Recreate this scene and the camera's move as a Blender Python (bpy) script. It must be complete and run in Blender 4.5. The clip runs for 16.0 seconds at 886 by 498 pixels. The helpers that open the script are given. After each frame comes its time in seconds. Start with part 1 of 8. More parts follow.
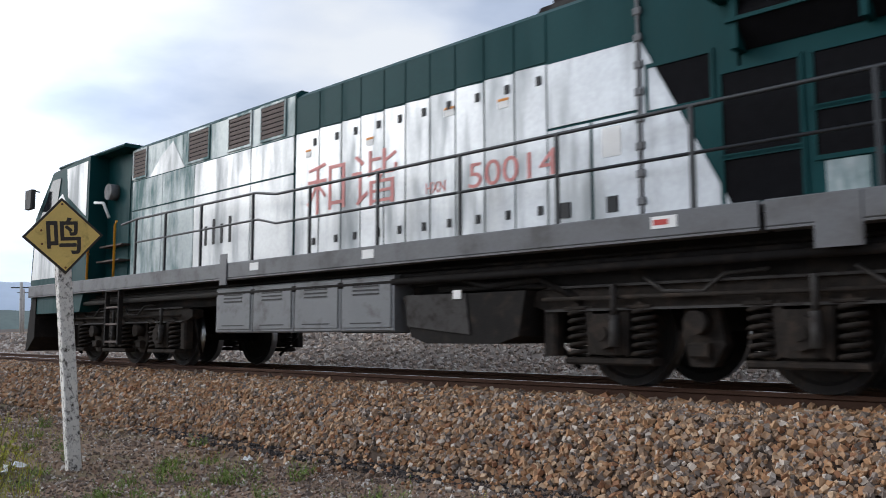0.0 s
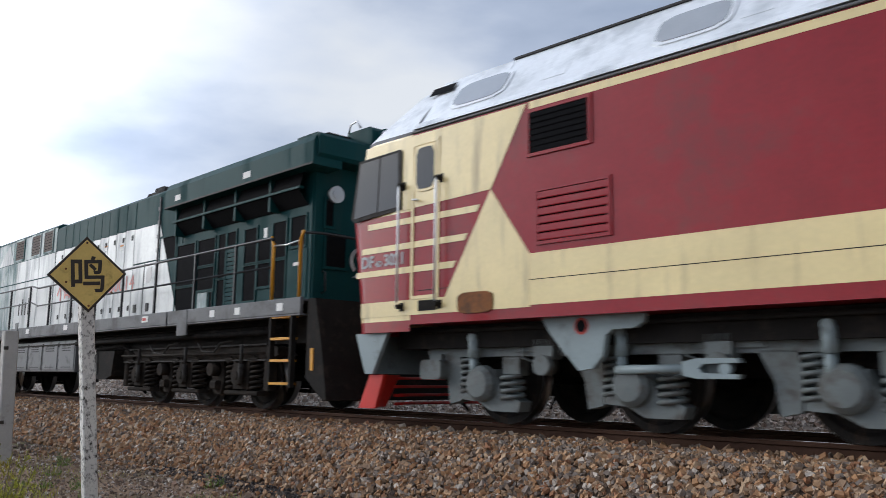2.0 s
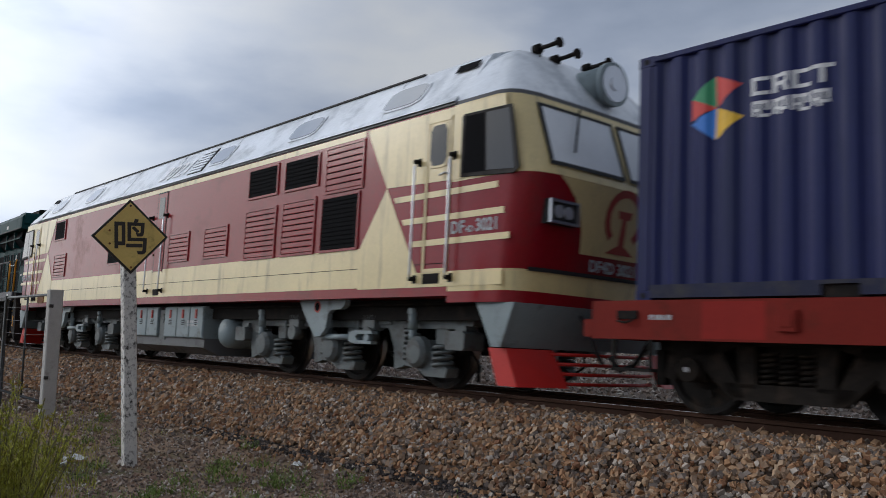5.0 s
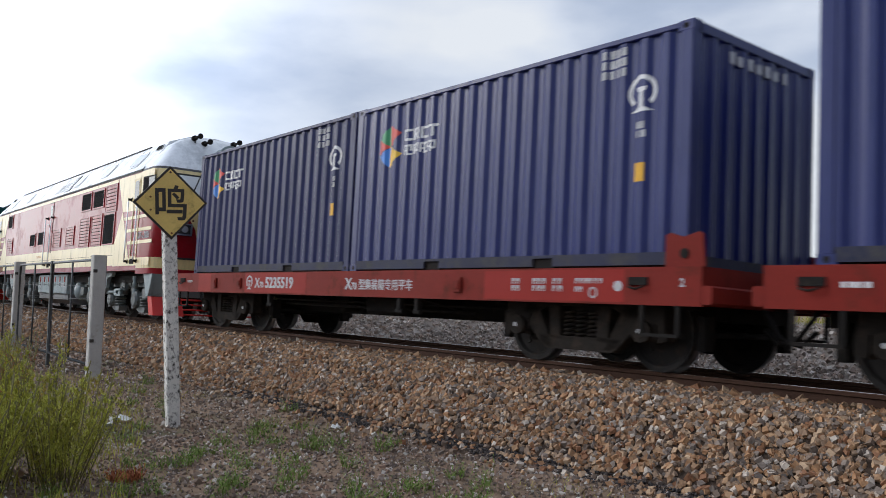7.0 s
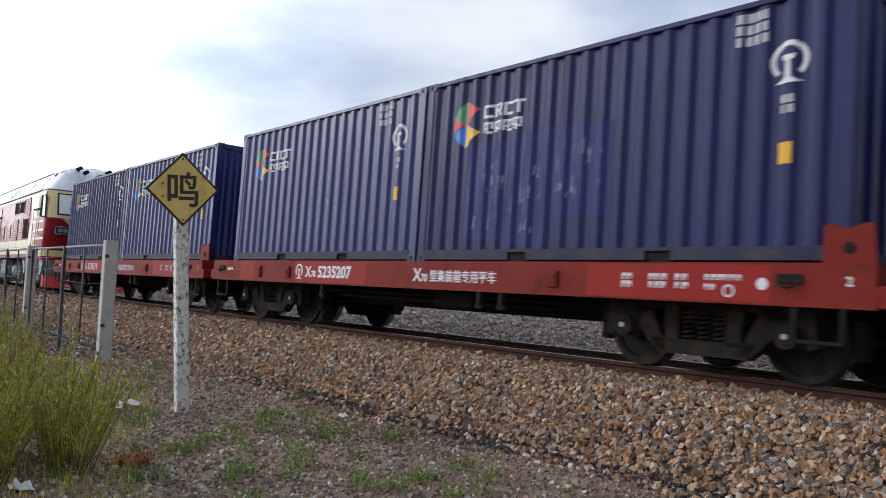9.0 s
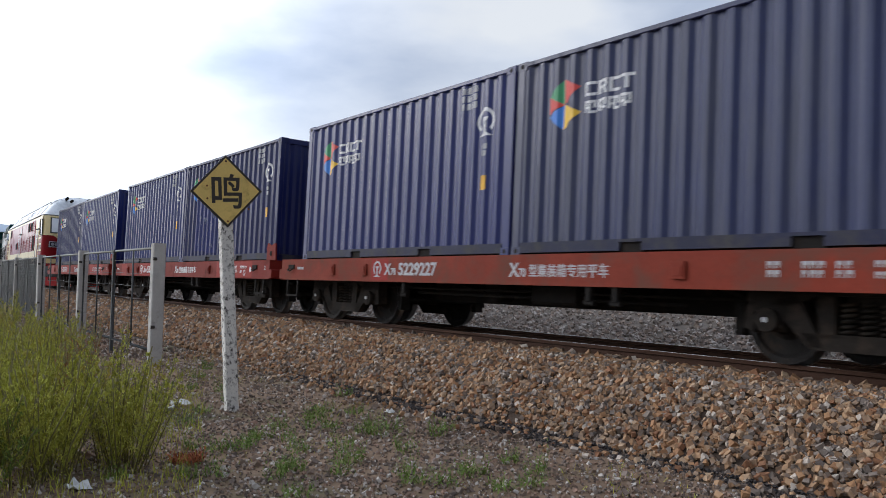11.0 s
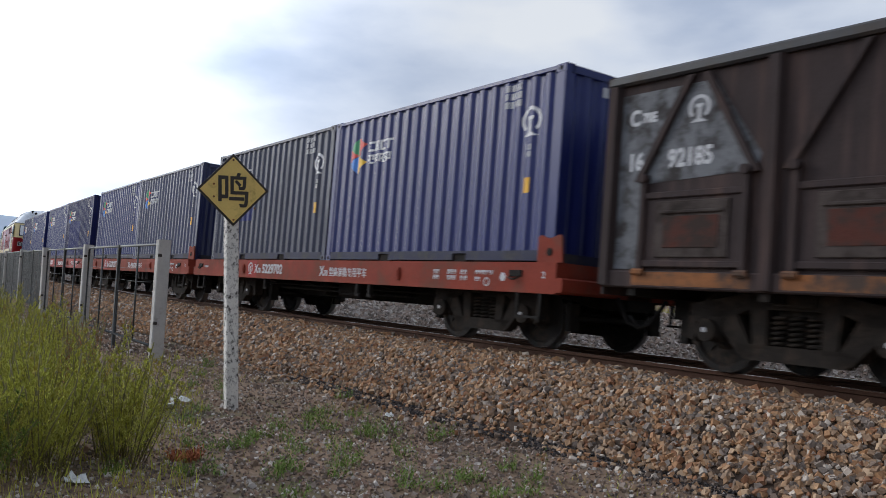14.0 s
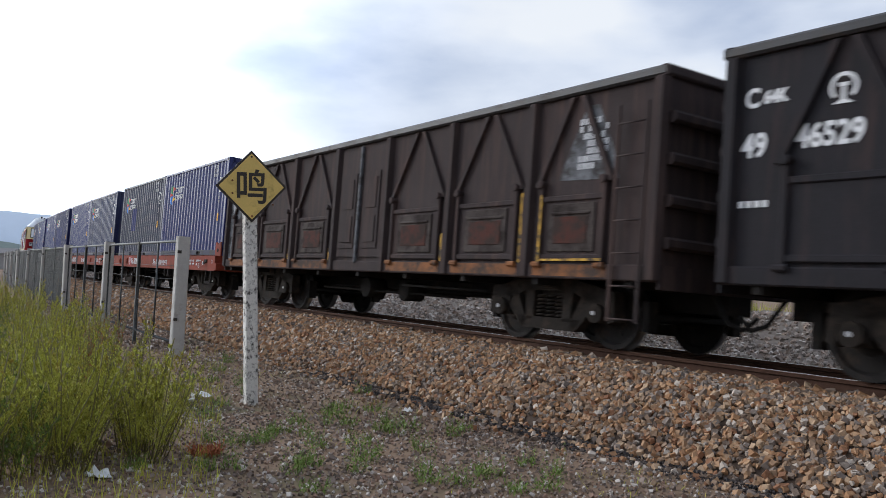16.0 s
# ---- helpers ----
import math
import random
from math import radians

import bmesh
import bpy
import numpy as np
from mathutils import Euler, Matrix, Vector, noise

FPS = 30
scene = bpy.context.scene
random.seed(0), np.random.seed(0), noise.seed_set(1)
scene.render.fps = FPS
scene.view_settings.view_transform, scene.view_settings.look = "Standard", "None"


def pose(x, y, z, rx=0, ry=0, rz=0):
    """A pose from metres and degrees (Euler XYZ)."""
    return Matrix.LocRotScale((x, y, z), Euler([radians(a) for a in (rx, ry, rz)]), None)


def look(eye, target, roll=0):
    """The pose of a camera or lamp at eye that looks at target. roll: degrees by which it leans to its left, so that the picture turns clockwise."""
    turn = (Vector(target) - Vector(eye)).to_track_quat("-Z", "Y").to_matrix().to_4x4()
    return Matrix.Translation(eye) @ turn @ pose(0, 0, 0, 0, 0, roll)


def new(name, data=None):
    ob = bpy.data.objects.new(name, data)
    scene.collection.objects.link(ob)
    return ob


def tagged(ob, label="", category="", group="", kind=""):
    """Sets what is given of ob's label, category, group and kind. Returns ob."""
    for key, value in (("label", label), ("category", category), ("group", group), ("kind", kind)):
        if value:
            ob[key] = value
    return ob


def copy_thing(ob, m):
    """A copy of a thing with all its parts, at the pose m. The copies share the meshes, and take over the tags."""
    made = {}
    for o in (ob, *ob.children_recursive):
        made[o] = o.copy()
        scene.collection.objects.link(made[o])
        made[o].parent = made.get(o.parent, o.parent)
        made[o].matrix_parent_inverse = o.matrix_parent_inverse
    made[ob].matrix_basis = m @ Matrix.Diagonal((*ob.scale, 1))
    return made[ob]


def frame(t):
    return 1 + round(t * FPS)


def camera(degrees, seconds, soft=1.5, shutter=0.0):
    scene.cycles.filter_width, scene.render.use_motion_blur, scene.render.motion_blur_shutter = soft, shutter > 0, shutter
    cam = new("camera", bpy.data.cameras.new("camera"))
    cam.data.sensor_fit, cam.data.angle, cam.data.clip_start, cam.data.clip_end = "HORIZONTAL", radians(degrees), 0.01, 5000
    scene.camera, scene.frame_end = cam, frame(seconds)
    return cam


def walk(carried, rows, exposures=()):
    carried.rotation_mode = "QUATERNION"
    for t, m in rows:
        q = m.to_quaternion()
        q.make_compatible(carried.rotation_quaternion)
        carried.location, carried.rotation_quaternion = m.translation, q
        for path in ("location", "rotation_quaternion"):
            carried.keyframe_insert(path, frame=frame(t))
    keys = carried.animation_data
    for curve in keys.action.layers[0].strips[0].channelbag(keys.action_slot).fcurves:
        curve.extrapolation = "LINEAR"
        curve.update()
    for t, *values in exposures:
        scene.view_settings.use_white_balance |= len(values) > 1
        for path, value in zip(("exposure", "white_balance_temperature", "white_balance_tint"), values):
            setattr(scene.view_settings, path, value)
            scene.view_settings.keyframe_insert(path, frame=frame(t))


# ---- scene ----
cam = camera(55.76, 16.0, soft=0.75, shutter=0.3)

# the eye stands still; heading to the left of +y, tilt and lean, in degrees
EYE = (0.0, 0.0, 0.747)
TURNS = [(0, 43.93, 4.74, -1.32), (0.5, 44.6, 5.74, -1.08), (1, 44.89, 7.1, -0.96), (1.5, 45.32, 7.57, -0.74), (2, 45.28, 7.65, -0.59), (2.5, 45.82, 7.34, -0.44), (3, 45.98, 7.06, -0.19), (3.5, 46.13, 6.9, 0.15), (4, 46.82, 6.55, 0.6), (4.5, 47.37, 6.21, 1.1), (5, 47.82, 5.71, 1.35), (7.5, 50.5, 2.91, 1.6), (8, 49.96, 2.47, 2.21), (8.5, 49.93, 2.65, 2.58), (9, 50.93, 2.69, 2.61), (9.5, 51.77, 2.53, 2.36), (10, 52.16, 2.35, 1.94), (12.5, 56.25, 2.46, 1.17), (13, 55.94, 2.72, 1.9), (13.5, 54.99, 2.68, 2.46), (14, 54.11, 2.58, 3.01), (14.5, 54.35, 2.53, 3.45), (15, 54.65, 2.45, 3.61), (15.5, 54.82, 2.36, 3.41), (16, 55.31, 2.19, 2.76)]


def heading(yaw, pitch, roll):
    return Matrix.Translation(EYE) @ Euler((radians(90 + pitch), 0, radians(yaw))).to_matrix().to_4x4() @ Matrix.Rotation(radians(roll), 4, "Z")


# seconds, stops, and a slightly cool white balance
EXPOSURES = [(t, v, 6330, 10) for t, v in ((0, 0.0), (1.5, 0.0), (2.5, -0.38), (3.5, -0.74), (5, -0.74), (6.2, -0.38), (7.5, 0.0), (9, 0.04), (12.5, -0.2), (14.5, -0.14), (16, 0.02))]
walk(cam, [(t, heading(a, b, c)) for t, a, b, c in TURNS], EXPOSURES)

# the curved, canted track: rail heads at z = 0, the train's way along it in metres
TRACK_Y, BEND, CANT = 8.251, 0.001475, 0.0299
WAY = [(0, 36.579), (0.5, 33.999), (1, 31.199), (1.5, 28.57), (2, 25.677), (2.5, 22.912), (3, 19.993), (3.5, 17.267), (4, 14.321), (4.5, 11.573), (5, 8.513), (5.5, 5.478), (6, 2.471), (6.5, -0.513), (7, -3.478), (7.5, -6.425), (8, -9.355), (8.5, -12.28), (9, -15.436), (9.5, -18.371), (10, -21.567), (10.5, -24.691), (11, -27.743), (11.5, -30.766), (12, -33.803), (12.5, -36.897), (13, -40.05), (13.5, -43.20), (14, -46.50), (14.5, -49.593), (15, -52.91), (15.5, -55.99), (16, -59.34)]
GROUND_Z = -0.73


def along(l, w=0.0, z=0.0):
    a = l * BEND
    lat = w * math.cos(CANT) + z * math.sin(CANT)
    return Vector((math.sin(a) / BEND - math.sin(a) * lat, TRACK_Y + (1 - math.cos(a)) / BEND + math.cos(a) * lat,
                   z * math.cos(CANT) - w * math.sin(CANT)))


def on_track(l):
    return Matrix.Translation(along(l)) @ Matrix.Rotation(l * BEND, 4, "Z") @ Matrix.Rotation(-CANT, 4, "X")


def way_at(t):
    ts, vs = [r[0] for r in WAY], [r[1] for r in WAY]
    slopes = np.gradient(np.array(vs), np.array(ts))
    i = min(max(int(np.searchsorted(ts, t)) - 1, 0), len(ts) - 2)
    d = ts[i + 1] - ts[i]
    u = (t - ts[i]) / d
    return float((2 * u**3 - 3 * u**2 + 1) * vs[i] + (u**3 - 2 * u**2 + u) * d * slopes[i]
                 + (3 * u**2 - 2 * u**3) * vs[i + 1] + (u**3 - u**2) * d * slopes[i + 1])


# ---- light: a bright overcast sky, whitest low down and round the veiled sun, greyer overhead ----
SUN_FROM = Vector((-0.80, -0.46, 0.38)).normalized()


def build_world():
    w = bpy.data.worlds.new("overcast_sky")
    scene.world = w
    w.use_nodes = True
    n, ln = w.node_tree.nodes, w.node_tree.links
    n.clear()

    def node(kind, **inputs):
        q = n.new(kind)
        for key, v in inputs.items():
            q.inputs[key.replace("_", " ")].default_value = v
        return q

    def calc(op, a, b=0.0):
        q = n.new("ShaderNodeMath")
        q.operation = op
        q.use_clamp = op == "MULTIPLY_ADD"
        for i, v in enumerate((a, b)):
            if isinstance(v, (int, float)):
                q.inputs[i].default_value = v
            else:
                ln.new(v, q.inputs[i])
        return q.outputs[0]

    out, bg = n.new("ShaderNodeOutputWorld"), n.new("ShaderNodeBackground")
    sky = n.new("ShaderNodeTexSky")
    sky.sky_type = "NISHITA"
    sky.sun_disc = False
    sky.sun_elevation = math.asin(SUN_FROM.z)
    sky.sun_rotation = math.atan2(SUN_FROM.x, SUN_FROM.y)
    dim = n.new("ShaderNodeVectorMath")
    dim.operation = "SCALE"
    dim.inputs["Scale"].default_value = 0.10
    ln.new(sky.outputs[0], dim.inputs[0])
    tc, mp = n.new("ShaderNodeTexCoord"), n.new("ShaderNodeMapping")
    mp.inputs["Scale"].default_value = (1.0, 1.0, 2.6)
    mp.inputs["Location"].default_value = (CLOUD_SHIFT)
    ln.new(tc.outputs["Generated"], mp.inputs["Vector"])
    big, small = node("ShaderNodeTexNoise", Scale=1.5, Detail=4.0, Roughness=0.5, Distortion=0.3), node("ShaderNodeTexNoise", Scale=5.0, Detail=5.0, Roughness=0.55)
    for q in (big, small):
        ln.new(mp.outputs[0], q.inputs["Vector"])
    cloud = calc("ADD", calc("MULTIPLY", big.outputs[0], 0.8), calc("MULTIPLY", small.outputs[0], 0.2))
    xyz = n.new("ShaderNodeSeparateXYZ")
    ln.new(tc.outputs["Generated"], xyz.inputs[0])
    # whiter towards the horizon
    low = n.new("ShaderNodeMapRange")
    low.interpolation_type = "SMOOTHSTEP"
    for key, v in (("From Min", 0.0), ("From Max", 0.30), ("To Min", 0.09), ("To Max", -0.015)):
        low.inputs[key].default_value = v
    ln.new(xyz.outputs[2], low.inputs["Value"])
    # and towards the veiled sun
    dot = n.new("ShaderNodeVectorMath")
    dot.operation = "DOT_PRODUCT"
    dot.inputs[1].default_value = SUN_FROM
    ln.new(tc.outputs["Generated"], dot.inputs[0])
    veil = n.new("ShaderNodeMapRange")
    veil.interpolation_type = "SMOOTHSTEP"
    for key, v in (("From Min", 0.45), ("From Max", 1.0), ("To Min", 0.0), ("To Max", 1.0)):
        veil.inputs[key].default_value = v
    ln.new(dot.outputs["Value"], veil.inputs["Value"])
    ramp = n.new("ShaderNodeValToRGB")
    e = ramp.color_ramp.elements
    e[0].position, e[0].color = 0.36, (0.37, 0.45, 0.60, 1)
    e[1].position, e[1].color = 0.60, (0.95, 0.98, 1.02, 1)
    e.new(0.45).color = (0.55, 0.63, 0.79, 1)
    e.new(0.53).color = (0.80, 0.86, 0.97, 1)
    ln.new(calc("ADD", calc("ADD", cloud, low.outputs[0]), calc("MULTIPLY", veil.outputs[0], 0.05)), ramp.inputs[0])
    cover = n.new("ShaderNodeMix")
    cover.data_type = "RGBA"
    cover.inputs[0].default_value = 0.90
    ln.new(dim.outputs[0], cover.inputs[6]), ln.new(ramp.outputs[0], cover.inputs[7])
    ln.new(cover.outputs[2], bg.inputs[0])
    ln.new(calc("ADD", calc("MULTIPLY", veil.outputs[0], 1.9), 0.96), bg.inputs[1])
    ln.new(bg.outputs[0], out.inputs[0])
    sun = new("sun", bpy.data.lights.new("sun", "SUN"))
    sun.data.energy, sun.data.angle, sun.data.color = 1.0, radians(18), (1.0, 0.96, 0.9)
    sun.matrix_world = look(SUN_FROM * 60, (0, 0, 0))


CLOUD_SHIFT = (0.35, 0.2, 0.45)
build_world()


# ---- materials ----
def surface(name, base, rough=0.6, metal=0.0, var=0.18, scale=2.0, fine=45.0, bump=0.15, dirt=None, dirt_at=0.55, dirt_scale=1.3,
            streak=0.0, per_object=0.0, per_island=0.0, stretch=(1, 1, 1), spec=0.4, coat=0.0):
    """A painted, cast or natural surface: mottled at two scales, with a second, dirtier or worn colour in patches and fine relief."""
    m = bpy.data.materials.new(name)
    m.use_nodes = True
    n, ln = m.node_tree.nodes, m.node_tree.links
    b = n["Principled BSDF"]
    tc, mp = n.new("ShaderNodeTexCoord"), n.new("ShaderNodeMapping")
    mp.inputs["Scale"].default_value = stretch
    ln.new(tc.outputs["Object"], mp.inputs["Vector"])

    def tex(s, detail, rough_=0.6, vec=mp):
        t = n.new("ShaderNodeTexNoise")
        t.inputs["Scale"].default_value, t.inputs["Detail"].default_value, t.inputs["Roughness"].default_value = s, detail, rough_
        ln.new(vec.outputs[0], t.inputs["Vector"])
        return t

    def math_(op, a, c):
        q = n.new("ShaderNodeMath")
        q.operation = op
        for i, v in enumerate((a, c)):
            if isinstance(v, (int, float)):
                q.inputs[i].default_value = v
            else:
                ln.new(v, q.inputs[i])
        return q.outputs[0]

    large, small = tex(scale, 4), tex(fine, 3)
    shade = math_("ADD", math_("MULTIPLY", large.outputs[0], 0.65), math_("MULTIPLY", small.outputs[0], 0.35))
    shade = math_("ADD", math_("MULTIPLY", math_("SUBTRACT", shade, 0.5), 4.0 * var), 1.0)
    if per_object:
        oi = n.new("ShaderNodeObjectInfo")
        shade = math_("MULTIPLY", shade, math_("ADD", math_("MULTIPLY", math_("SUBTRACT", oi.outputs["Random"], 0.5), 2 * per_object), 1.0))
    if per_island:
        gi = n.new("ShaderNodeNewGeometry")
        shade = math_("MULTIPLY", shade, math_("ADD", math_("MULTIPLY", math_("SUBTRACT", gi.outputs["Random Per Island"], 0.5), 2 * per_island), 1.0))
    col = n.new("ShaderNodeVectorMath")
    col.operation = "SCALE"
    col.inputs[0].default_value = base
    ln.new(shade, col.inputs["Scale"])
    colour = col.outputs[0]
    if dirt:
        patch = tex(dirt_scale, 7, 0.68)
        if streak:
            run = n.new("ShaderNodeMapping")
            run.inputs["Scale"].default_value = (streak, streak, 0.35)
            ln.new(tc.outputs["Object"], run.inputs["Vector"])
            patch = tex(dirt_scale, 6, 0.65, run)
        edge = n.new("ShaderNodeMapRange")
        edge.inputs["From Min"].default_value, edge.inputs["From Max"].default_value = dirt_at - 0.07, dirt_at + 0.1
        ln.new(patch.outputs[0], edge.inputs["Value"])
        mx = n.new("ShaderNodeMix")
        mx.data_type = "RGBA"
        ln.new(edge.outputs[0], mx.inputs[0]), ln.new(colour, mx.inputs[6])
        mx.inputs[7].default_value = (*dirt, 1)
        colour = mx.outputs[2]
        rr = n.new("ShaderNodeMapRange")
        rr.inputs["To Min"].default_value, rr.inputs["To Max"].default_value = rough, min(1, rough + 0.25)
        ln.new(edge.outputs[0], rr.inputs["Value"]), ln.new(rr.outputs[0], b.inputs["Roughness"])
    else:
        b.inputs["Roughness"].default_value = rough
    ln.new(colour, b.inputs["Base Color"])
    b.inputs["Metallic"].default_value = metal
    b.inputs["Specular IOR Level"].default_value = spec
    b.inputs["Coat Weight"].default_value, b.inputs["Coat Roughness"].default_value = coat, 0.14
    if bump:
        bp = n.new("ShaderNodeBump")
        bp.inputs["Strength"].default_value, bp.inputs["Distance"].default_value = bump, 0.01
        ln.new(math_("ADD", small.outputs[0], large.outputs[0]), bp.inputs["Height"])
        ln.new(bp.outputs[0], b.inputs["Normal"])
    return m


def stones_material(name, colours, rough=0.85, by="Random Per Island"):
    """Broken stone: a colour of its own for each stone, with grain."""
    m = surface(name, (0.5, 0.5, 0.5), rough, var=0.22, scale=9, fine=70, bump=0.35, spec=0.25)
    n, ln = m.node_tree.nodes, m.node_tree.links
    b = n["Principled BSDF"]
    src = n.new("ShaderNodeNewGeometry" if by == "Random Per Island" else "ShaderNodeObjectInfo")
    ramp = n.new("ShaderNodeValToRGB")
    ramp.color_ramp.interpolation = "CONSTANT"
    e = ramp.color_ramp.elements
    for i, c in enumerate(colours):
        el = e[i] if i < 2 else e.new(i / len(colours))
        el.position, el.color = i / len(colours), (*c, 1)
    ln.new(src.outputs[by], ramp.inputs[0])
    grey = b.inputs["Base Color"].links[0].from_socket
    mul = n.new("ShaderNodeMix")
    mul.data_type, mul.blend_type = "RGBA", "MULTIPLY"
    mul.inputs[0].default_value = 1.0
    sc = n.new("ShaderNodeVectorMath")
    sc.operation = "SCALE"
    sc.inputs["Scale"].default_value = 2.0
    ln.new(grey, sc.inputs[0])
    ln.new(ramp.outputs[0], mul.inputs[6]), ln.new(sc.outputs[0], mul.inputs[7])
    ln.new(mul.outputs[2], b.inputs["Base Color"])
    return m


def glass_material(name, tint=(0.012, 0.014, 0.017)):
    m = surface(name, tint, 0.08, var=0.1, bump=0)
    m.node_tree.nodes["Principled BSDF"].inputs["IOR"].default_value = 1.5
    return m


BROWN_STONE = [(r * 1.04, g, b * 0.95) for r, g, b in [(0.301, 0.168, 0.090), (0.224, 0.150, 0.099), (0.361, 0.228, 0.133), (0.172, 0.129, 0.101), (0.301, 0.189, 0.112), (0.215, 0.176, 0.150),
               (0.387, 0.275, 0.181), (0.224, 0.112, 0.062), (0.138, 0.114, 0.099), (0.318, 0.181, 0.095), (0.258, 0.181, 0.125), (0.430, 0.378, 0.327)]]
GREY_STONE = [(0.26, 0.213, 0.180), (0.36, 0.306, 0.262), (0.18, 0.148, 0.126), (0.33, 0.250, 0.196), (0.45, 0.40, 0.35), (0.25, 0.190, 0.150)]
M = {
    "ballast": stones_material("brown_ballast_stone", BROWN_STONE),
    "ballast_piece": stones_material("brown_ballast_piece", BROWN_STONE, by="Random"),
    "grey_ballast": stones_material("grey_ballast_stone", GREY_STONE),
    # bed colour is darkened to read as shade between the stones
    "bed": surface("ballast_bed", (0.06, 0.040, 0.028), 0.9, spec=0.2, var=0.4, scale=5, fine=28, bump=0.8),
    "far_bed": surface("grey_ballast_bed", (0.15, 0.122, 0.10), 0.9, spec=0.2, var=0.45, scale=7, fine=22, bump=0.9),
    "soil": surface("gravelly_soil", (0.205, 0.138, 0.092), 0.95, spec=0.15, var=0.45, scale=0.9, fine=55, bump=0.6, dirt=(0.095, 0.09, 0.045), dirt_at=0.6, dirt_scale=0.55),
    "rail": surface("rusty_rail_side", (0.062, 0.032, 0.021), 0.8, 0.0, spec=0.12, var=0.3, scale=4, fine=60, bump=0.3),
    "rail_top": surface("worn_rail_head", (0.45, 0.44, 0.43), 0.25, 1.0, var=0.1, scale=3, bump=0.03),
    "concrete": surface("weathered_concrete", (0.42, 0.40, 0.37), 0.9, var=0.2, scale=5, fine=60, bump=0.4, dirt=(0.24, 0.22, 0.2), dirt_at=0.6, dirt_scale=4),
}

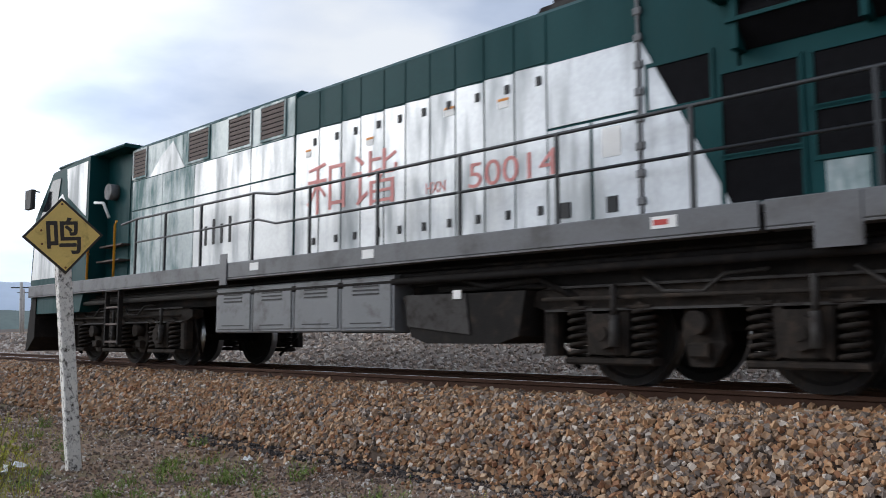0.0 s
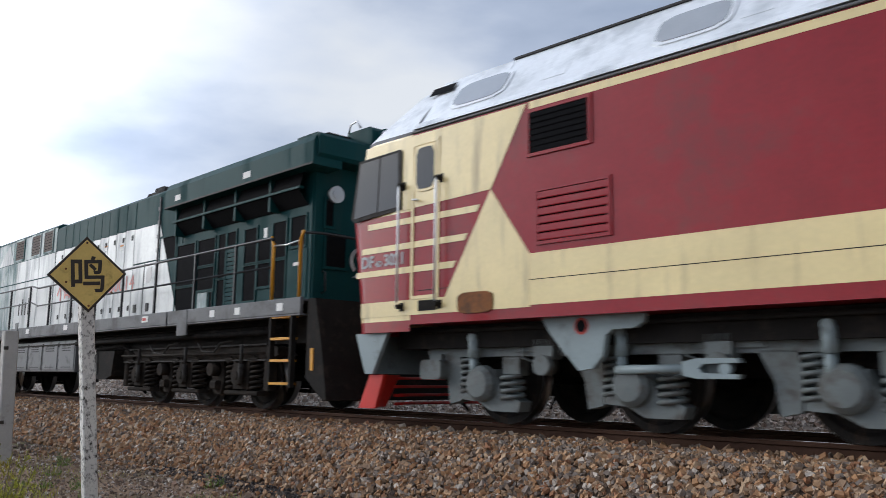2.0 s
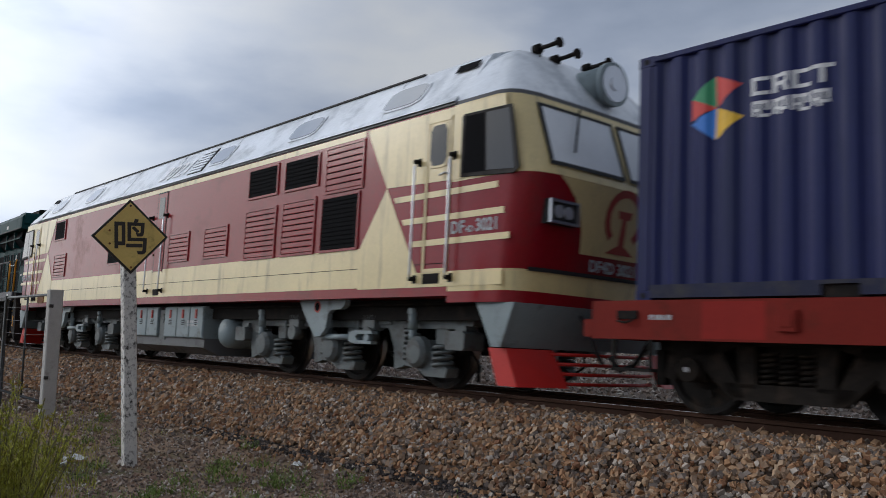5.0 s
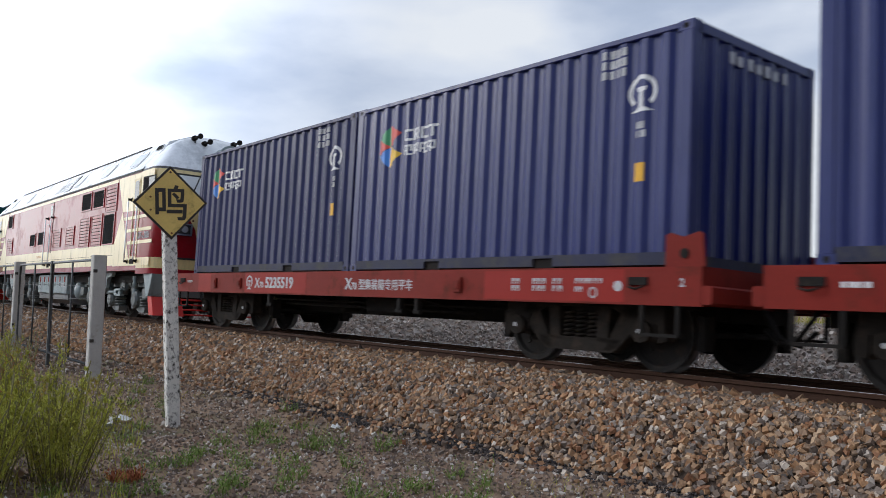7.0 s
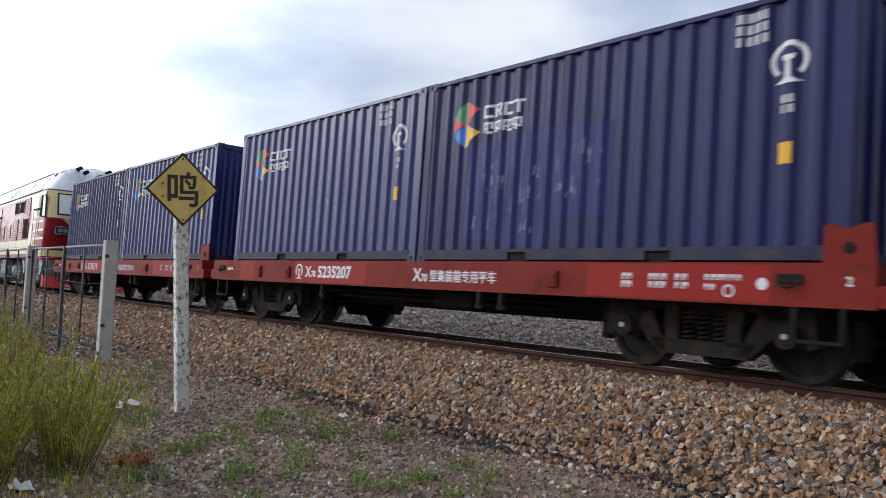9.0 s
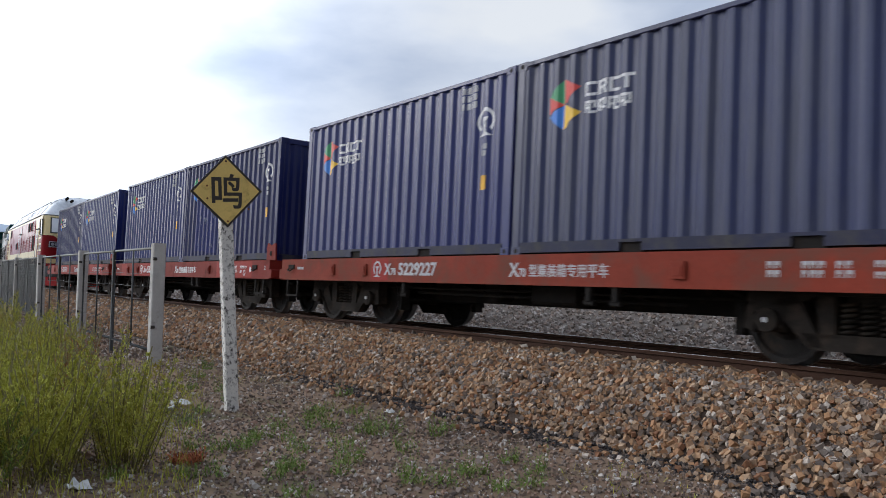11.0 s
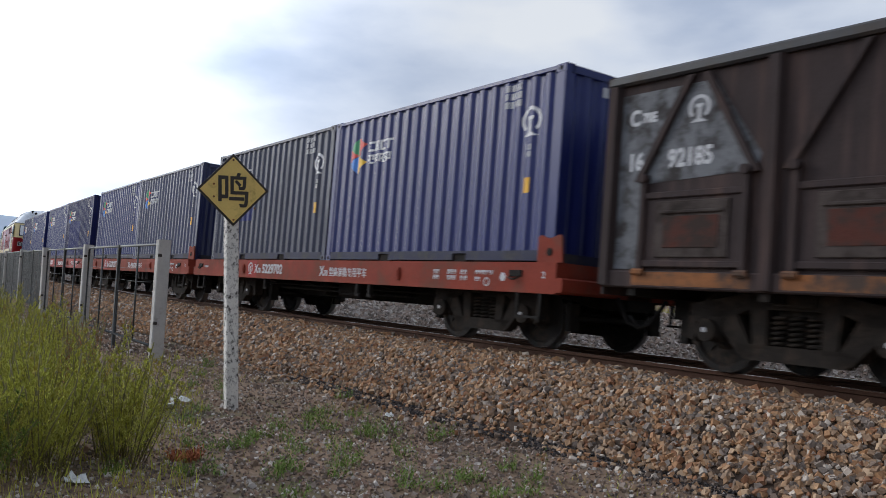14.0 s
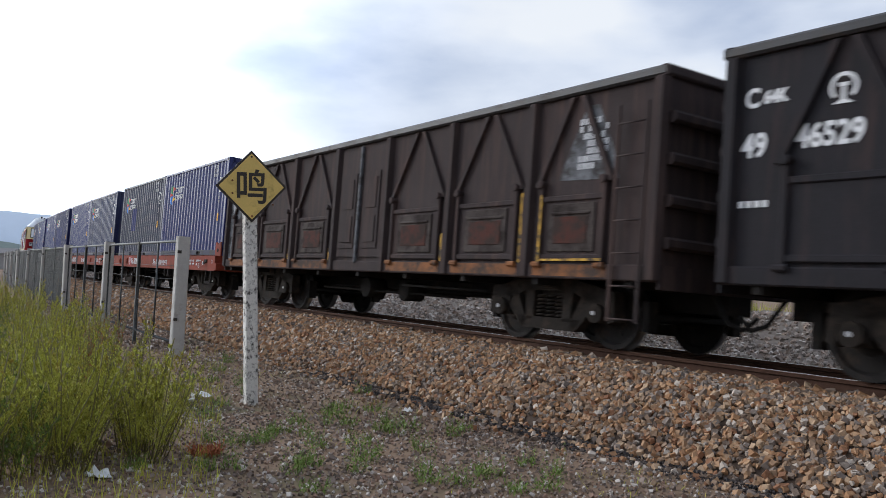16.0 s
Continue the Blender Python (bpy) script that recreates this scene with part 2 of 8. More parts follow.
M.update({
    "dark_steel": surface("sooty_steel", spec=0.1, base=(0.015, 0.0135, 0.0125), rough=0.8, metal=0.1, var=0.35, scale=4, fine=50, bump=0.3, dirt=(0.036, 0.029, 0.024), dirt_at=0.58, dirt_scale=5),
    "bogie": surface("dusty_bogie_casting", spec=0.1, base=(0.021, 0.0175, 0.015), rough=0.85, metal=0.05, var=0.4, scale=5, fine=40, bump=0.4, dirt=(0.043, 0.033, 0.026), dirt_at=0.55, dirt_scale=6),
    "wheel": surface("wheel_steel", spec=0.1, base=(0.024, 0.022, 0.021), rough=0.7, metal=0.3, var=0.3, scale=6, bump=0.2, dirt=(0.06, 0.045, 0.035), dirt_at=0.6, dirt_scale=7),
    "tread": surface("bright_wheel_tread", (0.4, 0.4, 0.4), 0.3, 1.0, var=0.1, bump=0.02),
    "flat_red": surface("flat_wagon_red", (0.175, 0.016, 0.010), 0.66, spec=0.14, var=0.22, scale=1.4, fine=30, bump=0.12, dirt=(0.085, 0.022, 0.014), dirt_at=0.60, dirt_scale=2.2),
    "flat_red_worn": surface("flat_wagon_worn_red", (0.20, 0.034, 0.019), 0.72, spec=0.14, var=0.28, scale=1.4, fine=30, bump=0.15, dirt=(0.14, 0.056, 0.040), dirt_at=0.54, dirt_scale=1.6),
    "flat_red_fresh": surface("flat_wagon_fresh_red", (0.25, 0.017, 0.012), 0.6, spec=0.14, var=0.12, scale=2, bump=0.08),
    "blue_a": surface("container_blue", (0.0092, 0.0160, 0.102), 0.32, spec=0.3, var=0.16, scale=1.2, fine=25, bump=0.1, dirt=(0.023, 0.032, 0.125), dirt_at=0.58, dirt_scale=1.6, streak=3.5),
    "blue_b": surface("container_faded_blue", (0.017, 0.023, 0.075), 0.34, spec=0.36, var=0.2, scale=1.2, fine=25, bump=0.12, dirt=(0.040, 0.045, 0.080), dirt_at=0.56, dirt_scale=1.6, streak=3.5),
    "blue_c": surface("container_navy", (0.0085, 0.0125, 0.074), 0.42, spec=0.22, var=0.18, scale=1.2, fine=25, bump=0.1, dirt=(0.020, 0.025, 0.068), dirt_at=0.57, dirt_scale=1.6, streak=3.5),
    "blue_d": surface("container_greyed_blue", (0.015, 0.020, 0.050), 0.38, spec=0.28, var=0.2, scale=1.2, fine=25, bump=0.12, dirt=(0.032, 0.036, 0.058), dirt_at=0.55, dirt_scale=1.6, streak=3.5),
    "base_blue": surface("dusty_base_rail_blue", (0.020, 0.023, 0.050), 0.6, spec=0.2, var=0.25, scale=2, fine=30, bump=0.15, dirt=(0.055, 0.053, 0.056), dirt_at=0.53, dirt_scale=2.5),
    "scuff": surface("pale_scuffed_blue", (0.20, 0.22, 0.30), 0.6, var=0.3, scale=9, bump=0.1, dirt=(0.03, 0.036, 0.09), dirt_at=0.52, dirt_scale=8),
    "touch_up": surface("brighter_blue_touch_up", (0.010, 0.016, 0.112), 0.45, spec=0.24, var=0.25, scale=5, fine=30, bump=0.05, dirt=(0.020, 0.028, 0.10), dirt_at=0.53, dirt_scale=2.5, streak=4),
    "white_mark": surface("stencilled_white", (0.62, 0.62, 0.62), 0.6, var=0.15, scale=8, fine=60, bump=0.05),
    "worn_mark": surface("worn_white_stencil", (0.42, 0.42, 0.43), 0.7, var=0.3, scale=8, fine=60, bump=0.05),
    "yellow_mark": surface("yellow_label", (0.62, 0.33, 0.02), 0.6, var=0.15, bump=0.03),
    "logo_red": surface("logo_red", (0.55, 0.05, 0.04), 0.5, bump=0.03), "logo_green": surface("logo_green", (0.03, 0.24, 0.10), 0.5, bump=0.03),
    "logo_blue": surface("logo_blue", (0.03, 0.17, 0.55), 0.5, bump=0.03), "logo_yellow": surface("logo_yellow", (0.70, 0.42, 0.03), 0.5, bump=0.03),
    "coal": surface("coal_blackened_steel", spec=0.18, base=(0.034, 0.0245, 0.0238), rough=0.8, metal=0.0, var=0.35, scale=1.5, fine=35, bump=0.25, dirt=(0.075, 0.050, 0.044), dirt_at=0.56, dirt_scale=1.3, streak=5.0),
    "coal_b": surface("dark_gondola_paint", spec=0.12, base=(0.018, 0.0165, 0.019), rough=0.7, metal=0.0, var=0.3, scale=1.5, fine=35, bump=0.2, dirt=(0.042, 0.032, 0.031), dirt_at=0.55, dirt_scale=1.8, streak=2.5),
    # greyer than the coal paint, to carry the sky's reflection on the rail
    "coal_rail": surface("worn_top_rail", spec=0.3, base=(0.030, 0.029, 0.030), rough=0.5, var=0.25, scale=3, fine=30, bump=0.15, dirt=(0.06, 0.045, 0.036), dirt_at=0.58, dirt_scale=2),
    "orange_rust": surface("orange_rust", (0.20, 0.075, 0.022), 0.85, var=0.45, scale=4, fine=40, bump=0.3, dirt=(0.055, 0.038, 0.03), dirt_at=0.52, dirt_scale=3),
    "yellow_smear": surface("yellow_paint_smear", (0.55, 0.30, 0.02), 0.7, var=0.3, scale=10, bump=0.1, dirt=(0.05, 0.04, 0.03), dirt_at=0.50, dirt_scale=7),
    "wash": surface("thin_grey_wash", (0.10, 0.105, 0.115), 0.7, var=0.35, scale=3, bump=0.1, dirt=(0.03, 0.026, 0.025), dirt_at=0.52, dirt_scale=4),
    "door_plate": surface("worn_door_plate", spec=0.15, base=(0.058, 0.046, 0.041), rough=0.8, var=0.4, scale=4, fine=40, bump=0.3, dirt=(0.026, 0.020, 0.018), dirt_at=0.52, dirt_scale=3.5),
    "red_blotch": surface("blotched_red_paint", spec=0.15, base=(0.085, 0.028, 0.020), rough=0.8, var=0.45, scale=5, fine=40, bump=0.3, dirt=(0.040, 0.029, 0.025), dirt_at=0.47, dirt_scale=5),
})

M.update({
    "crimson": surface("crimson_loco_paint", (0.25, 0.0075, 0.0135), 0.30, spec=0.1, coat=0.32, var=0.26, scale=0.9, fine=25, bump=0.05, dirt=(0.165, 0.022, 0.024), dirt_at=0.57, dirt_scale=0.9),
    "cream": surface("cream_loco_paint", (0.70, 0.56, 0.27), 0.30, spec=0.5, coat=0.15, var=0.15, scale=1.2, fine=25, bump=0.05, dirt=(0.42, 0.33, 0.18), dirt_at=0.61, dirt_scale=1.6, streak=3),
    "roof_silver": surface("silver_roof_paint", (0.70, 0.72, 0.74), 0.36, 0.2, var=0.2, scale=1.3, fine=20, bump=0.12, dirt=(0.46, 0.485, 0.51), dirt_at=0.55, dirt_scale=1.5),
    # running-gear grey, darkened for the light that the body blocks
    "gear_grey": surface("grey_running_gear", (0.118, 0.135, 0.134), 0.6, var=0.16, scale=4, fine=40, bump=0.2, dirt=(0.075, 0.068, 0.06), dirt_at=0.56, dirt_scale=4),
    "skirt_grey": surface("blue_grey_skirt", (0.22, 0.27, 0.28), 0.5, var=0.15, scale=2, bump=0.06, dirt=(0.12, 0.12, 0.115), dirt_at=0.62, dirt_scale=3),
    "signal_red": surface("signal_red_plough", (0.50, 0.018, 0.012), 0.45, var=0.15, scale=3, bump=0.05),
    "emblem_red": surface("emblem_red", (0.38, 0.03, 0.02), 0.5, var=0.1, bump=0.03),
    "faint_orange": surface("faint_orange_lettering", (0.55, 0.33, 0.15), 0.6, var=0.25, scale=9, bump=0.02),
    # black of the grilles, also painted where openings are unlit inside
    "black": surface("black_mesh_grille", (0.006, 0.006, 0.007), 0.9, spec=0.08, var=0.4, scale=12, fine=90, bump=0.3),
    "chrome": surface("bare_steel_rail", (0.55, 0.55, 0.56), 0.3, 0.9, var=0.1, bump=0.02),
    "bright_white": surface("bright_white_numerals", (0.86, 0.86, 0.86), 0.5, var=0.06, bump=0.02),
    "rubber": surface("dark_rubber", (0.02, 0.02, 0.02), 0.7, bump=0.05),
    "glass": glass_material("dark_cab_glass"),
    # pale tint paints the sky's reflection into the windscreens
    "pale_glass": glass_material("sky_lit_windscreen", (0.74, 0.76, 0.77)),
    # grey-blue tint stands for sky reflected in the oval roof windows
    "oval_glass": glass_material("clouded_oval_glass", (0.30, 0.32, 0.345)),
    "lamp": surface("lamp_lens", (0.65, 0.66, 0.68), 0.15, 0.6, var=0.1, bump=0.02),
    "silver": surface("dirty_silver_hood_paint", (0.36, 0.37, 0.375), 0.36, 0.6, var=0.25, scale=0.8, fine=18, bump=0.07, dirt=(0.24, 0.255, 0.26), dirt_at=0.54, dirt_scale=1.1, streak=2.2),
    "green": surface("dark_green_loco_paint", (0.003, 0.040, 0.042), 0.55, spec=0.1, var=0.18, scale=0.9, fine=20, bump=0.05, dirt=(0.014, 0.045, 0.046), dirt_at=0.58, dirt_scale=1.2, streak=2),
    "greened_silver": surface("silver_over_green_paint", (0.30, 0.345, 0.345), 0.42, 0.15, var=0.3, scale=1.2, fine=18, bump=0.07, dirt=(0.035, 0.10, 0.10), dirt_at=0.52, dirt_scale=1.4, streak=1.3),
    "sill_grey": surface("scuffed_grey_sill", (0.112, 0.113, 0.117), 0.55, spec=0.3, var=0.25, scale=2, fine=30, bump=0.1, dirt=(0.085, 0.082, 0.08), dirt_at=0.55, dirt_scale=2),
    "box_grey": surface("grey_equipment_box", (0.12, 0.124, 0.128), 0.55, var=0.15, scale=1.5, fine=30, bump=0.06, dirt=(0.085, 0.082, 0.08), dirt_at=0.6, dirt_scale=3),
    "rail_grey": surface("dark_handrail", (0.022, 0.024, 0.026), 0.5, 0.1, var=0.15, bump=0.03),
    "safety_yellow": surface("safety_yellow", (0.60, 0.27, 0.015), 0.5, var=0.15, bump=0.03),
    "spray_red": surface("sprayed_red_lettering", (0.52, 0.19, 0.17), 0.6, var=0.35, scale=6, fine=30, bump=0.02),
    "gear_dust": surface("dusty_gear_grey", (0.050, 0.047, 0.044), 0.75, spec=0.15, var=0.35, scale=5, fine=40, bump=0.25, dirt=(0.026, 0.022, 0.02), dirt_at=0.54, dirt_scale=5),
    "louvre_brown": surface("brown_louvre", (0.062, 0.040, 0.032), 0.7, var=0.3, scale=8, bump=0.1),
    "label_white": surface("white_notice", (0.68, 0.67, 0.64), 0.6, var=0.1, bump=0.02),
    "label_orange": surface("orange_notice_band", (0.6, 0.22, 0.03), 0.6, bump=0.02),
})

M.update({
    "sign_yellow": surface("faded_sign_yellow", (0.66, 0.47, 0.14), 0.6, var=0.14, scale=4, fine=50, bump=0.08, dirt=(0.34, 0.23, 0.07), dirt_at=0.63, dirt_scale=5),
    "sign_black": surface("sign_black", (0.035, 0.028, 0.022), 0.65, var=0.25, scale=9, bump=0.05),
    "peeling": surface("peeling_white_paint", (0.66, 0.63, 0.58), 0.75, var=0.16, scale=5, fine=60, bump=0.5, dirt=(0.06, 0.052, 0.046), dirt_at=0.555, dirt_scale=24, stretch=(1, 1, 0.8)),
    "fence_steel": surface("weathered_fence_steel", (0.065, 0.07, 0.07), 0.6, 0.2, var=0.25, scale=5, bump=0.08, dirt=(0.10, 0.06, 0.04), dirt_at=0.64, dirt_scale=6),
    "leaf": surface("feathery_leaf", (0.40, 0.40, 0.055), 0.75, var=0.3, scale=1.2, fine=12, bump=0, per_island=0.35, dirt=(0.33, 0.215, 0.055), dirt_at=0.57, dirt_scale=2.2),
    "leaf_deep": surface("deep_green_leaf", (0.135, 0.20, 0.032), 0.75, var=0.3, scale=2, fine=12, bump=0, per_island=0.35),
    "dry_leaf": surface("dry_orange_grass", (0.34, 0.11, 0.045), 0.85, var=0.3, scale=3, fine=12, bump=0, per_island=0.4),
    "stem": surface("pale_plant_stem", (0.17, 0.15, 0.06), 0.8, var=0.2, scale=4, bump=0),
    "paper": surface("dirty_white_litter", (0.62, 0.62, 0.60), 0.7, var=0.2, scale=12, bump=0.1),
    # distance haze is mixed into the hill and woods colours
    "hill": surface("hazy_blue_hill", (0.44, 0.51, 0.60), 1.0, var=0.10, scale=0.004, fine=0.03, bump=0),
    "woods": surface("hazy_dark_woods", (0.10, 0.135, 0.125), 1.0, var=0.35, scale=0.02, fine=0.3, bump=0),
    "hut_wall": surface("grey_hut_wall", (0.28, 0.27, 0.26), 0.9, var=0.2, bump=0.1),
    "hut_roof": surface("dull_hut_roof", (0.16, 0.15, 0.15), 0.8, var=0.2, bump=0.1),
    "chips": stones_material("gravel_chips", [(0.20, 0.142, 0.105), (0.28, 0.22, 0.18), (0.12, 0.09, 0.072), (0.25, 0.16, 0.115), (0.46, 0.41, 0.36), (0.15, 0.112, 0.09)]),
    "cinders": stones_material("dark_cinder_chips", [(0.04, 0.034, 0.032), (0.06, 0.048, 0.044), (0.03, 0.027, 0.027), (0.09, 0.07, 0.058)]),
})


# ---- mesh helpers ----
class Form:
    """Collects plain solids as vertices and faces for one mesh."""

    def __init__(self):
        self.v, self.f, self.smooth = [], [], []

    def add(self, verts, faces, smooth=False):
        k = len(self.v)
        self.v += [tuple(q) for q in verts]
        self.f += [tuple(k + i for i in q) for q in faces]
        self.smooth += [smooth] * len(faces)
        return self

    def prism(self, outline, a, b, axis="x", smooth=False):
        """A closed outline (in the other two axes' order) pushed along an axis from a to b."""
        n = len(outline)

        def at(p, q):
            return {"x": (q, p[0], p[1]), "y": (p[0], q, p[1]), "z": (p[0], p[1], q)}[axis]

        vs = [at(p, a) for p in outline] + [at(p, b) for p in outline]
        k = len(self.v)
        self.v += vs
        for i in range(n):
            j = (i + 1) % n
            self.f.append((k + i, k + j, k + n + j, k + n + i))
            self.smooth.append(smooth)
        self.f += [tuple(k + i for i in range(n))[::-1], tuple(k + n + i for i in range(n))]
        self.smooth += [False, False]
        return self

    def box(self, x0, x1, y0, y1, z0, z1, c=0.0):
        """A box whose edges along its longest side are chamfered by c."""
        x0, x1 = min(x0, x1), max(x0, x1)
        y0, y1 = min(y0, y1), max(y0, y1)
        z0, z1 = min(z0, z1), max(z0, z1)
        d = (x1 - x0, y1 - y0, z1 - z0)
        ax = max(range(3), key=lambda i: d[i])
        lo, hi = (x0, y0, z0), (x1, y1, z1)
        o = [i for i in range(3) if i != ax]
        a0, a1, b0, b1 = lo[o[0]], hi[o[0]], lo[o[1]], hi[o[1]]
        c = min(c, (a1 - a0) * 0.4, (b1 - b0) * 0.4)
        pts = [(a0, b0), (a1, b0), (a1, b1), (a0, b1)] if c <= 0 else [
            (a0 + c, b0), (a1 - c, b0), (a1, b0 + c), (a1, b1 - c), (a1 - c, b1), (a0 + c, b1), (a0, b1 - c), (a0, b0 + c)]
        return self.prism(pts, lo[ax], hi[ax], "xyz"[ax])

    def tube(self, points, r, seg=8):
        """A round bar along a line of points."""
        pts = [Vector(q) for q in points]
        k = len(self.v)
        for i, q in enumerate(pts):
            d = (pts[min(i + 1, len(pts) - 1)] - pts[max(i - 1, 0)]).normalized()
            side = d.cross(Vector((0, 0, 1)) if abs(d.z) < 0.9 else Vector((0, 1, 0))).normalized()
            up = side.cross(d)
            for j in range(seg):
                a = 2 * math.pi * j / seg
                self.v.append(tuple(q + side * (r * math.cos(a)) + up * (r * math.sin(a))))
        for i in range(len(pts) - 1):
            for j in range(seg):
                a, b = k + i * seg + j, k + i * seg + (j + 1) % seg
                self.f.append((a, b, b + seg, a + seg))
                self.smooth.append(True)
        self.f += [tuple(k + j for j in range(seg))[::-1], tuple(k + (len(pts) - 1) * seg + j for j in range(seg))]
        self.smooth += [False, False]
        return self

    def disc(self, x, y0, y1, z, r, seg=24, axis="y"):
        """A cylinder round an axis."""
        pts = [(r * math.cos(2 * math.pi * i / seg), r * math.sin(2 * math.pi * i / seg)) for i in range(seg)]
        if axis == "y":
            return self.prism([(x + a, z + b) for a, b in pts], y0, y1, "y", True)
        if axis == "x":
            return self.prism([(x + a, z + b) for a, b in pts], y0, y1, "x", True)
        return self.prism([(x + a, z + b) for a, b in pts], y0, y1, "z", True)

    def turned(self, profile, x, z, seg=24):
        """A profile of (radius, y) turned round a level axis through (x, z)."""
        k, n = len(self.v), len(profile)
        for j in range(seg):
            a = 2 * math.pi * j / seg
            self.v += [(x + r * math.cos(a), y, z + r * math.sin(a)) for r, y in profile]
        for j in range(seg):
            b = (j + 1) % seg
            for i in range(n - 1):
                self.f.append((k + j * n + i, k + j * n + i + 1, k + b * n + i + 1, k + b * n + i))
                self.smooth.append(False)
        return self

    def coil(self, x, y, z0, z1, r, wire, turns=5):
        """An upright coil spring."""
        m = turns * 10
        return self.tube([(x + r * math.cos(i * 0.628), y + r * math.sin(i * 0.628), z0 + (z1 - z0) * i / m) for i in range(m + 1)], wire, 5)

    def mesh(self, name, material):
        me = bpy.data.meshes.new(name)
        me.from_pydata(self.v, [], self.f)
        me.polygons.foreach_set("use_smooth", self.smooth)
        bm = bmesh.new()
        bm.from_mesh(me)
        bmesh.ops.recalc_face_normals(bm, faces=bm.faces)
        bm.to_mesh(me)
        bm.free()
        for q in material if isinstance(material, (list, tuple)) else (material,):
            me.materials.append(q)
        return me


def part(name, form, material, parent=None, label=""):
    ob = new(name, form.mesh(name, material) if isinstance(form, Form) else form)
    if parent is not None:
        ob.parent = parent
    if label:
        ob["label"] = label
    return ob


def thing(name, label, category, group="", kind=""):
    return tagged(new(name), label, category, group, kind)


# ---- ground, track bed and rails ----
def swept(name, outline, l0, l1, step, material, closed=True, wavy=0.0):
    """A cross-section (w, z) swept along the bend of the track, level (w and z are not canted)."""
    rng = random.Random(5)
    n = len(outline)
    ls = [l0 + (l1 - l0) * i / max(1, round((l1 - l0) / step)) for i in range(round((l1 - l0) / step) + 1)]
    vs, fs = [], []
    for l in ls:
        a = l * BEND
        c = Vector((math.sin(a) / BEND, TRACK_Y + (1 - math.cos(a)) / BEND, 0))
        for w, z in outline:
            j = rng.uniform(-wavy, wavy) if wavy else 0
            vs.append((c.x - math.sin(a) * (w + j), c.y + math.cos(a) * (w + j), z + j * 0.3))
    for i in range(len(ls) - 1):
        for k in range(n if closed else n - 1):
            q = (k + 1) % n
            fs.append((i * n + k, (i + 1) * n + k, (i + 1) * n + q, i * n + q))
    if closed:
        fs += [tuple(range(n)), tuple((len(ls) - 1) * n + k for k in range(n))[::-1]]
    f = Form()
    f.v, f.f, f.smooth = vs, fs, [False] * len(fs)
    return part(name, f, material)


def flat_along(l, w, z):
    a = l * BEND
    return (math.sin(a) / BEND - math.sin(a) * w, TRACK_Y + (1 - math.cos(a)) / BEND + math.cos(a) * w, z)


def canted(w, z):
    return (w * math.cos(CANT) + z * math.sin(CANT), z * math.cos(CANT) - w * math.sin(CANT))


def build_ground():
    # one sheet to the horizon, finer near the eye
    xs = sorted({*[-3000, -1200, -500, -250, -150, -100, -70, -50], *[-40 + i * 0.5 for i in range(101)], 12, 16, 25, 50, 100, 300, 1000, 3000})
    ys = sorted({*[-3000, -900, -300, -100, -40, -20, -10, -6], *[-4 + i * 0.5 for i in range(48)], 22, 26, 34, 50, 80, 150, 300, 900, 3000})
    vs = []
    for x in xs:
        for y in ys:
            near = max(0.0, 1 - max(abs(x + 10) / 40, abs(y) / 40))
            vs.append((x, y, GROUND_Z + near * 0.05 * noise.noise(Vector((x * 0.35, y * 0.35, 0.0))) - 0.01))
    m = len(ys)
    fs = [(i * m + j, (i + 1) * m + j, (i + 1) * m + j + 1, i * m + j + 1) for i in range(len(xs) - 1) for j in range(m - 1)]
    f = Form()
    f.v, f.f, f.smooth = vs, fs, [True] * len(fs)
    tagged(part("ground", f, M["soil"]), "bare gravelly soil with sparse weeds beside the railway", "ground", kind="structure")
    # near ballast bank up to the rails, then a wide grey gravel bed on the far side
    near = [(-2.62, GROUND_Z - 0.1), (-2.52, GROUND_Z + 0.03), (-1.68, -0.17), (-1.2, -0.13), (-0.78, -0.15), (0.0, -0.2), (0.9, -0.21), (0.9, GROUND_Z - 0.1)]
    tagged(swept("track_bed", near, -420, 60, 2.0, M["bed"]), "bank of brown broken ballast stone under the railway track", "ballast", kind="structure")
    far = [(0.9, GROUND_Z - 0.1), (0.9, -0.24), (1.6, -0.3), (3.0, -0.34), (5.2, 0.05), (6.8, 0.36), (9.5, 0.42), (12.5, GROUND_Z - 0.1)]
    tagged(swept("gravel_bed", far, -420, 60, 2.0, M["far_bed"]), "wide bed of grey gravel beyond the track", "gravel", kind="structure")
    for name, w0 in (("rail_near", -0.754), ("rail_far", 0.754)):
        prof = [(-0.075, -0.176), (0.075, -0.176), (0.075, -0.165), (0.012, -0.145), (0.009, -0.05), (0.036, -0.04), (0.036, -0.008), (0.028, 0.0),
                (-0.028, 0.0), (-0.036, -0.008), (-0.036, -0.04), (-0.009, -0.05), (-0.012, -0.145), (-0.075, -0.165)]
        rail = swept(name, [canted(w0 + a, b) for a, b in prof], -420, 60, 2.0, [M["rail"], M["rail_top"]])
        for q in rail.data.polygons:
            if q.normal.z > 0.9 and q.center.z > -0.06:
                q.material_index = 1
        tagged(rail, "rusty steel rail with a bright worn head", "rail", kind="structure")


build_ground()


# ---- marks, lettering, running gear ----
VEHICLES = []  # (thing, its place along the train)
RADIUS = {}    # wheel radius by mesh name


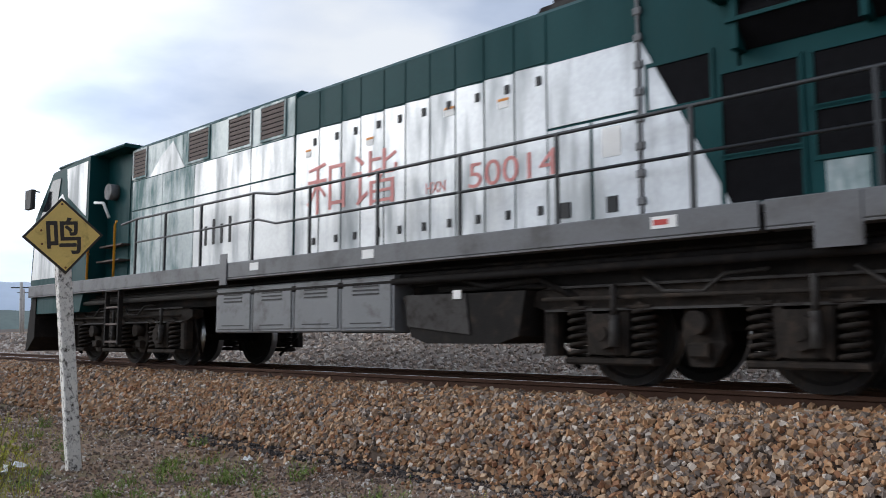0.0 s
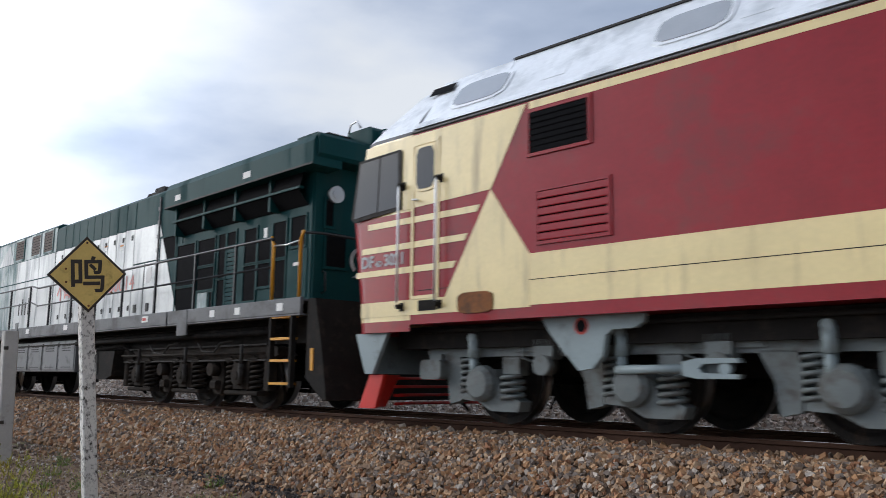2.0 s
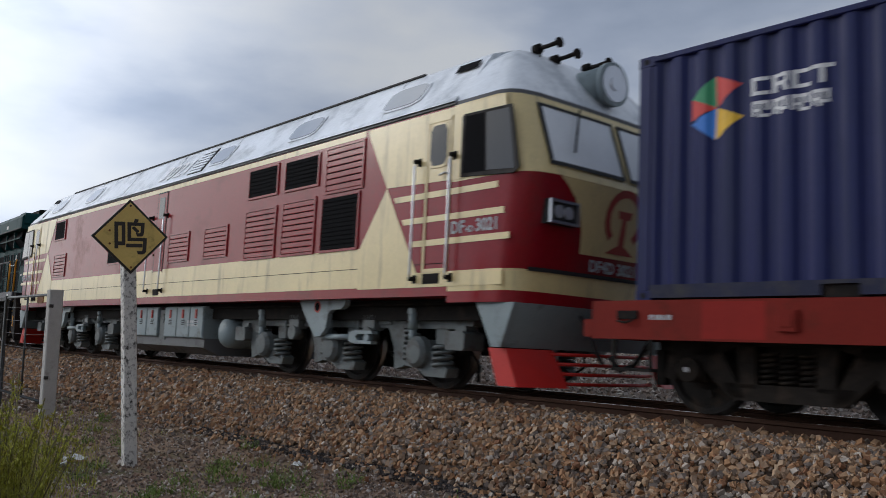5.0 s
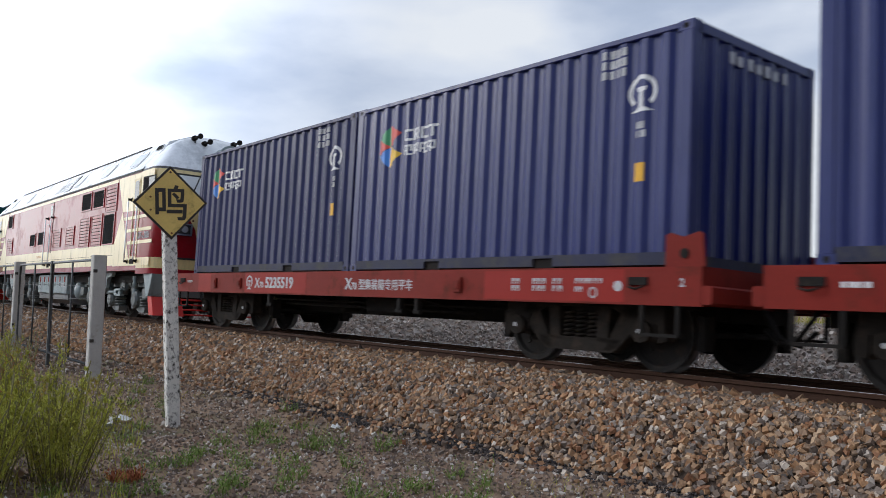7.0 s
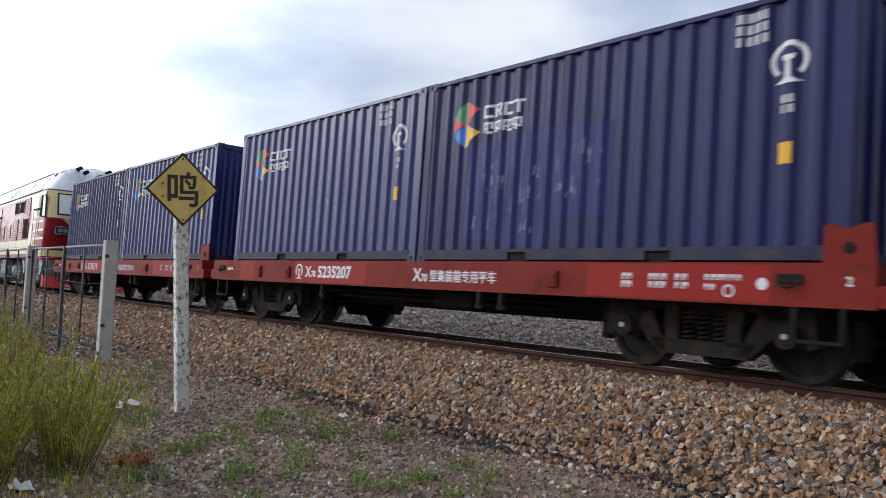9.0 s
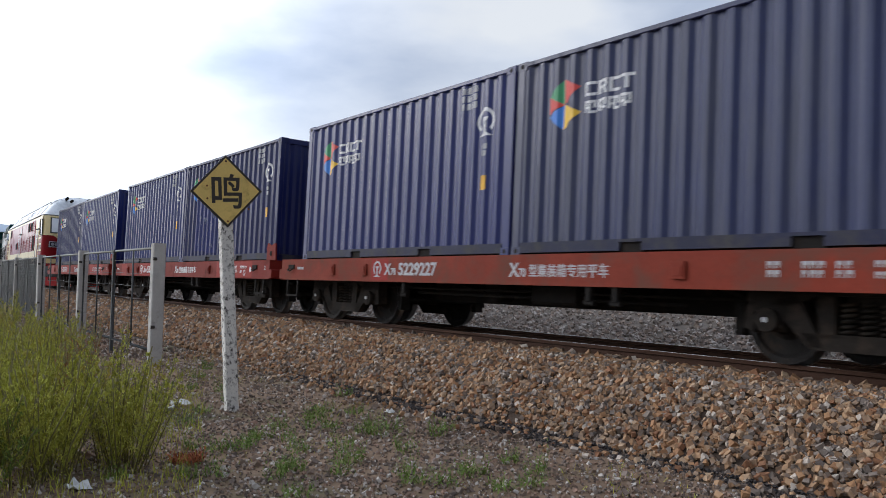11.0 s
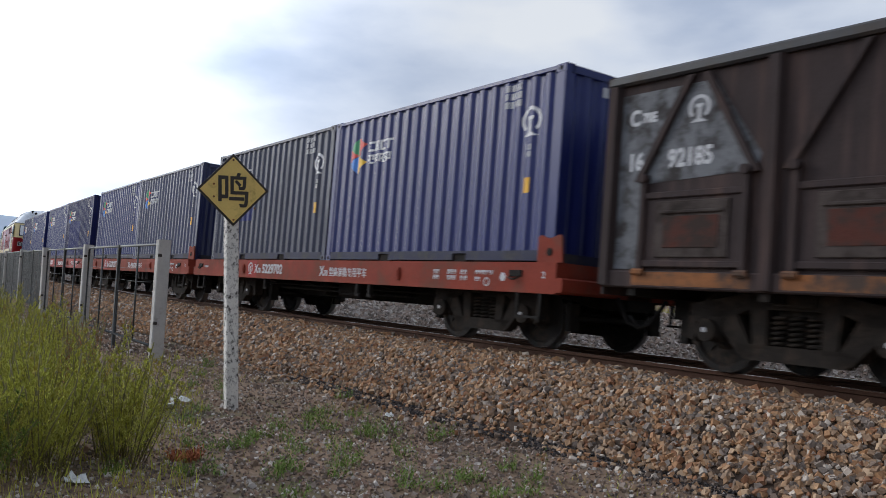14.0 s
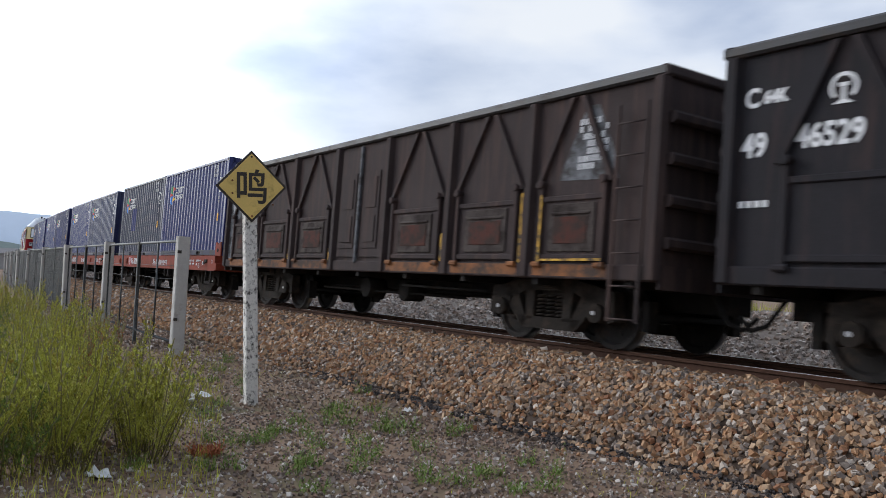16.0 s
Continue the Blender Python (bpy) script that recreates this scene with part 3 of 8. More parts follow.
def lettering(text, size, material, name="lettering", shear=0.0, bold=0.0, squeeze=1.0):
    """Flat letters in the x-z plane that face -y, left-aligned at the origin."""
    c = bpy.data.curves.new(name, "FONT")
    c.body, c.size, c.extrude, c.shear, c.offset, c.resolution_u = text, size, 0.0015, shear, bold, 4
    ob = bpy.data.objects.new(name, c)
    scene.collection.objects.link(ob)
    bpy.context.view_layer.update()
    me = bpy.data.meshes.new_from_object(ob.evaluated_get(bpy.context.evaluated_depsgraph_get()))
    bpy.data.objects.remove(ob), bpy.data.curves.remove(c)
    me.transform(Matrix.Rotation(radians(90), 4, "X") @ Matrix.Diagonal((squeeze, 1, 1, 1)))
    me.materials.clear()
    me.materials.append(material)
    me.name = name
    return me


def letters_on(parent, text, size, material, x, y, z, **kw):
    ob = part("lettering", lettering(text, size, material, **kw), material, parent, "painted lettering")
    ob.location = (x, y, z)
    return ob


def clip_strip(poly, x0, x1):
    """The piece of a polygon between two upright lines."""
    for lim, keep in ((x0, 1), (x1, -1)):
        out = []
        for i, p in enumerate(poly):
            q = poly[(i + 1) % len(poly)]
            a, b = (p[0] - lim) * keep, (q[0] - lim) * keep
            if a >= 0:
                out.append(p)
            if a * b < 0:
                s = a / (a - b)
                out.append((lim, p[1] + (q[1] - p[1]) * s))
        poly = out
        if len(poly) < 3:
            return []
    return poly


def emblem(cx, cz, r):
    """The outline polygons of a round emblem open at its foot, with a rail standing in it."""
    polys = []
    for i in range(14):
        a0, a1 = radians(-48 + 276 * i / 14), radians(-48 + 276 * (i + 1) / 14)
        polys.append([(cx + r * k * math.cos(a), cz + r * k * math.sin(a)) for k, a in ((0.74, a0), (1, a0), (1, a1), (0.74, a1))])
    polys += [[(cx - 0.38 * r, cz + 0.28 * r), (cx + 0.38 * r, cz + 0.28 * r), (cx + 0.3 * r, cz + 0.02 * r), (cx - 0.3 * r, cz + 0.02 * r)],
              [(cx - 0.12 * r, cz + 0.02 * r), (cx + 0.12 * r, cz + 0.02 * r), (cx + 0.16 * r, cz - 0.85 * r), (cx - 0.16 * r, cz - 0.85 * r)],
              [(cx - 0.16 * r, cz - 0.85 * r), (cx + 0.16 * r, cz - 0.85 * r), (cx + 0.75 * r, cz - 1.15 * r), (cx - 0.75 * r, cz - 1.15 * r)]]
    return polys


def emblem_shapes(cx, cz, r):
    """The same emblem as two outlines: the open ring and the rail."""
    turn = [radians(-48 + 276 * i / 20) for i in range(21)]
    ring = [(cx + r * math.cos(a), cz + r * math.sin(a)) for a in turn] + [(cx + 0.74 * r * math.cos(a), cz + 0.74 * r * math.sin(a)) for a in reversed(turn)]
    half = [(0.38, 0.28), (0.30, 0.02), (0.12, 0.02), (0.16, -0.85), (0.75, -1.15)]
    rail = [(cx + a * r, cz + b * r) for a, b in half] + [(cx - a * r, cz + b * r) for a, b in reversed(half)]
    return [ring, rail]


def flat_mark(polys, y, thick=0.003):
    """Thin painted shapes in the x-z plane."""
    f = Form()
    for q in polys:
        f.prism(q, y - thick, y, "y")
    return f


def rect(x0, x1, z0, z1):
    return [(x0, z0), (x1, z0), (x1, z1), (x0, z1)]


def bars(x0, x1, z0, z1, n, rows, seed):
    """Unreadable writing as short bars."""
    rng = random.Random(seed)
    out = []
    for r in range(rows):
        za = z1 - (z1 - z0) * (r + 1) / rows + 0.2 * (z1 - z0) / rows
        zb = z1 - (z1 - z0) * r / rows
        x = x0
        for _ in range(n):
            w = (x1 - x0) / n * rng.uniform(0.55, 0.85)
            if x + w <= x1 and (rows < 4 or rng.random() > 0.3):
                out.append(rect(x, x + w, za, zb))
            x += (x1 - x0) / n
    return out


def wheelset(parent, x, r, gauge=0.75):
    name = f"wheelset_{round(r * 1000)}"
    me = bpy.data.meshes.get(name)
    if me is None:
        f = Form()
        f.disc(0, -1.02, 1.02, 0, 0.08, 12)
        for s in (-1, 1):
            prof = [(0.09, 0.07), (0.14, 0.085), (r * 0.45, 0.05), (r * 0.80, 0.03), (r * 0.86, 0.066), (r, 0.066), (r + 0.002, 0.0), (r + 0.028, -0.045), (r + 0.02, -0.068),
                    (r * 0.86, -0.068), (r * 0.8, -0.03), (r * 0.45, -0.03), (0.14, -0.085), (0.09, -0.085)]
            f.turned([(a, s * (gauge + b)) for a, b in prof], 0, 0, 32)
        for i in range(3):
            a = 2.1 * i
            f.box(r * 0.55 * math.cos(a) - 0.03, r * 0.55 * math.cos(a) + 0.03, -gauge - 0.06, -gauge - 0.03, r * 0.55 * math.sin(a) - 0.03, r * 0.55 * math.sin(a) + 0.03)
        me = f.mesh(name, [M["wheel"], M["tread"]])
        for q in me.polygons:
            d = math.hypot(q.center.x, q.center.z)
            if r * 0.97 < d and abs(q.normal.y) < 0.5:
                q.material_index = 1
        RADIUS[name] = r
    ob = part("wheelset", me, None, parent)
    ob.location = (x, 0, r)
    return ob


def freight_bogie(parent, x):
    b = part("bogie", Form().box(-0.22, 0.22, -0.98, 0.98, 0.50, 0.74, 0.05).box(-0.3, 0.3, -0.3, 0.3, 0.7, 0.84).box(-0.7, 0.7, -0.06, 0.06, 0.4, 0.5), M["bogie"], parent)
    b.location = (x, 0, 0)
    for s in (-1, 1):
        y0, y1 = s * 0.93, s * 1.09
        f = Form()
        f.prism([(-1.16, 0.50), (-1.16, 0.68), (-0.62, 0.78), (-0.3, 0.86), (0.3, 0.86), (0.62, 0.78), (1.16, 0.68), (1.16, 0.50), (0.74, 0.54), (0.45, 0.66), (-0.45, 0.66), (-0.74, 0.54)], y0, y1, "y")
        f.prism([(-0.50, 0.17), (0.50, 0.17), (0.60, 0.32), (-0.60, 0.32)], y0, y1, "y")
        for k in (-1, 1):
            f.prism([(k * 0.28, 0.70), (k * 0.46, 0.70), (k * 0.42, 0.28), (k * 0.27, 0.28)], y0, y1, "y")
            f.prism([(k * 0.38, 0.19), (k * 0.54, 0.20), (k * 0.92, 0.56), (k * 0.80, 0.68), (k * 0.64, 0.66)], y0, y1, "y")
            f.prism([(k * 0.74, 0.56), (k * 1.16, 0.56), (k * 1.19, 0.34), (k * 1.08, 0.30), (k * 1.07, 0.5), (k * 0.77, 0.5)], y0, y1 + s * 0.012, "y")
            f.disc(k * 0.60, y0, y1 + s * 0.02, 0.69, 0.035, 10)
        f.box(-0.2, 0.2, y1 - s * 0.02, y1 + s * 0.03, 0.68, 0.82, 0.02)
        part("side_frame", f, M["bogie"], b)
        for k in (-0.18, 0.0, 0.18):
            part("coil_spring", Form().coil(k, s * 1.0, 0.31, 0.6, 0.07, 0.017, 6), M["bogie"], b)
        for k in (-0.915, 0.915):
            g = Form().box(k - 0.14, k + 0.14, s * 0.95, s * 1.10, 0.31, 0.55, 0.04)
            g.disc(k, s * 1.08, s * 1.17, 0.42, 0.115, 16).disc(k, s * 1.16, s * 1.178, 0.42, 0.075, 16)
            part("axle_box", g, M["bogie"], b)
            part("bearing_cap", Form().disc(k, s * 1.178, s * 1.19, 0.42, 0.026, 12), M["worn_mark"], b, "pale bearing cap")
    for k in (-0.915, 0.915):
        wheelset(b, k, 0.42)
    for k in (-1.42, 1.42):
        part("brake_beam", Form().tube([(k, -0.8, 0.42), (k, 0.8, 0.42)], 0.035).box(k - 0.05, k + 0.05, -0.84, -0.68, 0.25, 0.6).box(k - 0.05, k + 0.05, 0.68, 0.84, 0.25, 0.6), M["dark_steel"], b)
    return b


def coupler(parent, x, s):
    f = Form().box(x, x + s * 0.35, -0.09, 0.09, 0.78, 0.98, 0.03)
    f.prism([(x + s * 0.33, -0.17), (x + s * 0.33, 0.15), (x + s * 0.46, 0.2), (x + s * 0.56, 0.12), (x + s * 0.5, 0.0), (x + s * 0.58, -0.1), (x + s * 0.5, -0.2)], 0.74, 1.02, "z")
    f.tube([(x, -0.4, 0.7), (x + s * 0.2, -0.42, 0.42), (x + s * 0.4, -0.4, 0.36), (x + s * 0.55, -0.38, 0.5)], 0.03)
    part("coupler", f, M["dark_steel"], parent)


# ---- container flat wagons ----
def flat_wagon(number, label, worn, paint="flat_red"):
    t = thing("flat_wagon", label, "flat wagon", "container flat wagons of the train")
    X0, X1 = -6.43, 6.43
    for s in (-1, 1):
        f = Form()
        y = s * 1.45
        f.prism([(y, 1.06), (y - s * 0.12, 1.06), (y - s * 0.12, 1.044), (y - s * 0.016, 1.044), (y - s * 0.016, 0.70), (y - s * 0.10, 0.70), (y - s * 0.10, 0.684), (y, 0.684)], X0, X1, "x")
        part("side_sill", f, M[paint], t)
        for k in (-4.4, -3.32, 2.9):
            part("stake_pocket", Form().box(k - 0.09, k + 0.09, y, y + s * 0.035, 0.78, 0.96, 0.015).box(k - 0.05, k + 0.05, y + s * 0.035, y + s * 0.045, 0.82, 0.92), M[paint], t)
        for k in (1.62, 2.02, -2.2):
            part("sill_bracket", Form().box(k - 0.04, k + 0.04, y - s * 0.02, y - s * 0.10, 0.52, 0.69, 0.012).box(k - 0.07, k + 0.07, y - s * 0.03, y - s * 0.09, 0.47, 0.53, 0.015), M["dark_steel"], t)
        for k in (X0 + 0.35, X1 - 0.82):
            part("lashing_ring", Form().tube([(k, y, 0.9), (k, y + s * 0.05, 0.86), (k + 0.08, y + s * 0.05, 0.84), (k + 0.16, y + s * 0.05, 0.86), (k + 0.16, y, 0.9)], 0.012, 6)
                 .box(k - 0.03, k + 0.2, y, y + s * 0.02, 0.88, 0.96), M["dark_steel"], t)
    part("deck", Form().box(X0 + 0.02, X1 - 0.02, -1.33, 1.33, 1.02, 1.045), M[paint], t)
    part("centre_sill", Form().box(X0, X1, -0.22, 0.22, 0.55, 0.93).prism([(-4.2, 0.55), (4.2, 0.55), (2.8, 0.42), (-2.8, 0.42)], -0.2, 0.2, "y"), M["dark_steel"], t)
    for k in (-5.9, -4.55, -3.1, -1.5, 0, 1.5, 3.1, 4.55, 5.9):
        part("cross_bearer", Form().prism([(-1.42, 0.98), (1.42, 0.98), (1.42, 0.78), (0.3, 0.56), (-0.3, 0.56), (-1.42, 0.78)], k - 0.06, k + 0.06, "x"), M["dark_steel"], t)
    for s in (-1, 1):
        e = s * 6.43
        f = Form().box(e, e - s * 0.015, -1.45, 1.45, 0.69, 1.06)
        f.box(e, e + s * 0.10, -1.45, -0.5, 0.70, 0.88, 0.02).box(e, e + s * 0.10, 0.5, 1.45, 0.70, 0.88, 0.02)
        part("end_sill", f, M[paint], t)
        coupler(t, s * 6.43, s)
        for q in (-1, 1):
            f = Form()
            xa, xb = sorted((s * 6.10, s * 5.93))
            f.prism([(s * 5.9, 1.06), (s * 6.35, 1.06), (s * 6.32, 1.38), (s * 6.28, 1.41), (s * 6.1, 1.36), (s * 5.95, 1.41), (s * 5.9, 1.38)], q * 1.30, q * 1.27, "y")
            if s > 0:
                part("container_stop", f, M[paint], t)
            part("stop_eye", Form().disc(s * 6.12, q * 1.302, q * 1.31, 1.2, 0.05, 14), M["dark_steel"], t) if s > 0 else None
            # corner step hung below the sill
            g = Form().box(s * 5.72, s * 5.76, q * 1.42, q * 1.45, 0.40, 0.69).box(s * 6.14, s * 6.18, q * 1.42, q * 1.45, 0.40, 0.69).box(s * 5.72, s * 6.18, q * 1.36, q * 1.46, 0.38, 0.41)
            part("step", g, M["dark_steel"], t)
        freight_bogie(t, s * 4.6)
    f = Form().disc(-0.9, -0.75, -0.45, 0.62, 0.17, 16).tube([(-2.7, -0.8, 0.55), (2.5, -0.8, 0.52)], 0.022).tube([(-3.4, -0.9, 0.62), (3.4, -0.9, 0.60)], 0.016)
    part("brake_gear", f, M["dark_steel"], t)
    f = Form().box(0.2, 1.0, -1.0, -0.6, 0.45, 0.72, 0.04)
    part("brake_valve", f, M["dark_steel"], t)
    y = -1.452
    mk = M["worn_mark"] if worn else M["white_mark"]
    part("emblem", flat_mark(emblem_shapes(-2.92, 0.89, 0.115), y), mk, t)
    letters_on(t, "X", 0.24, mk, -2.70, y, 0.795, bold=0.006)
    letters_on(t, "70", 0.14, mk, -2.52, y, 0.795, bold=0.004)
    letters_on(t, number, 0.25, mk, -2.31, y, 0.795, bold=0.008, squeeze=1.13)
    letters_on(t, "X", 0.24, mk, 0.28, y, 0.79, bold=0.006)
    letters_on(t, "70", 0.14, mk, 0.45, y, 0.79, bold=0.004)
    letters_on(t, "型集装箱专用平车", 0.165, mk, 0.64, y, 0.80, bold=0.002)
    for x0, x1, z0, n, rows in ((3.88, 4.02, 0.79, 2, 2), (4.22, 4.44, 0.79, 3, 2), (4.53, 4.69, 0.79, 2, 2), (4.86, 5.26, 0.88, 6, 1), (4.86, 4.98, 0.79, 2, 1)):
        for q in bars(x0, x1, z0, 0.95 if rows == 2 or z0 > 0.8 else 0.86, n, rows, round(x0 * 9)):
            cut = (q[1][0] - q[0][0]) * 0.34
            part("marking", flat_mark([[q[0], (q[0][0] + cut, q[0][1]), (q[0][0] + cut, (q[0][1] + q[2][1]) / 2), (q[1][0] - cut * 0.4, (q[0][1] + q[2][1]) / 2), (q[1][0] - cut * 0.4, q[1][1]), q[1], q[2], q[3]]], y), mk, t)
    for q in bars(-5.75, -5.5, 0.86, 0.92, 4, 1, 8):
        part("marking", flat_mark([q], y), mk, t)
    part("marking", flat_mark([[(5.44 + 0.055 * math.cos(a * 0.4), 0.87 + 0.055 * math.sin(a * 0.4)) for a in range(16)]], y), mk, t)
    part("marking", flat_mark([[(5.11 + r_ * math.cos(a * 0.3142), 0.80 + r_ * math.sin(a * 0.3142)) for r_, a in [(0.06, k) for k in range(21)] + [(0.042, k) for k in range(20, -1, -1)]]], y), mk, t)
    letters_on(t, "2", 0.11, mk, 6.18, y, 0.87, bold=0.003)
    for x0, x1 in ((-5.2, -4.6), (-3.1, -0.9), (3.4, 5.52)) if paint == "flat_red" else ((-3.1, -2.6),):
        part("touched_up_panel", flat_mark([rect(x0, x1, 0.705, 1.04)], -1.4505, 0.001), M["flat_red_fresh"], t)
    return t


# ---- containers ----
PITCH, DEEP = 0.2778, 0.036


def wave(x):
    """The depth of the corrugation at x from the wall's left edge."""
    q = (x % PITCH) / PITCH
    return 0 if q < 0.25 else (q - 0.25) / 0.25 * DEEP if q < 0.5 else DEEP if q < 0.75 else (1 - q) / 0.25 * DEEP


def drape(polys, left, width, y, lift=0.003):
    """Painted shapes laid on a corrugated wall that faces -y."""
    cuts = [left + PITCH * k / 4 for k in range(int(width / PITCH * 4) + 2)]
    f = Form()
    for poly in polys:
        for a, b in zip(cuts, cuts[1:]):
            piece = clip_strip(poly, a, b)
            if piece:
                n = len(piece)
                front = [(px, y + wave(min(max(px - left, 0), width) + 1e-6 if px == a else px - left - 1e-6) - lift, pz) for px, pz in piece]
                f.add(front, [tuple(range(n))])
    return f


def corrugated(x0, x1, z0, z1, y, s):
    """A corrugated steel wall between two x, its outer face at y, with thickness."""
    f = Form()
    cuts = [x0]
    k = 1
    while x0 + PITCH * k / 4 < x1 - 0.01:
        cuts.append(x0 + PITCH * k / 4)
        k += 1
    cuts.append(x1)
    outer = [(c, y - s * wave(c - x0 + 1e-6)) for c in cuts]
    inner = [(c, d - s * 0.004) for c, d in outer]
    f.prism(outer + inner[::-1], z0, z1, "z")
    return f


def container(paint, seed, label, patches=()):
    t = thing("shipping_container", label, "shipping container", "blue containers of the train")
    L, W, Z0, Z1 = 3.029, 1.219, 1.065, 3.585
    m = M[paint]
    for s in (-1, 1):
        wall = corrugated(-L + 0.13, L - 0.13, Z0 + 0.15, Z1 - 0.07, s * (W - 0.012), s)
        part("side_wall", wall, m, t)
        part("top_rail", Form().box(-L + 0.16, L - 0.16, s * W, s * (W - 0.06), Z1 - 0.075, Z1 - 0.012, 0.01), m, t)
        z0, z1 = Z0 + 0.035, Z0 + 0.165
        notched = [(-L + 0.16, z0), (-1.18, z0), (-1.18, z1 - 0.035), (-0.86, z1 - 0.035), (-0.86, z0), (0.90, z0), (0.90, z1 - 0.035), (1.22, z1 - 0.035), (1.22, z0), (L - 0.16, z0), (L - 0.16, z1), (-L + 0.16, z1)]
        part("bottom_rail", Form().prism(notched, *sorted((s * W, s * (W - 0.06))), "y"), M["base_blue"], t)
        for e in (-1, 1):
            part("corner_post", Form().box(e * L, e * (L - 0.15), s * W, s * (W - 0.10), Z0 + 0.11, Z1 - 0.11, 0.012), m, t)
            for za, zb in ((Z0, Z0 + 0.118), (Z1 - 0.118, Z1)):
                c = part("corner_casting", Form().box(e * L, e * (L - 0.178), s * W, s * (W - 0.162), za, zb, 0.012), m, t)
                part("casting_hole", Form().disc(e * (L - 0.09), s * (W + 0.001), s * (W - 0.01), (za + zb) / 2, 0.032, 12), M["dark_steel"], t)
    # fork pockets are dark boxes that stand for unlit holes through the base
    for k in (-1.02, 1.06):
        part("fork_pocket", Form().box(k - 0.16, k + 0.16, -W + 0.03, W - 0.03, Z0 + 0.02, Z0 + 0.125), M["dark_steel"], t)
    part("floor", Form().box(-L + 0.1, L - 0.1, -W + 0.05, W - 0.05, Z0 + 0.14, Z0 + 0.17), M["dark_steel"], t)
    # dark box added so the gap below the bottom rail reads as shade
    part("underframe", Form().box(-L + 0.12, L - 0.12, -W + 0.13, W - 0.13, Z0, Z0 + 0.14), M["dark_steel"], t)
    part("roof", Form().box(-L + 0.1, L - 0.1, -W + 0.03, W - 0.03, Z1 - 0.03, Z1 - 0.012), m, t)
    for e in (-1, 1):
        part("end_sill", Form().box(e * L, e * (L - 0.1), -W + 0.1, W - 0.1, Z0 + 0.02, Z0 + 0.14), M["base_blue"], t)
        part("end_header", Form().box(e * L, e * (L - 0.1), -W + 0.1, W - 0.1, Z1 - 0.11, Z1 - 0.01), m, t)
        cuts = [-W + 0.1 + (2 * W - 0.2) * k / 32 for k in range(33)]
        outer = [(e * (L - 0.012 - wave(c + W - 0.1 + 1e-6)), c) for c in cuts]
        part("end_wall", Form().prism(outer + [(px - e * 0.004, py) for px, py in outer[::-1]], Z0 + 0.13, Z1 - 0.1, "z"), m, t)
    left, width, y = -L + 0.13, 2 * L - 0.26, -W + 0.012
    x = -L

    def mark(name, polys, material, lift=0.003, label=""):
        part(name, drape(polys, left, width, y, lift), M[material], t, label)

    cx, cz, r = x + 0.86, 2.915, 0.30
    hexa = [(cx + a * r, cz + b * r) for a, b in ((-0.9, 0.42), (-0.05, 1.05), (0.85, 0.62), (0.0, 0.0), (0.9, -0.42), (-0.05, -1.05), (-0.9, -0.42))]
    mark("logo_piece", [[hexa[0], hexa[3], hexa[1]]], "logo_green")
    mark("logo_piece", [[hexa[1], hexa[3], hexa[2]]], "logo_red")
    mark("logo_piece", [[hexa[0], (cx - 0.9 * r, cz - 0.30 * r), hexa[3]]], "logo_red")
    mark("logo_piece", [[hexa[6], hexa[5], hexa[3]]], "logo_blue")
    mark("logo_piece", [[hexa[3], hexa[5], hexa[4]]], "logo_yellow")
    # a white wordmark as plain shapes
    a = x + 1.22
    z0, z1 = 2.945, 3.115
    for k in range(3):
        o = a + k * 0.19
        foot = [(o + 0.16, z0), (o + 0.16, z0 + 0.035), (o + 0.042, z0 + 0.035)] if k != 1 else [(o + 0.045, z0), (o + 0.045, z0 + 0.06), (o + 0.10, z0 + 0.06), (o + 0.125, z0), (o + 0.165, z0), (o + 0.14, z0 + 0.068), (o + 0.16, z0 + 0.095), (o + 0.042, z0 + 0.095)]
        mark("letter", [rect(o, o + 0.042, z0, z1), rect(o + 0.042, o + 0.16, z1 - 0.035, z1), foot if k == 1 else rect(o + 0.042, o + 0.16, z0, z0 + 0.035)] + ([rect(o + 0.125, o + 0.16, z0 + 0.09, z1 - 0.035)] if k == 1 else []), "white_mark")
    mark("letter", [[(a + 0.56, z1 - 0.035), (a + 0.63, z1 - 0.035), (a + 0.63, z0), (a + 0.672, z0), (a + 0.672, z1 - 0.035), (a + 0.74, z1 - 0.035), (a + 0.74, z1), (a + 0.56, z1)]], "white_mark")
    for k in range(4):
        o = a + 0.01 + k * 0.182
        mark("character", [rect(o, o + 0.15, 2.86, 2.89), rect(o + 0.06, o + 0.09, 2.735, 2.86), rect(o + 0.0, o + 0.03, 2.75, 2.86), rect(o + 0.03, o + 0.06, 2.79, 2.815), rect(o + 0.09, o + 0.15, 2.735 + 0.03 * (k % 2), 2.765 + 0.03 * (k % 2)), rect(o + 0.12, o + 0.15, 2.80, 2.86)], "white_mark")
    mark("emblem", emblem(x + 5.42, 2.94, 0.185), "white_mark")
    for q in bars(x + 4.88, x + 5.24, 3.13, 3.47, 4, 3, seed) + bars(x + 5.36, x + 5.5, 2.43, 2.62, 2, 2, seed + 1):
        mark("number_bar", [q], "worn_mark")
    mark("yellow_label", [rect(x + 5.35, x + 5.49, 1.98, 2.18)], "yellow_mark")
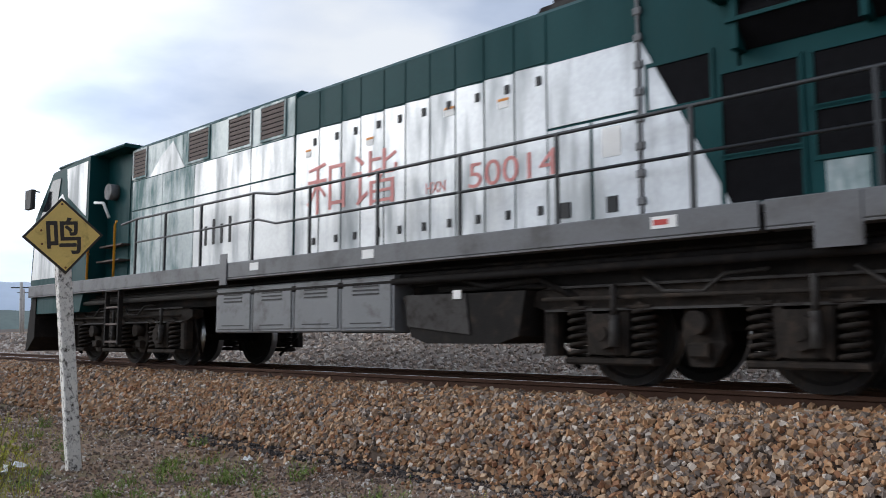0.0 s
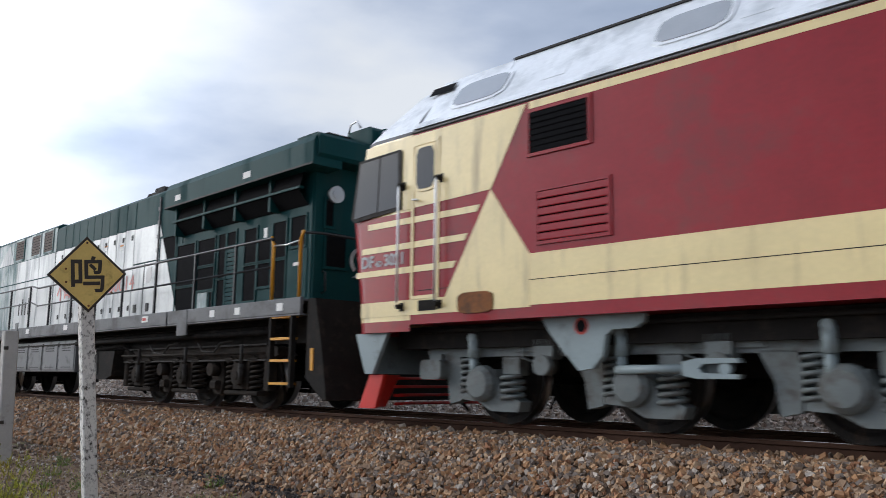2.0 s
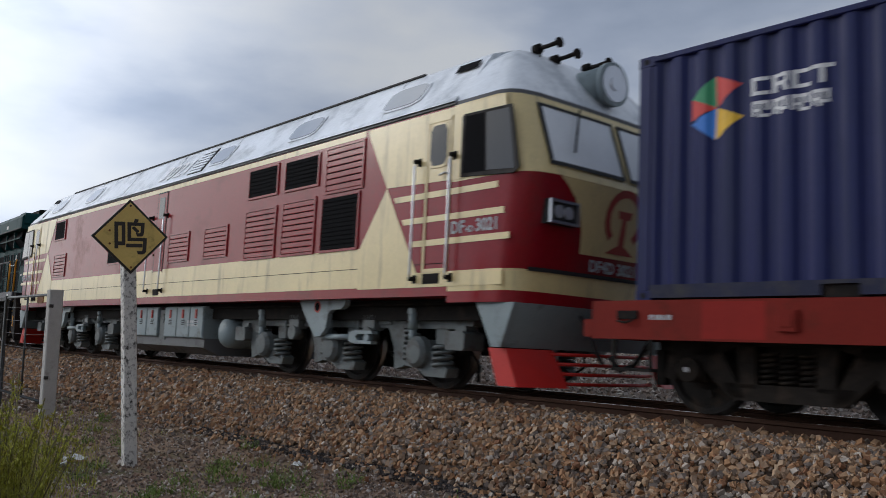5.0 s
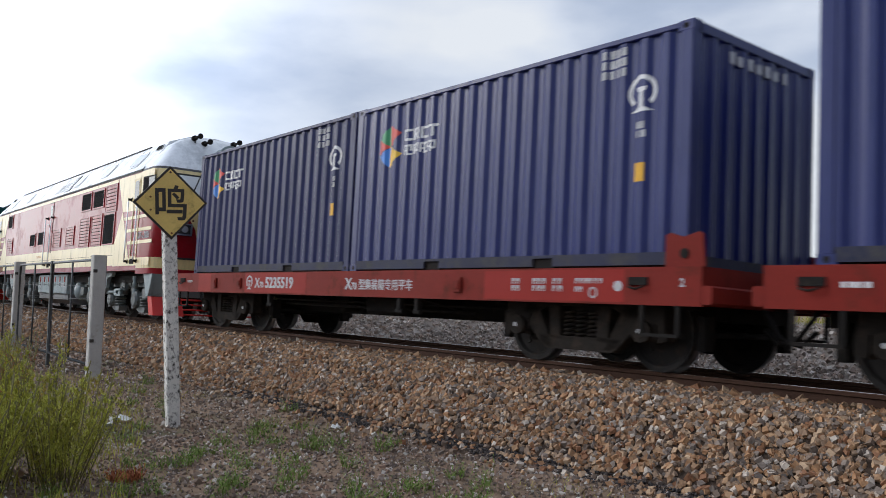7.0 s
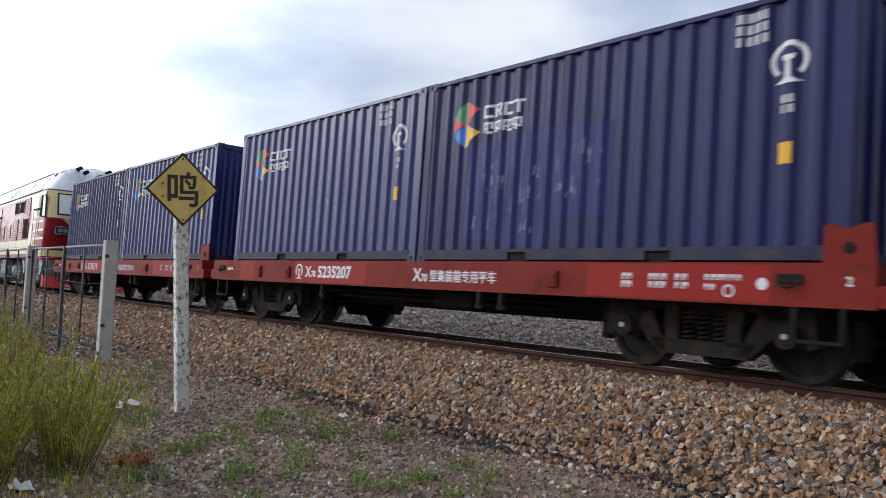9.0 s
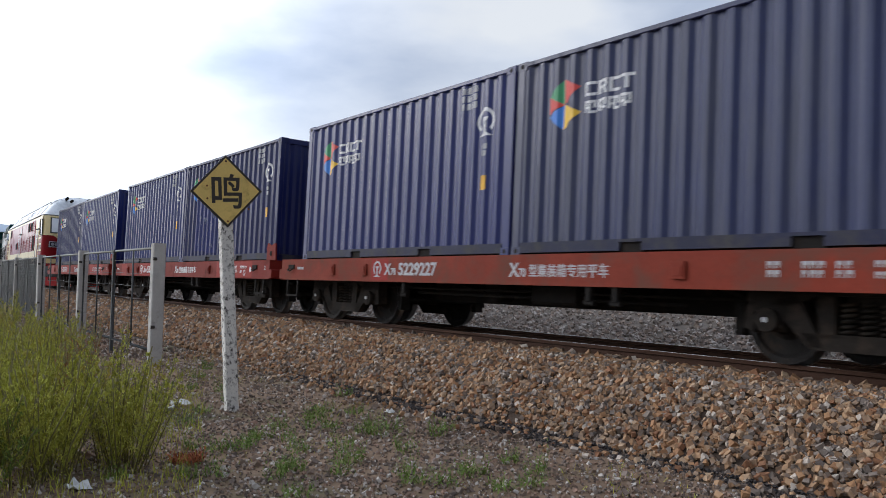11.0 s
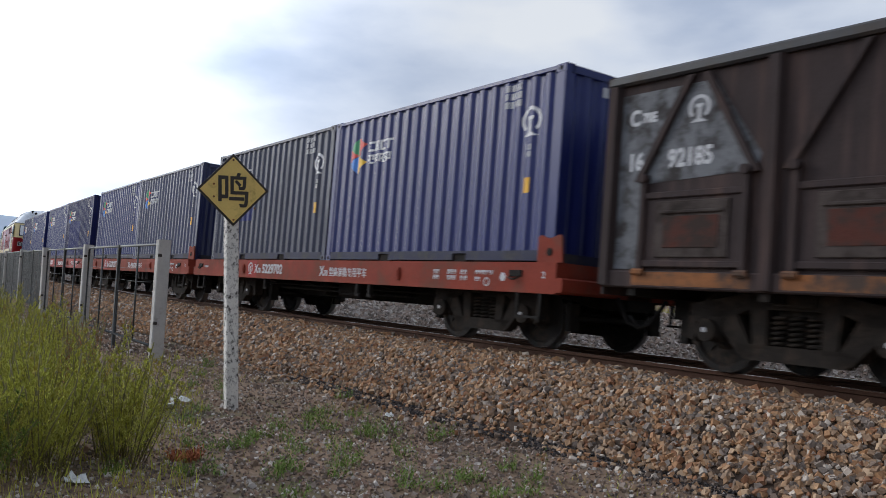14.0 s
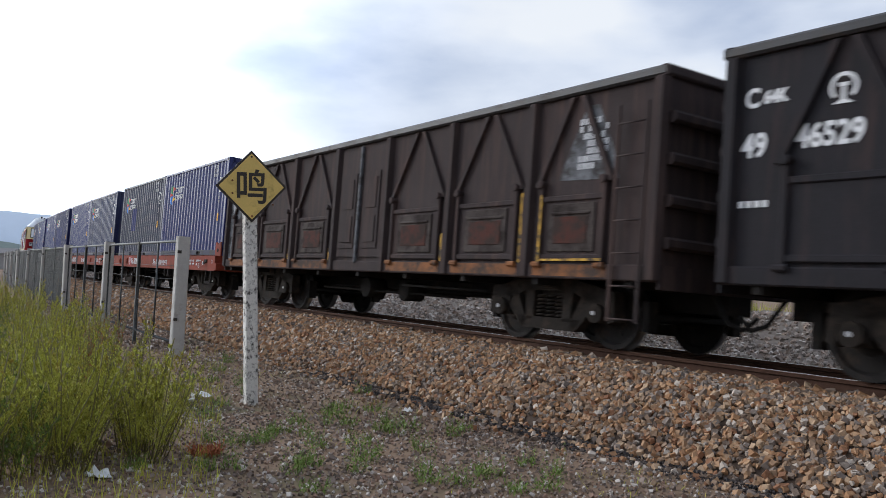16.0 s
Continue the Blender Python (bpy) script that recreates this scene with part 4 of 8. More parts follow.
    for k, (xa, xb, za, zb) in enumerate(patches):
        mark("repainted_patch", [rect(x + xa, x + xb, za, zb)], "touch_up", 0.0015, "patch of brighter blue paint")
        if xb - xa > 0.68:
            rng = random.Random(seed * 5 + k)
            bits = []
            for _ in range(16):
                bx, bz = x + rng.uniform(xa + 0.05, xb - 0.1), rng.uniform(za + 0.1, zb - 0.3)
                bw, bh = rng.uniform(0.012, 0.05), rng.uniform(0.06, 0.24)
                bits.append([(bx, bz), (bx + bw * 0.6, bz + 0.02), (bx + bw, bz + bh), (bx + bw * 0.3, bz + bh * 0.8)])
            tagged(part("scuff_mark", drape(bits, left, width, y, 0.0035), M["scuff"], t, "pale scuffs through the paint"), kind="stuff")
    for k, (ya, wd) in enumerate(((-0.55, 0.10), (-0.40, 0.10), (-0.20, 0.11), (-0.03, 0.11), (0.14, 0.11), (0.31, 0.11), (0.52, 0.08))):
        part("end_number", Form().box(L - 0.014, L - 0.008, ya, ya + wd, 3.27, 3.40 - 0.02 * (k % 2)), M["worn_mark"], t)
    return t


FLATS = [("5235519", "red container flat wagon carrying two containers", True), ("5235207", "red container flat wagon with crisp white lettering", False),
         ("5229227", "rust-streaked red container flat wagon on the rails", True), ("5229702", "patched red container flat wagon with faded lettering", True)]
BOXES = [("blue_c", "clean dark blue corrugated shipping container", ()), ("blue_a", "plain blue corrugated shipping container near the locomotive", ()),
         ("blue_a", "blue corrugated shipping container with white markings", ()),
         ("blue_c", "navy corrugated shipping container with painted-over patches", ((0.95, 1.74, 1.35, 2.62), (1.76, 2.48, 1.28, 2.68), (2.5, 3.4, 1.6, 2.66))),
         ("blue_a", "blue corrugated shipping container on a flat wagon", ()), ("blue_b", "dull weathered blue corrugated shipping container", ()),
         ("blue_d", "greyish navy shipping container with one repainted square", ((1.62, 2.28, 1.95, 2.74),)), ("blue_a", "bright blue corrugated shipping container beside the gondola", ())]
for i, (number, label, worn) in enumerate(FLATS):
    u = -13.43 + 13.43 * i
    VEHICLES.append((flat_wagon(number, label, worn, "flat_red" if i < 2 else "flat_red_worn"), u + 6.08))
    for j in range(2):
        paint, text, patches = BOXES[2 * i + j]
        VEHICLES.append((container(paint, 20 + 2 * i + j, text, patches), u + 3.029 + j * 6.1))


# ---- gondolas ----
def gondola(length, posts, door_bay, paint, label, texts, near_stencils, rusty, wash=True, plain=0.22):
    """An open coal wagon: posts at x from the middle, bays with braces and small lower doors between them."""
    t = thing("gondola_wagon", label, "gondola wagon", "open coal wagons of the train")
    m = M[paint]
    H, W = length / 2, 1.42
    edges = [-H, *posts, H]
    for s in (-1, 1):
        part("side_wall", Form().box(-H, H, s * W, s * (W - 0.012), 0.9, 3.03), m, t)
        part("top_rail", Form().box(-H - 0.02, H + 0.02, s * (W + 0.07), s * (W - 0.09), 3.0, 3.12, 0.025), M["coal_rail"], t)
        part("bottom_sill", Form().box(-H, H, s * (W + 0.05), s * (W - 0.08), 0.80, 0.98, 0.015), m, t)
        for k in (-H + 0.05, *posts, H - 0.05):
            part("side_post", Form().prism([(k - 0.09, s * W), (k + 0.09, s * W), (k + 0.055, s * (W + 0.085)), (k - 0.055, s * (W + 0.085))], 0.82, 3.0, "z"), m, t)
        for i, (a, b) in enumerate(zip(edges, edges[1:])):
            lo, hi = a + (plain if i == 0 else 0.22), b - 0.22
            c = (lo + hi) / 2
            if i == len(edges) - 2 and len(edges) > 5:
                hi -= 0.55
                c = (lo + hi) / 2
            if i == door_bay:
                for q0, q1 in ((lo - 0.08, c - 0.04), (c + 0.04, hi + 0.08)):
                    d = Form().box(q0, q1, s * W, s * (W + 0.03), 1.05, 2.92, 0.01).box(q0 + 0.1, q1 - 0.1, s * (W + 0.03), s * (W + 0.05), 1.2, 2.5, 0.02)
                    d.box(q0 + 0.18, q1 - 0.18, s * (W + 0.05), s * (W + 0.065), 1.3, 1.75, 0.01).box(q0 + 0.18, q1 - 0.18, s * (W + 0.05), s * (W + 0.065), 1.88, 2.4, 0.01)
                    part("side_door", d, m, t)
                part("door_bar", Form().box(c - 0.035, c + 0.035, s * (W + 0.03), s * (W + 0.08), 0.95, 2.95, 0.01), M["wash"], t, "pale upright locking bar")
                continue
            for q, e in ((lo - 0.06, -1), (hi + 0.06, 1)):
                part("brace", Form().prism([(c + e * 0.05, 2.98), (c + e * 0.13, 2.98), (q + e * 0.04, 1.93), (q - e * 0.04, 1.93)], s * W, s * (W + 0.055), "y"), m, t)
            door = part("lower_door", Form().box(lo + 0.06, hi - 0.06, s * W, s * (W + 0.025), 1.02, 1.80), m, t)
            for z in (1.02, 1.73):
                part("door_rib", Form().box(lo + 0.06, hi - 0.06, s * (W + 0.025), s * (W + 0.05), z, z + 0.07, 0.01), m, door)
            for q in (lo + 0.03, hi - 0.03):
                part("hinge_bar", Form().box(q - 0.035, q + 0.035, s * W, s * (W + 0.07), 0.98, 1.92, 0.012).disc(q, s * W, s * (W + 0.11), 1.95, 0.05, 10), m, door)
                part("latch", Form().box(q - 0.07, q + 0.07, s * (W + 0.05), s * (W + 0.10), 0.93, 1.0, 0.02), M["orange_rust"] if rusty else m, door)
            if s < 0 and rusty:
                rng = random.Random(i * 7 + 3)
                w_ = hi - lo
                xa, xb = lo + 0.2 * w_, hi - 0.2 * w_
                part("stamped_panel", Form().box(xa - 0.05, xb + 0.05, -W - 0.025, -W - 0.045, 1.12, 1.70, 0.012), M["door_plate"], door, "worn brown door plate")
                part("stamping", Form().box(xa + 0.06, xb - 0.06, -W - 0.045, -W - 0.053, 1.22, 1.54, 0.01), M["red_blotch"], door, "blotched red centre of the door")
                part("plate_lip", Form().box(xa + 0.02, xb - 0.02, -W - 0.045, -W - 0.066, 1.565, 1.60, 0.008), M["door_plate"], door)
                part("rust_strip", flat_mark([rect(lo - 0.06, hi + 0.06, 0.83, 0.97)], -W - 0.051, 0.002), M["orange_rust"], t)
                if i >= 1:
                    q, up = hi + 0.10, {4: 1.40, 5: 1.88}.get(i, 1.12)
                    if i < 6:
                        part("paint_smear", flat_mark([[(q - 0.018, 1.00), (q + 0.02, 0.98), (q + 0.026, 1.3), (q + 0.014, up - 0.1), (q + 0.022, up), (q - 0.016, up - 0.02), (q - 0.022, 1.2)]], -W - 0.058, 0.002), M["yellow_smear"], t)
                    if i == 6:
                        q = lo + 0.10
                        part("paint_smear", flat_mark([[(q - 0.02, 0.98), (q + 0.02, 1.0), (q + 0.022, 1.4), (q + 0.018, 1.80), (q - 0.014, 1.82), (q - 0.02, 1.3)], [(q + 0.03, 1.005), (hi + 0.02, 1.01), (hi + 0.04, 1.04), (q + 0.03, 1.03)]], -W - 0.112, 0.002), M["yellow_smear"], t)
    for s in (-1, 1):
        e = Form().box(s * H, s * (H - 0.012), -W, W, 0.85, 3.03)
        part("end_wall", e, m, t)
        part("end_rail", Form().box(s * (H + 0.06), s * (H - 0.06), -W - 0.06, W + 0.06, 3.0, 3.12, 0.02), m, t)
        for z in (1.15, 1.6, 2.05, 2.5):
            part("end_rib", Form().box(s * H, s * (H + 0.11), -W + 0.03, W - 0.03, z, z + 0.13, 0.03), m, t)
        part("end_sill", Form().box(s * H, s * (H + 0.03), -W, W, 0.72, 0.98), m, t)
        coupler(t, s * (H - 0.05), s)
        freight_bogie(t, s * (H - 2.08))
        # ladder at the corner
        if s > 0:
            for q in (-1,):
                xa = H - 0.60
                f = Form()
                for xx in (xa, xa + 0.42):
                    f.box(xx - 0.018, xx + 0.018, -W - 0.10, -W - 0.075, 0.35, 2.75)
                part("ladder_rail", f, m, t)
                for k in range(7):
                    z = 0.38 + k * 0.36
                    part("ladder_rung", Form().tube([(xa, -W - 0.09, z), (xa + 0.42, -W - 0.09, z)], 0.012, 6), m, t)
    part("floor", Form().box(-H, H, -W, W, 0.84, 0.9), m, t)
    part("centre_sill", Form().box(-H, H, -0.2, 0.2, 0.5, 0.84), M["dark_steel"], t)
    for k in np.linspace(-H + 0.4, H - 0.4, 9):
        part("cross_bearer", Form().box(k - 0.05, k + 0.05, -W, W, 0.72, 0.86), M["dark_steel"], t)
    part("brake_cylinder", Form().disc(-0.62, -0.9, -0.55, 0.55, 0.18, 16), M["dark_steel"], t)
    part("air_reservoir", Form().disc(0.62, -0.85, -0.5, 0.52, 0.16, 16), M["dark_steel"], t)
    part("brake_rod", Form().tube([(-2.5, -0.8, 0.5), (2.4, -0.8, 0.48)], 0.02).tube([(-3.0, -0.4, 0.55), (3.0, -0.4, 0.55)], 0.02).tube([(1.0, -1.1, 0.62), (3.3, -1.1, 0.6)], 0.018), M["dark_steel"], t)
    if wash:
        part("grey_wash", flat_mark([near_stencils], -W - 0.003, 0.002), M["wash"], t, "thin grey paint wash behind the lettering")
    for text, size, x, z, mat in texts:
        letters_on(t, text, size, M[mat], x, -W - 0.0065, z, bold=0.008, squeeze=0.85)
    return t


C1 = 46.75
ga = gondola(13.36, [u - C1 for u in (42.08, 43.96, 45.80, 47.64, 49.48, 51.29)], 3, "coal", "rust-stained dark coal gondola with orange bottom edge",
             [("C", 0.24, 40.32 - C1, 2.55, "worn_mark"), ("70E", 0.14, 40.50 - C1, 2.57, "worn_mark"), ("16", 0.26, 40.32 - C1, 2.06, "worn_mark"), ("92185", 0.26, 40.86 - C1, 2.06, "worn_mark")],
             [(-6.6, 1.0), (-6.25, 1.0), (-6.2, 1.9), (-4.85, 1.95), (-4.8, 2.1), (-5.35, 2.9), (-6.6, 2.9)], True, plain=0.5)
part("emblem", flat_mark(emblem_shapes(41.22 - C1, 2.64, 0.13), -1.4265), M["worn_mark"], ga)
part("grey_wash", flat_mark([[(51.78 - C1, 1.99), (52.80 - C1, 1.95), (52.74 - C1, 2.2), (52.42 - C1, 2.85), (52.22 - C1, 2.85)]], -1.423, 0.002), M["wash"], ga)
for q in bars(52.12 - C1, 52.62 - C1, 2.08, 2.70, 7, 7, 5):
    part("marking", flat_mark([q], -1.4265), M["worn_mark"], ga)
VEHICLES.append((ga, C1))
C2 = 60.6
gb = gondola(12.8, [u - C2 for u in (56.15, 58.0, 59.7, 61.4, 63.1, 65.0)], 3, "coal_b", "black-brown coal gondola with white stencilled numbers",
             [("C", 0.26, 54.38 - C2, 2.50, "white_mark"), ("64K", 0.17, 54.58 - C2, 2.52, "white_mark"), ("49", 0.32, 54.36 - C2, 2.02, "white_mark"), ("46529", 0.30, 54.93 - C2, 2.06, "white_mark")],
             [(0, 0), (0.01, 0), (0.01, 0.01)], False, wash=False, plain=0.64)
part("emblem", flat_mark(emblem_shapes(55.36 - C2, 2.56, 0.13), -1.4265), M["white_mark"], gb)
for q in bars(54.36 - C2, 54.7 - C2, 1.52, 1.6, 4, 1, 4):
    part("marking", flat_mark([q], -1.4265), M["white_mark"], gb)
VEHICLES.append((gb, C2))


# ---- running gear of the locomotives ----
def loco_bogie(parent, x, spread, r, material, heavy):
    """Three-axle bogie with a deep frame, tall springs round each axle box and brake gear that hides the wheels."""
    b = part("bogie", Form().box(-0.3, 0.3, -0.85, 0.85, 0.45, 0.8, 0.05).box(-spread - 0.5, spread + 0.5, -0.3, 0.3, 0.55, 0.85), M["dark_steel"], parent)
    b.location = (x, 0, 0)
    axles = (-spread, 0, spread)
    e = spread + 0.75
    for s in (-1, 1):
        y0, y1 = s * 1.00, s * 1.20
        f = Form().prism([(-e - 0.25, 0.84), (-e - 0.25, 0.95), (-e, 1.0), (e, 1.0), (e + 0.25, 0.95), (e + 0.25, 0.84), (e, 0.76), (-e, 0.76)], y0, y1, "y")
        for a in axles:
            for k in (-1, 1):
                f.prism([(a + k * 0.16, 0.80), (a + k * 0.25, 0.80), (a + k * 0.23, 0.30), (a + k * 0.16, 0.34)], y0, y1 + s * 0.03, "y")
        part("side_frame", f, material, b)
        part("frame_flange", Form().box(-e, e, y1, y1 + s * 0.05, 0.985, 1.01).box(-e, e, y1, y1 + s * 0.05, 0.75, 0.775), M["gear_dust"], b, "scuffed pale frame edges")
        for a in axles:
            g = Form().box(a - 0.16, a + 0.16, s * 1.04, s * 1.27, 0.32, 0.72, 0.04).box(a - 0.5, a + 0.5, s * 1.04, s * 1.24, 0.22, 0.29, 0.02)
            g.disc(a, s * 1.26, s * 1.33, r, 0.15, 18).disc(a, s * 1.33, s * 1.35, r, 0.07, 12)
            box = part("axle_box", g, material, b)
            for k in (-0.37, 0.37):
                part("coil_spring", Form().coil(a + k, s * 1.15, 0.28, 0.76, 0.105, 0.024, 6), material, box)
                part("spring_seat", Form().disc(a + k, s * 1.0, s * 1.25, 0.79, 0.05, 10).box(a + k - 0.13, a + k + 0.13, s * 1.04, s * 1.26, 0.755, 0.80, 0.015), material, box)
            part("damper", Form().tube([(a + 0.14, s * 1.32, 0.40), (a + 0.14, s * 1.32, 0.70)], 0.045, 10).tube([(a + 0.14, s * 1.32, 0.70), (a + 0.14, s * 1.32, 1.0)], 0.03, 8), M["gear_dust"], box, "pale upright damper")
        for a in (-spread / 2, spread / 2):
            part("brake_hanger", Form().prism([(a - 0.16, 0.80), (a + 0.16, 0.80), (a + 0.22, 0.42), (a + 0.1, 0.22), (a - 0.12, 0.22), (a - 0.2, 0.5)], s * 0.98, s * 1.12, "y").disc(a, s * 1.12, s * 1.28, 0.62, 0.11, 14).box(a - 0.08, a + 0.1, s * 1.12, s * 1.22, 0.3, 0.44, 0.02), material, b)
            part("pipe", Form().tube([(a - 0.5, s * 1.26, 1.06), (a - 0.3, s * 1.27, 0.92), (a + 0.1, s * 1.27, 0.90), (a + 0.3, s * 1.26, 1.05), (a + 0.7, s * 1.26, 1.07)], 0.018, 6), M["gear_dust"], b)
        part("traction_link", Form().tube([(-e, s * 1.28, 0.88), (e, s * 1.28, 0.86)], 0.022, 6), material, b)
        for k in (-1, 1):
            part("sand_pipe", Form().tube([(k * (e + 0.1), s * 1.1, 0.95), (k * (e + 0.12), s * 1.0, 0.5), (k * (e - 0.12), s * 0.8, 0.16)], 0.03, 6), M["dark_steel"], b)
            part("end_bracket", Form().box(*sorted((k * (e + 0.05), k * (e - 0.12))), *sorted((s * 1.05, s * 1.22)), 0.3, 0.78, 0.03), material, b)
    for a in axles:
        wheelset(b, a, r)
    return b


def red_bogie(parent, x):
    """Three-axle bogie: a high frame beam, arms to each axle box, one tall and one low spring at each side of it."""
    b = part("bogie", Form().box(-0.3, 0.3, -0.85, 0.85, 0.45, 0.8, 0.05).box(-2.5, 2.5, -0.3, 0.3, 0.55, 0.85), M["dark_steel"], parent)
    b.location = (x, 0, 0)
    m = M["gear_grey"]
    for s in (-1, 1):
        y0, y1 = s * 1.02, s * 1.20
        f = Form().prism([(-2.9, 0.80), (-2.9, 0.92), (-2.5, 0.97), (2.5, 0.97), (2.9, 0.92), (2.9, 0.80), (2.6, 0.76), (-2.6, 0.76)], y0, y1, "y")
        for a in (-1.96, 0, 1.96):
            f.prism([(a - 0.74, 0.78), (a - 0.40, 0.78), (a - 0.36, 0.62), (a - 0.38, 0.26), (a - 0.56, 0.22), (a - 0.60, 0.5)], y0, y1, "y")
            f.box(a + 0.24, a + 0.48, y0, y1 - s * 0.02, 0.55, 0.78, 0.02)
        f.box(-1.5, -0.9, y1, y1 + s * 0.03, 0.80, 0.93, 0.01).box(0.7, 1.3, y1, y1 + s * 0.03, 0.80, 0.93, 0.01)
        part("side_frame", f, m, b)
        for a in (-1.96, 0, 1.96):
            g = Form().prism([(a - 0.2, 0.62), (a + 0.16, 0.62), (a + 0.26, 0.40), (a + 0.54, 0.27), (a + 0.50, 0.16), (a + 0.12, 0.16), (a - 0.08, 0.26), (a - 0.34, 0.28), (a - 0.34, 0.34), (a - 0.22, 0.38)], s * 1.04, s * 1.24, "y")
            g.turned([(0.21, s * 1.22), (0.20, s * 1.31), (0.15, s * 1.36), (0.0, s * 1.37)], a, 0.46, 18)
            box = part("axle_box", g, m, b)
            part("coil_spring", Form().coil(a - 0.27, s * 1.16, 0.33, 0.74, 0.10, 0.022, 6), m, box)
            part("coil_spring", Form().coil(a + 0.37, s * 1.16, 0.26, 0.55, 0.125, 0.024, 4), m, box)
            part("damper", Form().tube([(a - 0.09, s * 1.30, 0.56), (a - 0.09, s * 1.30, 0.74)], 0.05, 10).tube([(a - 0.09, s * 1.30, 0.74), (a - 0.09, s * 1.30, 0.96)], 0.062, 10).disc(a - 0.09, s * 1.2, s * 1.36, 0.97, 0.05, 10), M["skirt_grey"], box)
            part("brake_shoe", Form().box(a - 0.60, a - 0.54, s * 0.68, s * 0.84, 0.3, 0.75, 0.02), M["dark_steel"], box)
        for a in (-1.06, 0.9):
            part("brake_cylinder", Form().disc(a, s * 1.18, s * 1.34, 0.66, 0.11, 14).box(a - 0.13, a + 0.13, s * 1.12, s * 1.30, 0.72, 0.96, 0.03).tube([(a + 0.1, s * 1.25, 0.9), (a + 0.25, s * 1.28, 1.02), (a + 0.55, s * 1.28, 1.03)], 0.014, 6), m, b)
            part("pipe", Form().tube([(a - 0.35, s * 1.24, 1.04), (a - 0.32, s * 1.25, 0.74), (a - 0.2, s * 1.22, 0.70)], 0.016, 6), m, b)
        rod = Form().tube([(-0.1, s * 1.38, 0.61), (0.66, s * 1.38, 0.62)], 0.042, 8)
        rod.prism([(0.62, 0.56), (0.76, 0.53), (1.14, 0.53), (1.16, 0.57), (0.82, 0.58), (0.78, 0.62), (0.82, 0.66), (1.16, 0.67), (1.14, 0.71), (0.76, 0.71), (0.62, 0.68)], s * 1.33, s * 1.43, "y").disc(1.02, s * 1.34, s * 1.42, 0.62, 0.055, 12)
        part("traction_link", rod, M["skirt_grey"], b, "pale traction rod with a forked end")
        for k in (-2.72, 2.72):
            part("sand_box", Form().box(k - 0.17, k + 0.17, s * 1.0, s * 1.34, 0.50, 0.73, 0.03).box(k - 0.1, k + 0.1, s * 1.05, s * 1.25, 0.73, 0.8), m, b)
            part("sand_pipe", Form().tube([(k, s * 1.1, 0.55), (k + 0.08, s * 1.0, 0.35), (k - 0.12 * k / abs(k), s * 0.8, 0.13)], 0.022, 6), M["dark_steel"], b)
    for a in (-1.96, 0, 1.96):
        wheelset(b, a, 0.525)
    return b


def louvre(parent, x0, x1, z0, z1, y, s, frame_mat, slat_mat, back_mat, step=0.075, name="louvre"):
    """A framed grille of sloping slats set on a wall that faces along s."""
    w = 0.035
    fr = Form().box(x0 - w, x1 + w, y, y + s * 0.022, z0 - w, z0).box(x0 - w, x1 + w, y, y + s * 0.022, z1, z1 + w).box(x0 - w, x0, y, y + s * 0.022, z0, z1).box(x1, x1 + w, y, y + s * 0.022, z0, z1)
    ob = part(name, fr, frame_mat, parent)
    # black sheet stands for the unlit space behind the slats
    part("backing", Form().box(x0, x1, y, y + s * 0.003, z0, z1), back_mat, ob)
    n = max(2, round((z1 - z0) / step))
    d = (z1 - z0) / n
    me = Form().prism([(y + s * 0.004, -0.05 * d), (y + s * 0.015, -0.10 * d), (y + s * 0.017, 0.0 * d), (y + s * 0.017, 0.70 * d), (y + s * 0.006, 0.78 * d)], x0 + 0.002, x1 - 0.002, "x").mesh("slat", slat_mat)
    for i in range(n):
        sl = part("slat", me, None, ob)
        sl.location = (0, 0, z0 + (i + 0.2) * d)
    return ob


def both(fn):
    for s in (-1, 1):
        fn(s)


# ---- red and cream locomotive ----
OUTLINE = [(8.5, 1.65), (9.40, 1.65), (9.58, 1.60), (9.69, 1.48), (9.745, 1.28), (9.765, 0.8), (9.775, 0.4), (9.775, 0.0)]


def plan_at(z):
    """The nose's outline at a height, from the side wall round to the other side (x, y)."""
    zs = [0.5, 1.05, 1.42, 2.48, 2.6, 3.42, 3.5, 4.2, 4.42]
    dx = np.interp(z, zs, [-0.45, -0.16, -0.13, 0.06, 0.03, -0.24, -0.24, -0.78, -1.3])
    wide = np.interp(z, zs, [1, 1, 1, 1, 1, 1.0, 0.985, 0.64, 0.3])
    half = [(8.5 if i == 0 else max(8.5 + 0.01 * i, x + dx * min(1, (x - 8.5) / 1.2)), y * wide) for i, (x, y) in enumerate(OUTLINE)]
    return half + [(x, -y) for x, y in half[-2::-1]]


def nose_band(z0, z1, steps=1):
    f = Form()
    zs = [z0 + (z1 - z0) * i / steps for i in range(steps + 1)]
    rows = [[(x, y, z) for x, y in plan_at(z)] for z in zs]
    n = len(rows[0])
    f.add([q for r in rows for q in r], [(i * n + k, i * n + k + 1, (i + 1) * n + k + 1, (i + 1) * n + k) for i in range(steps) for k in range(n - 1)], True)
    return f


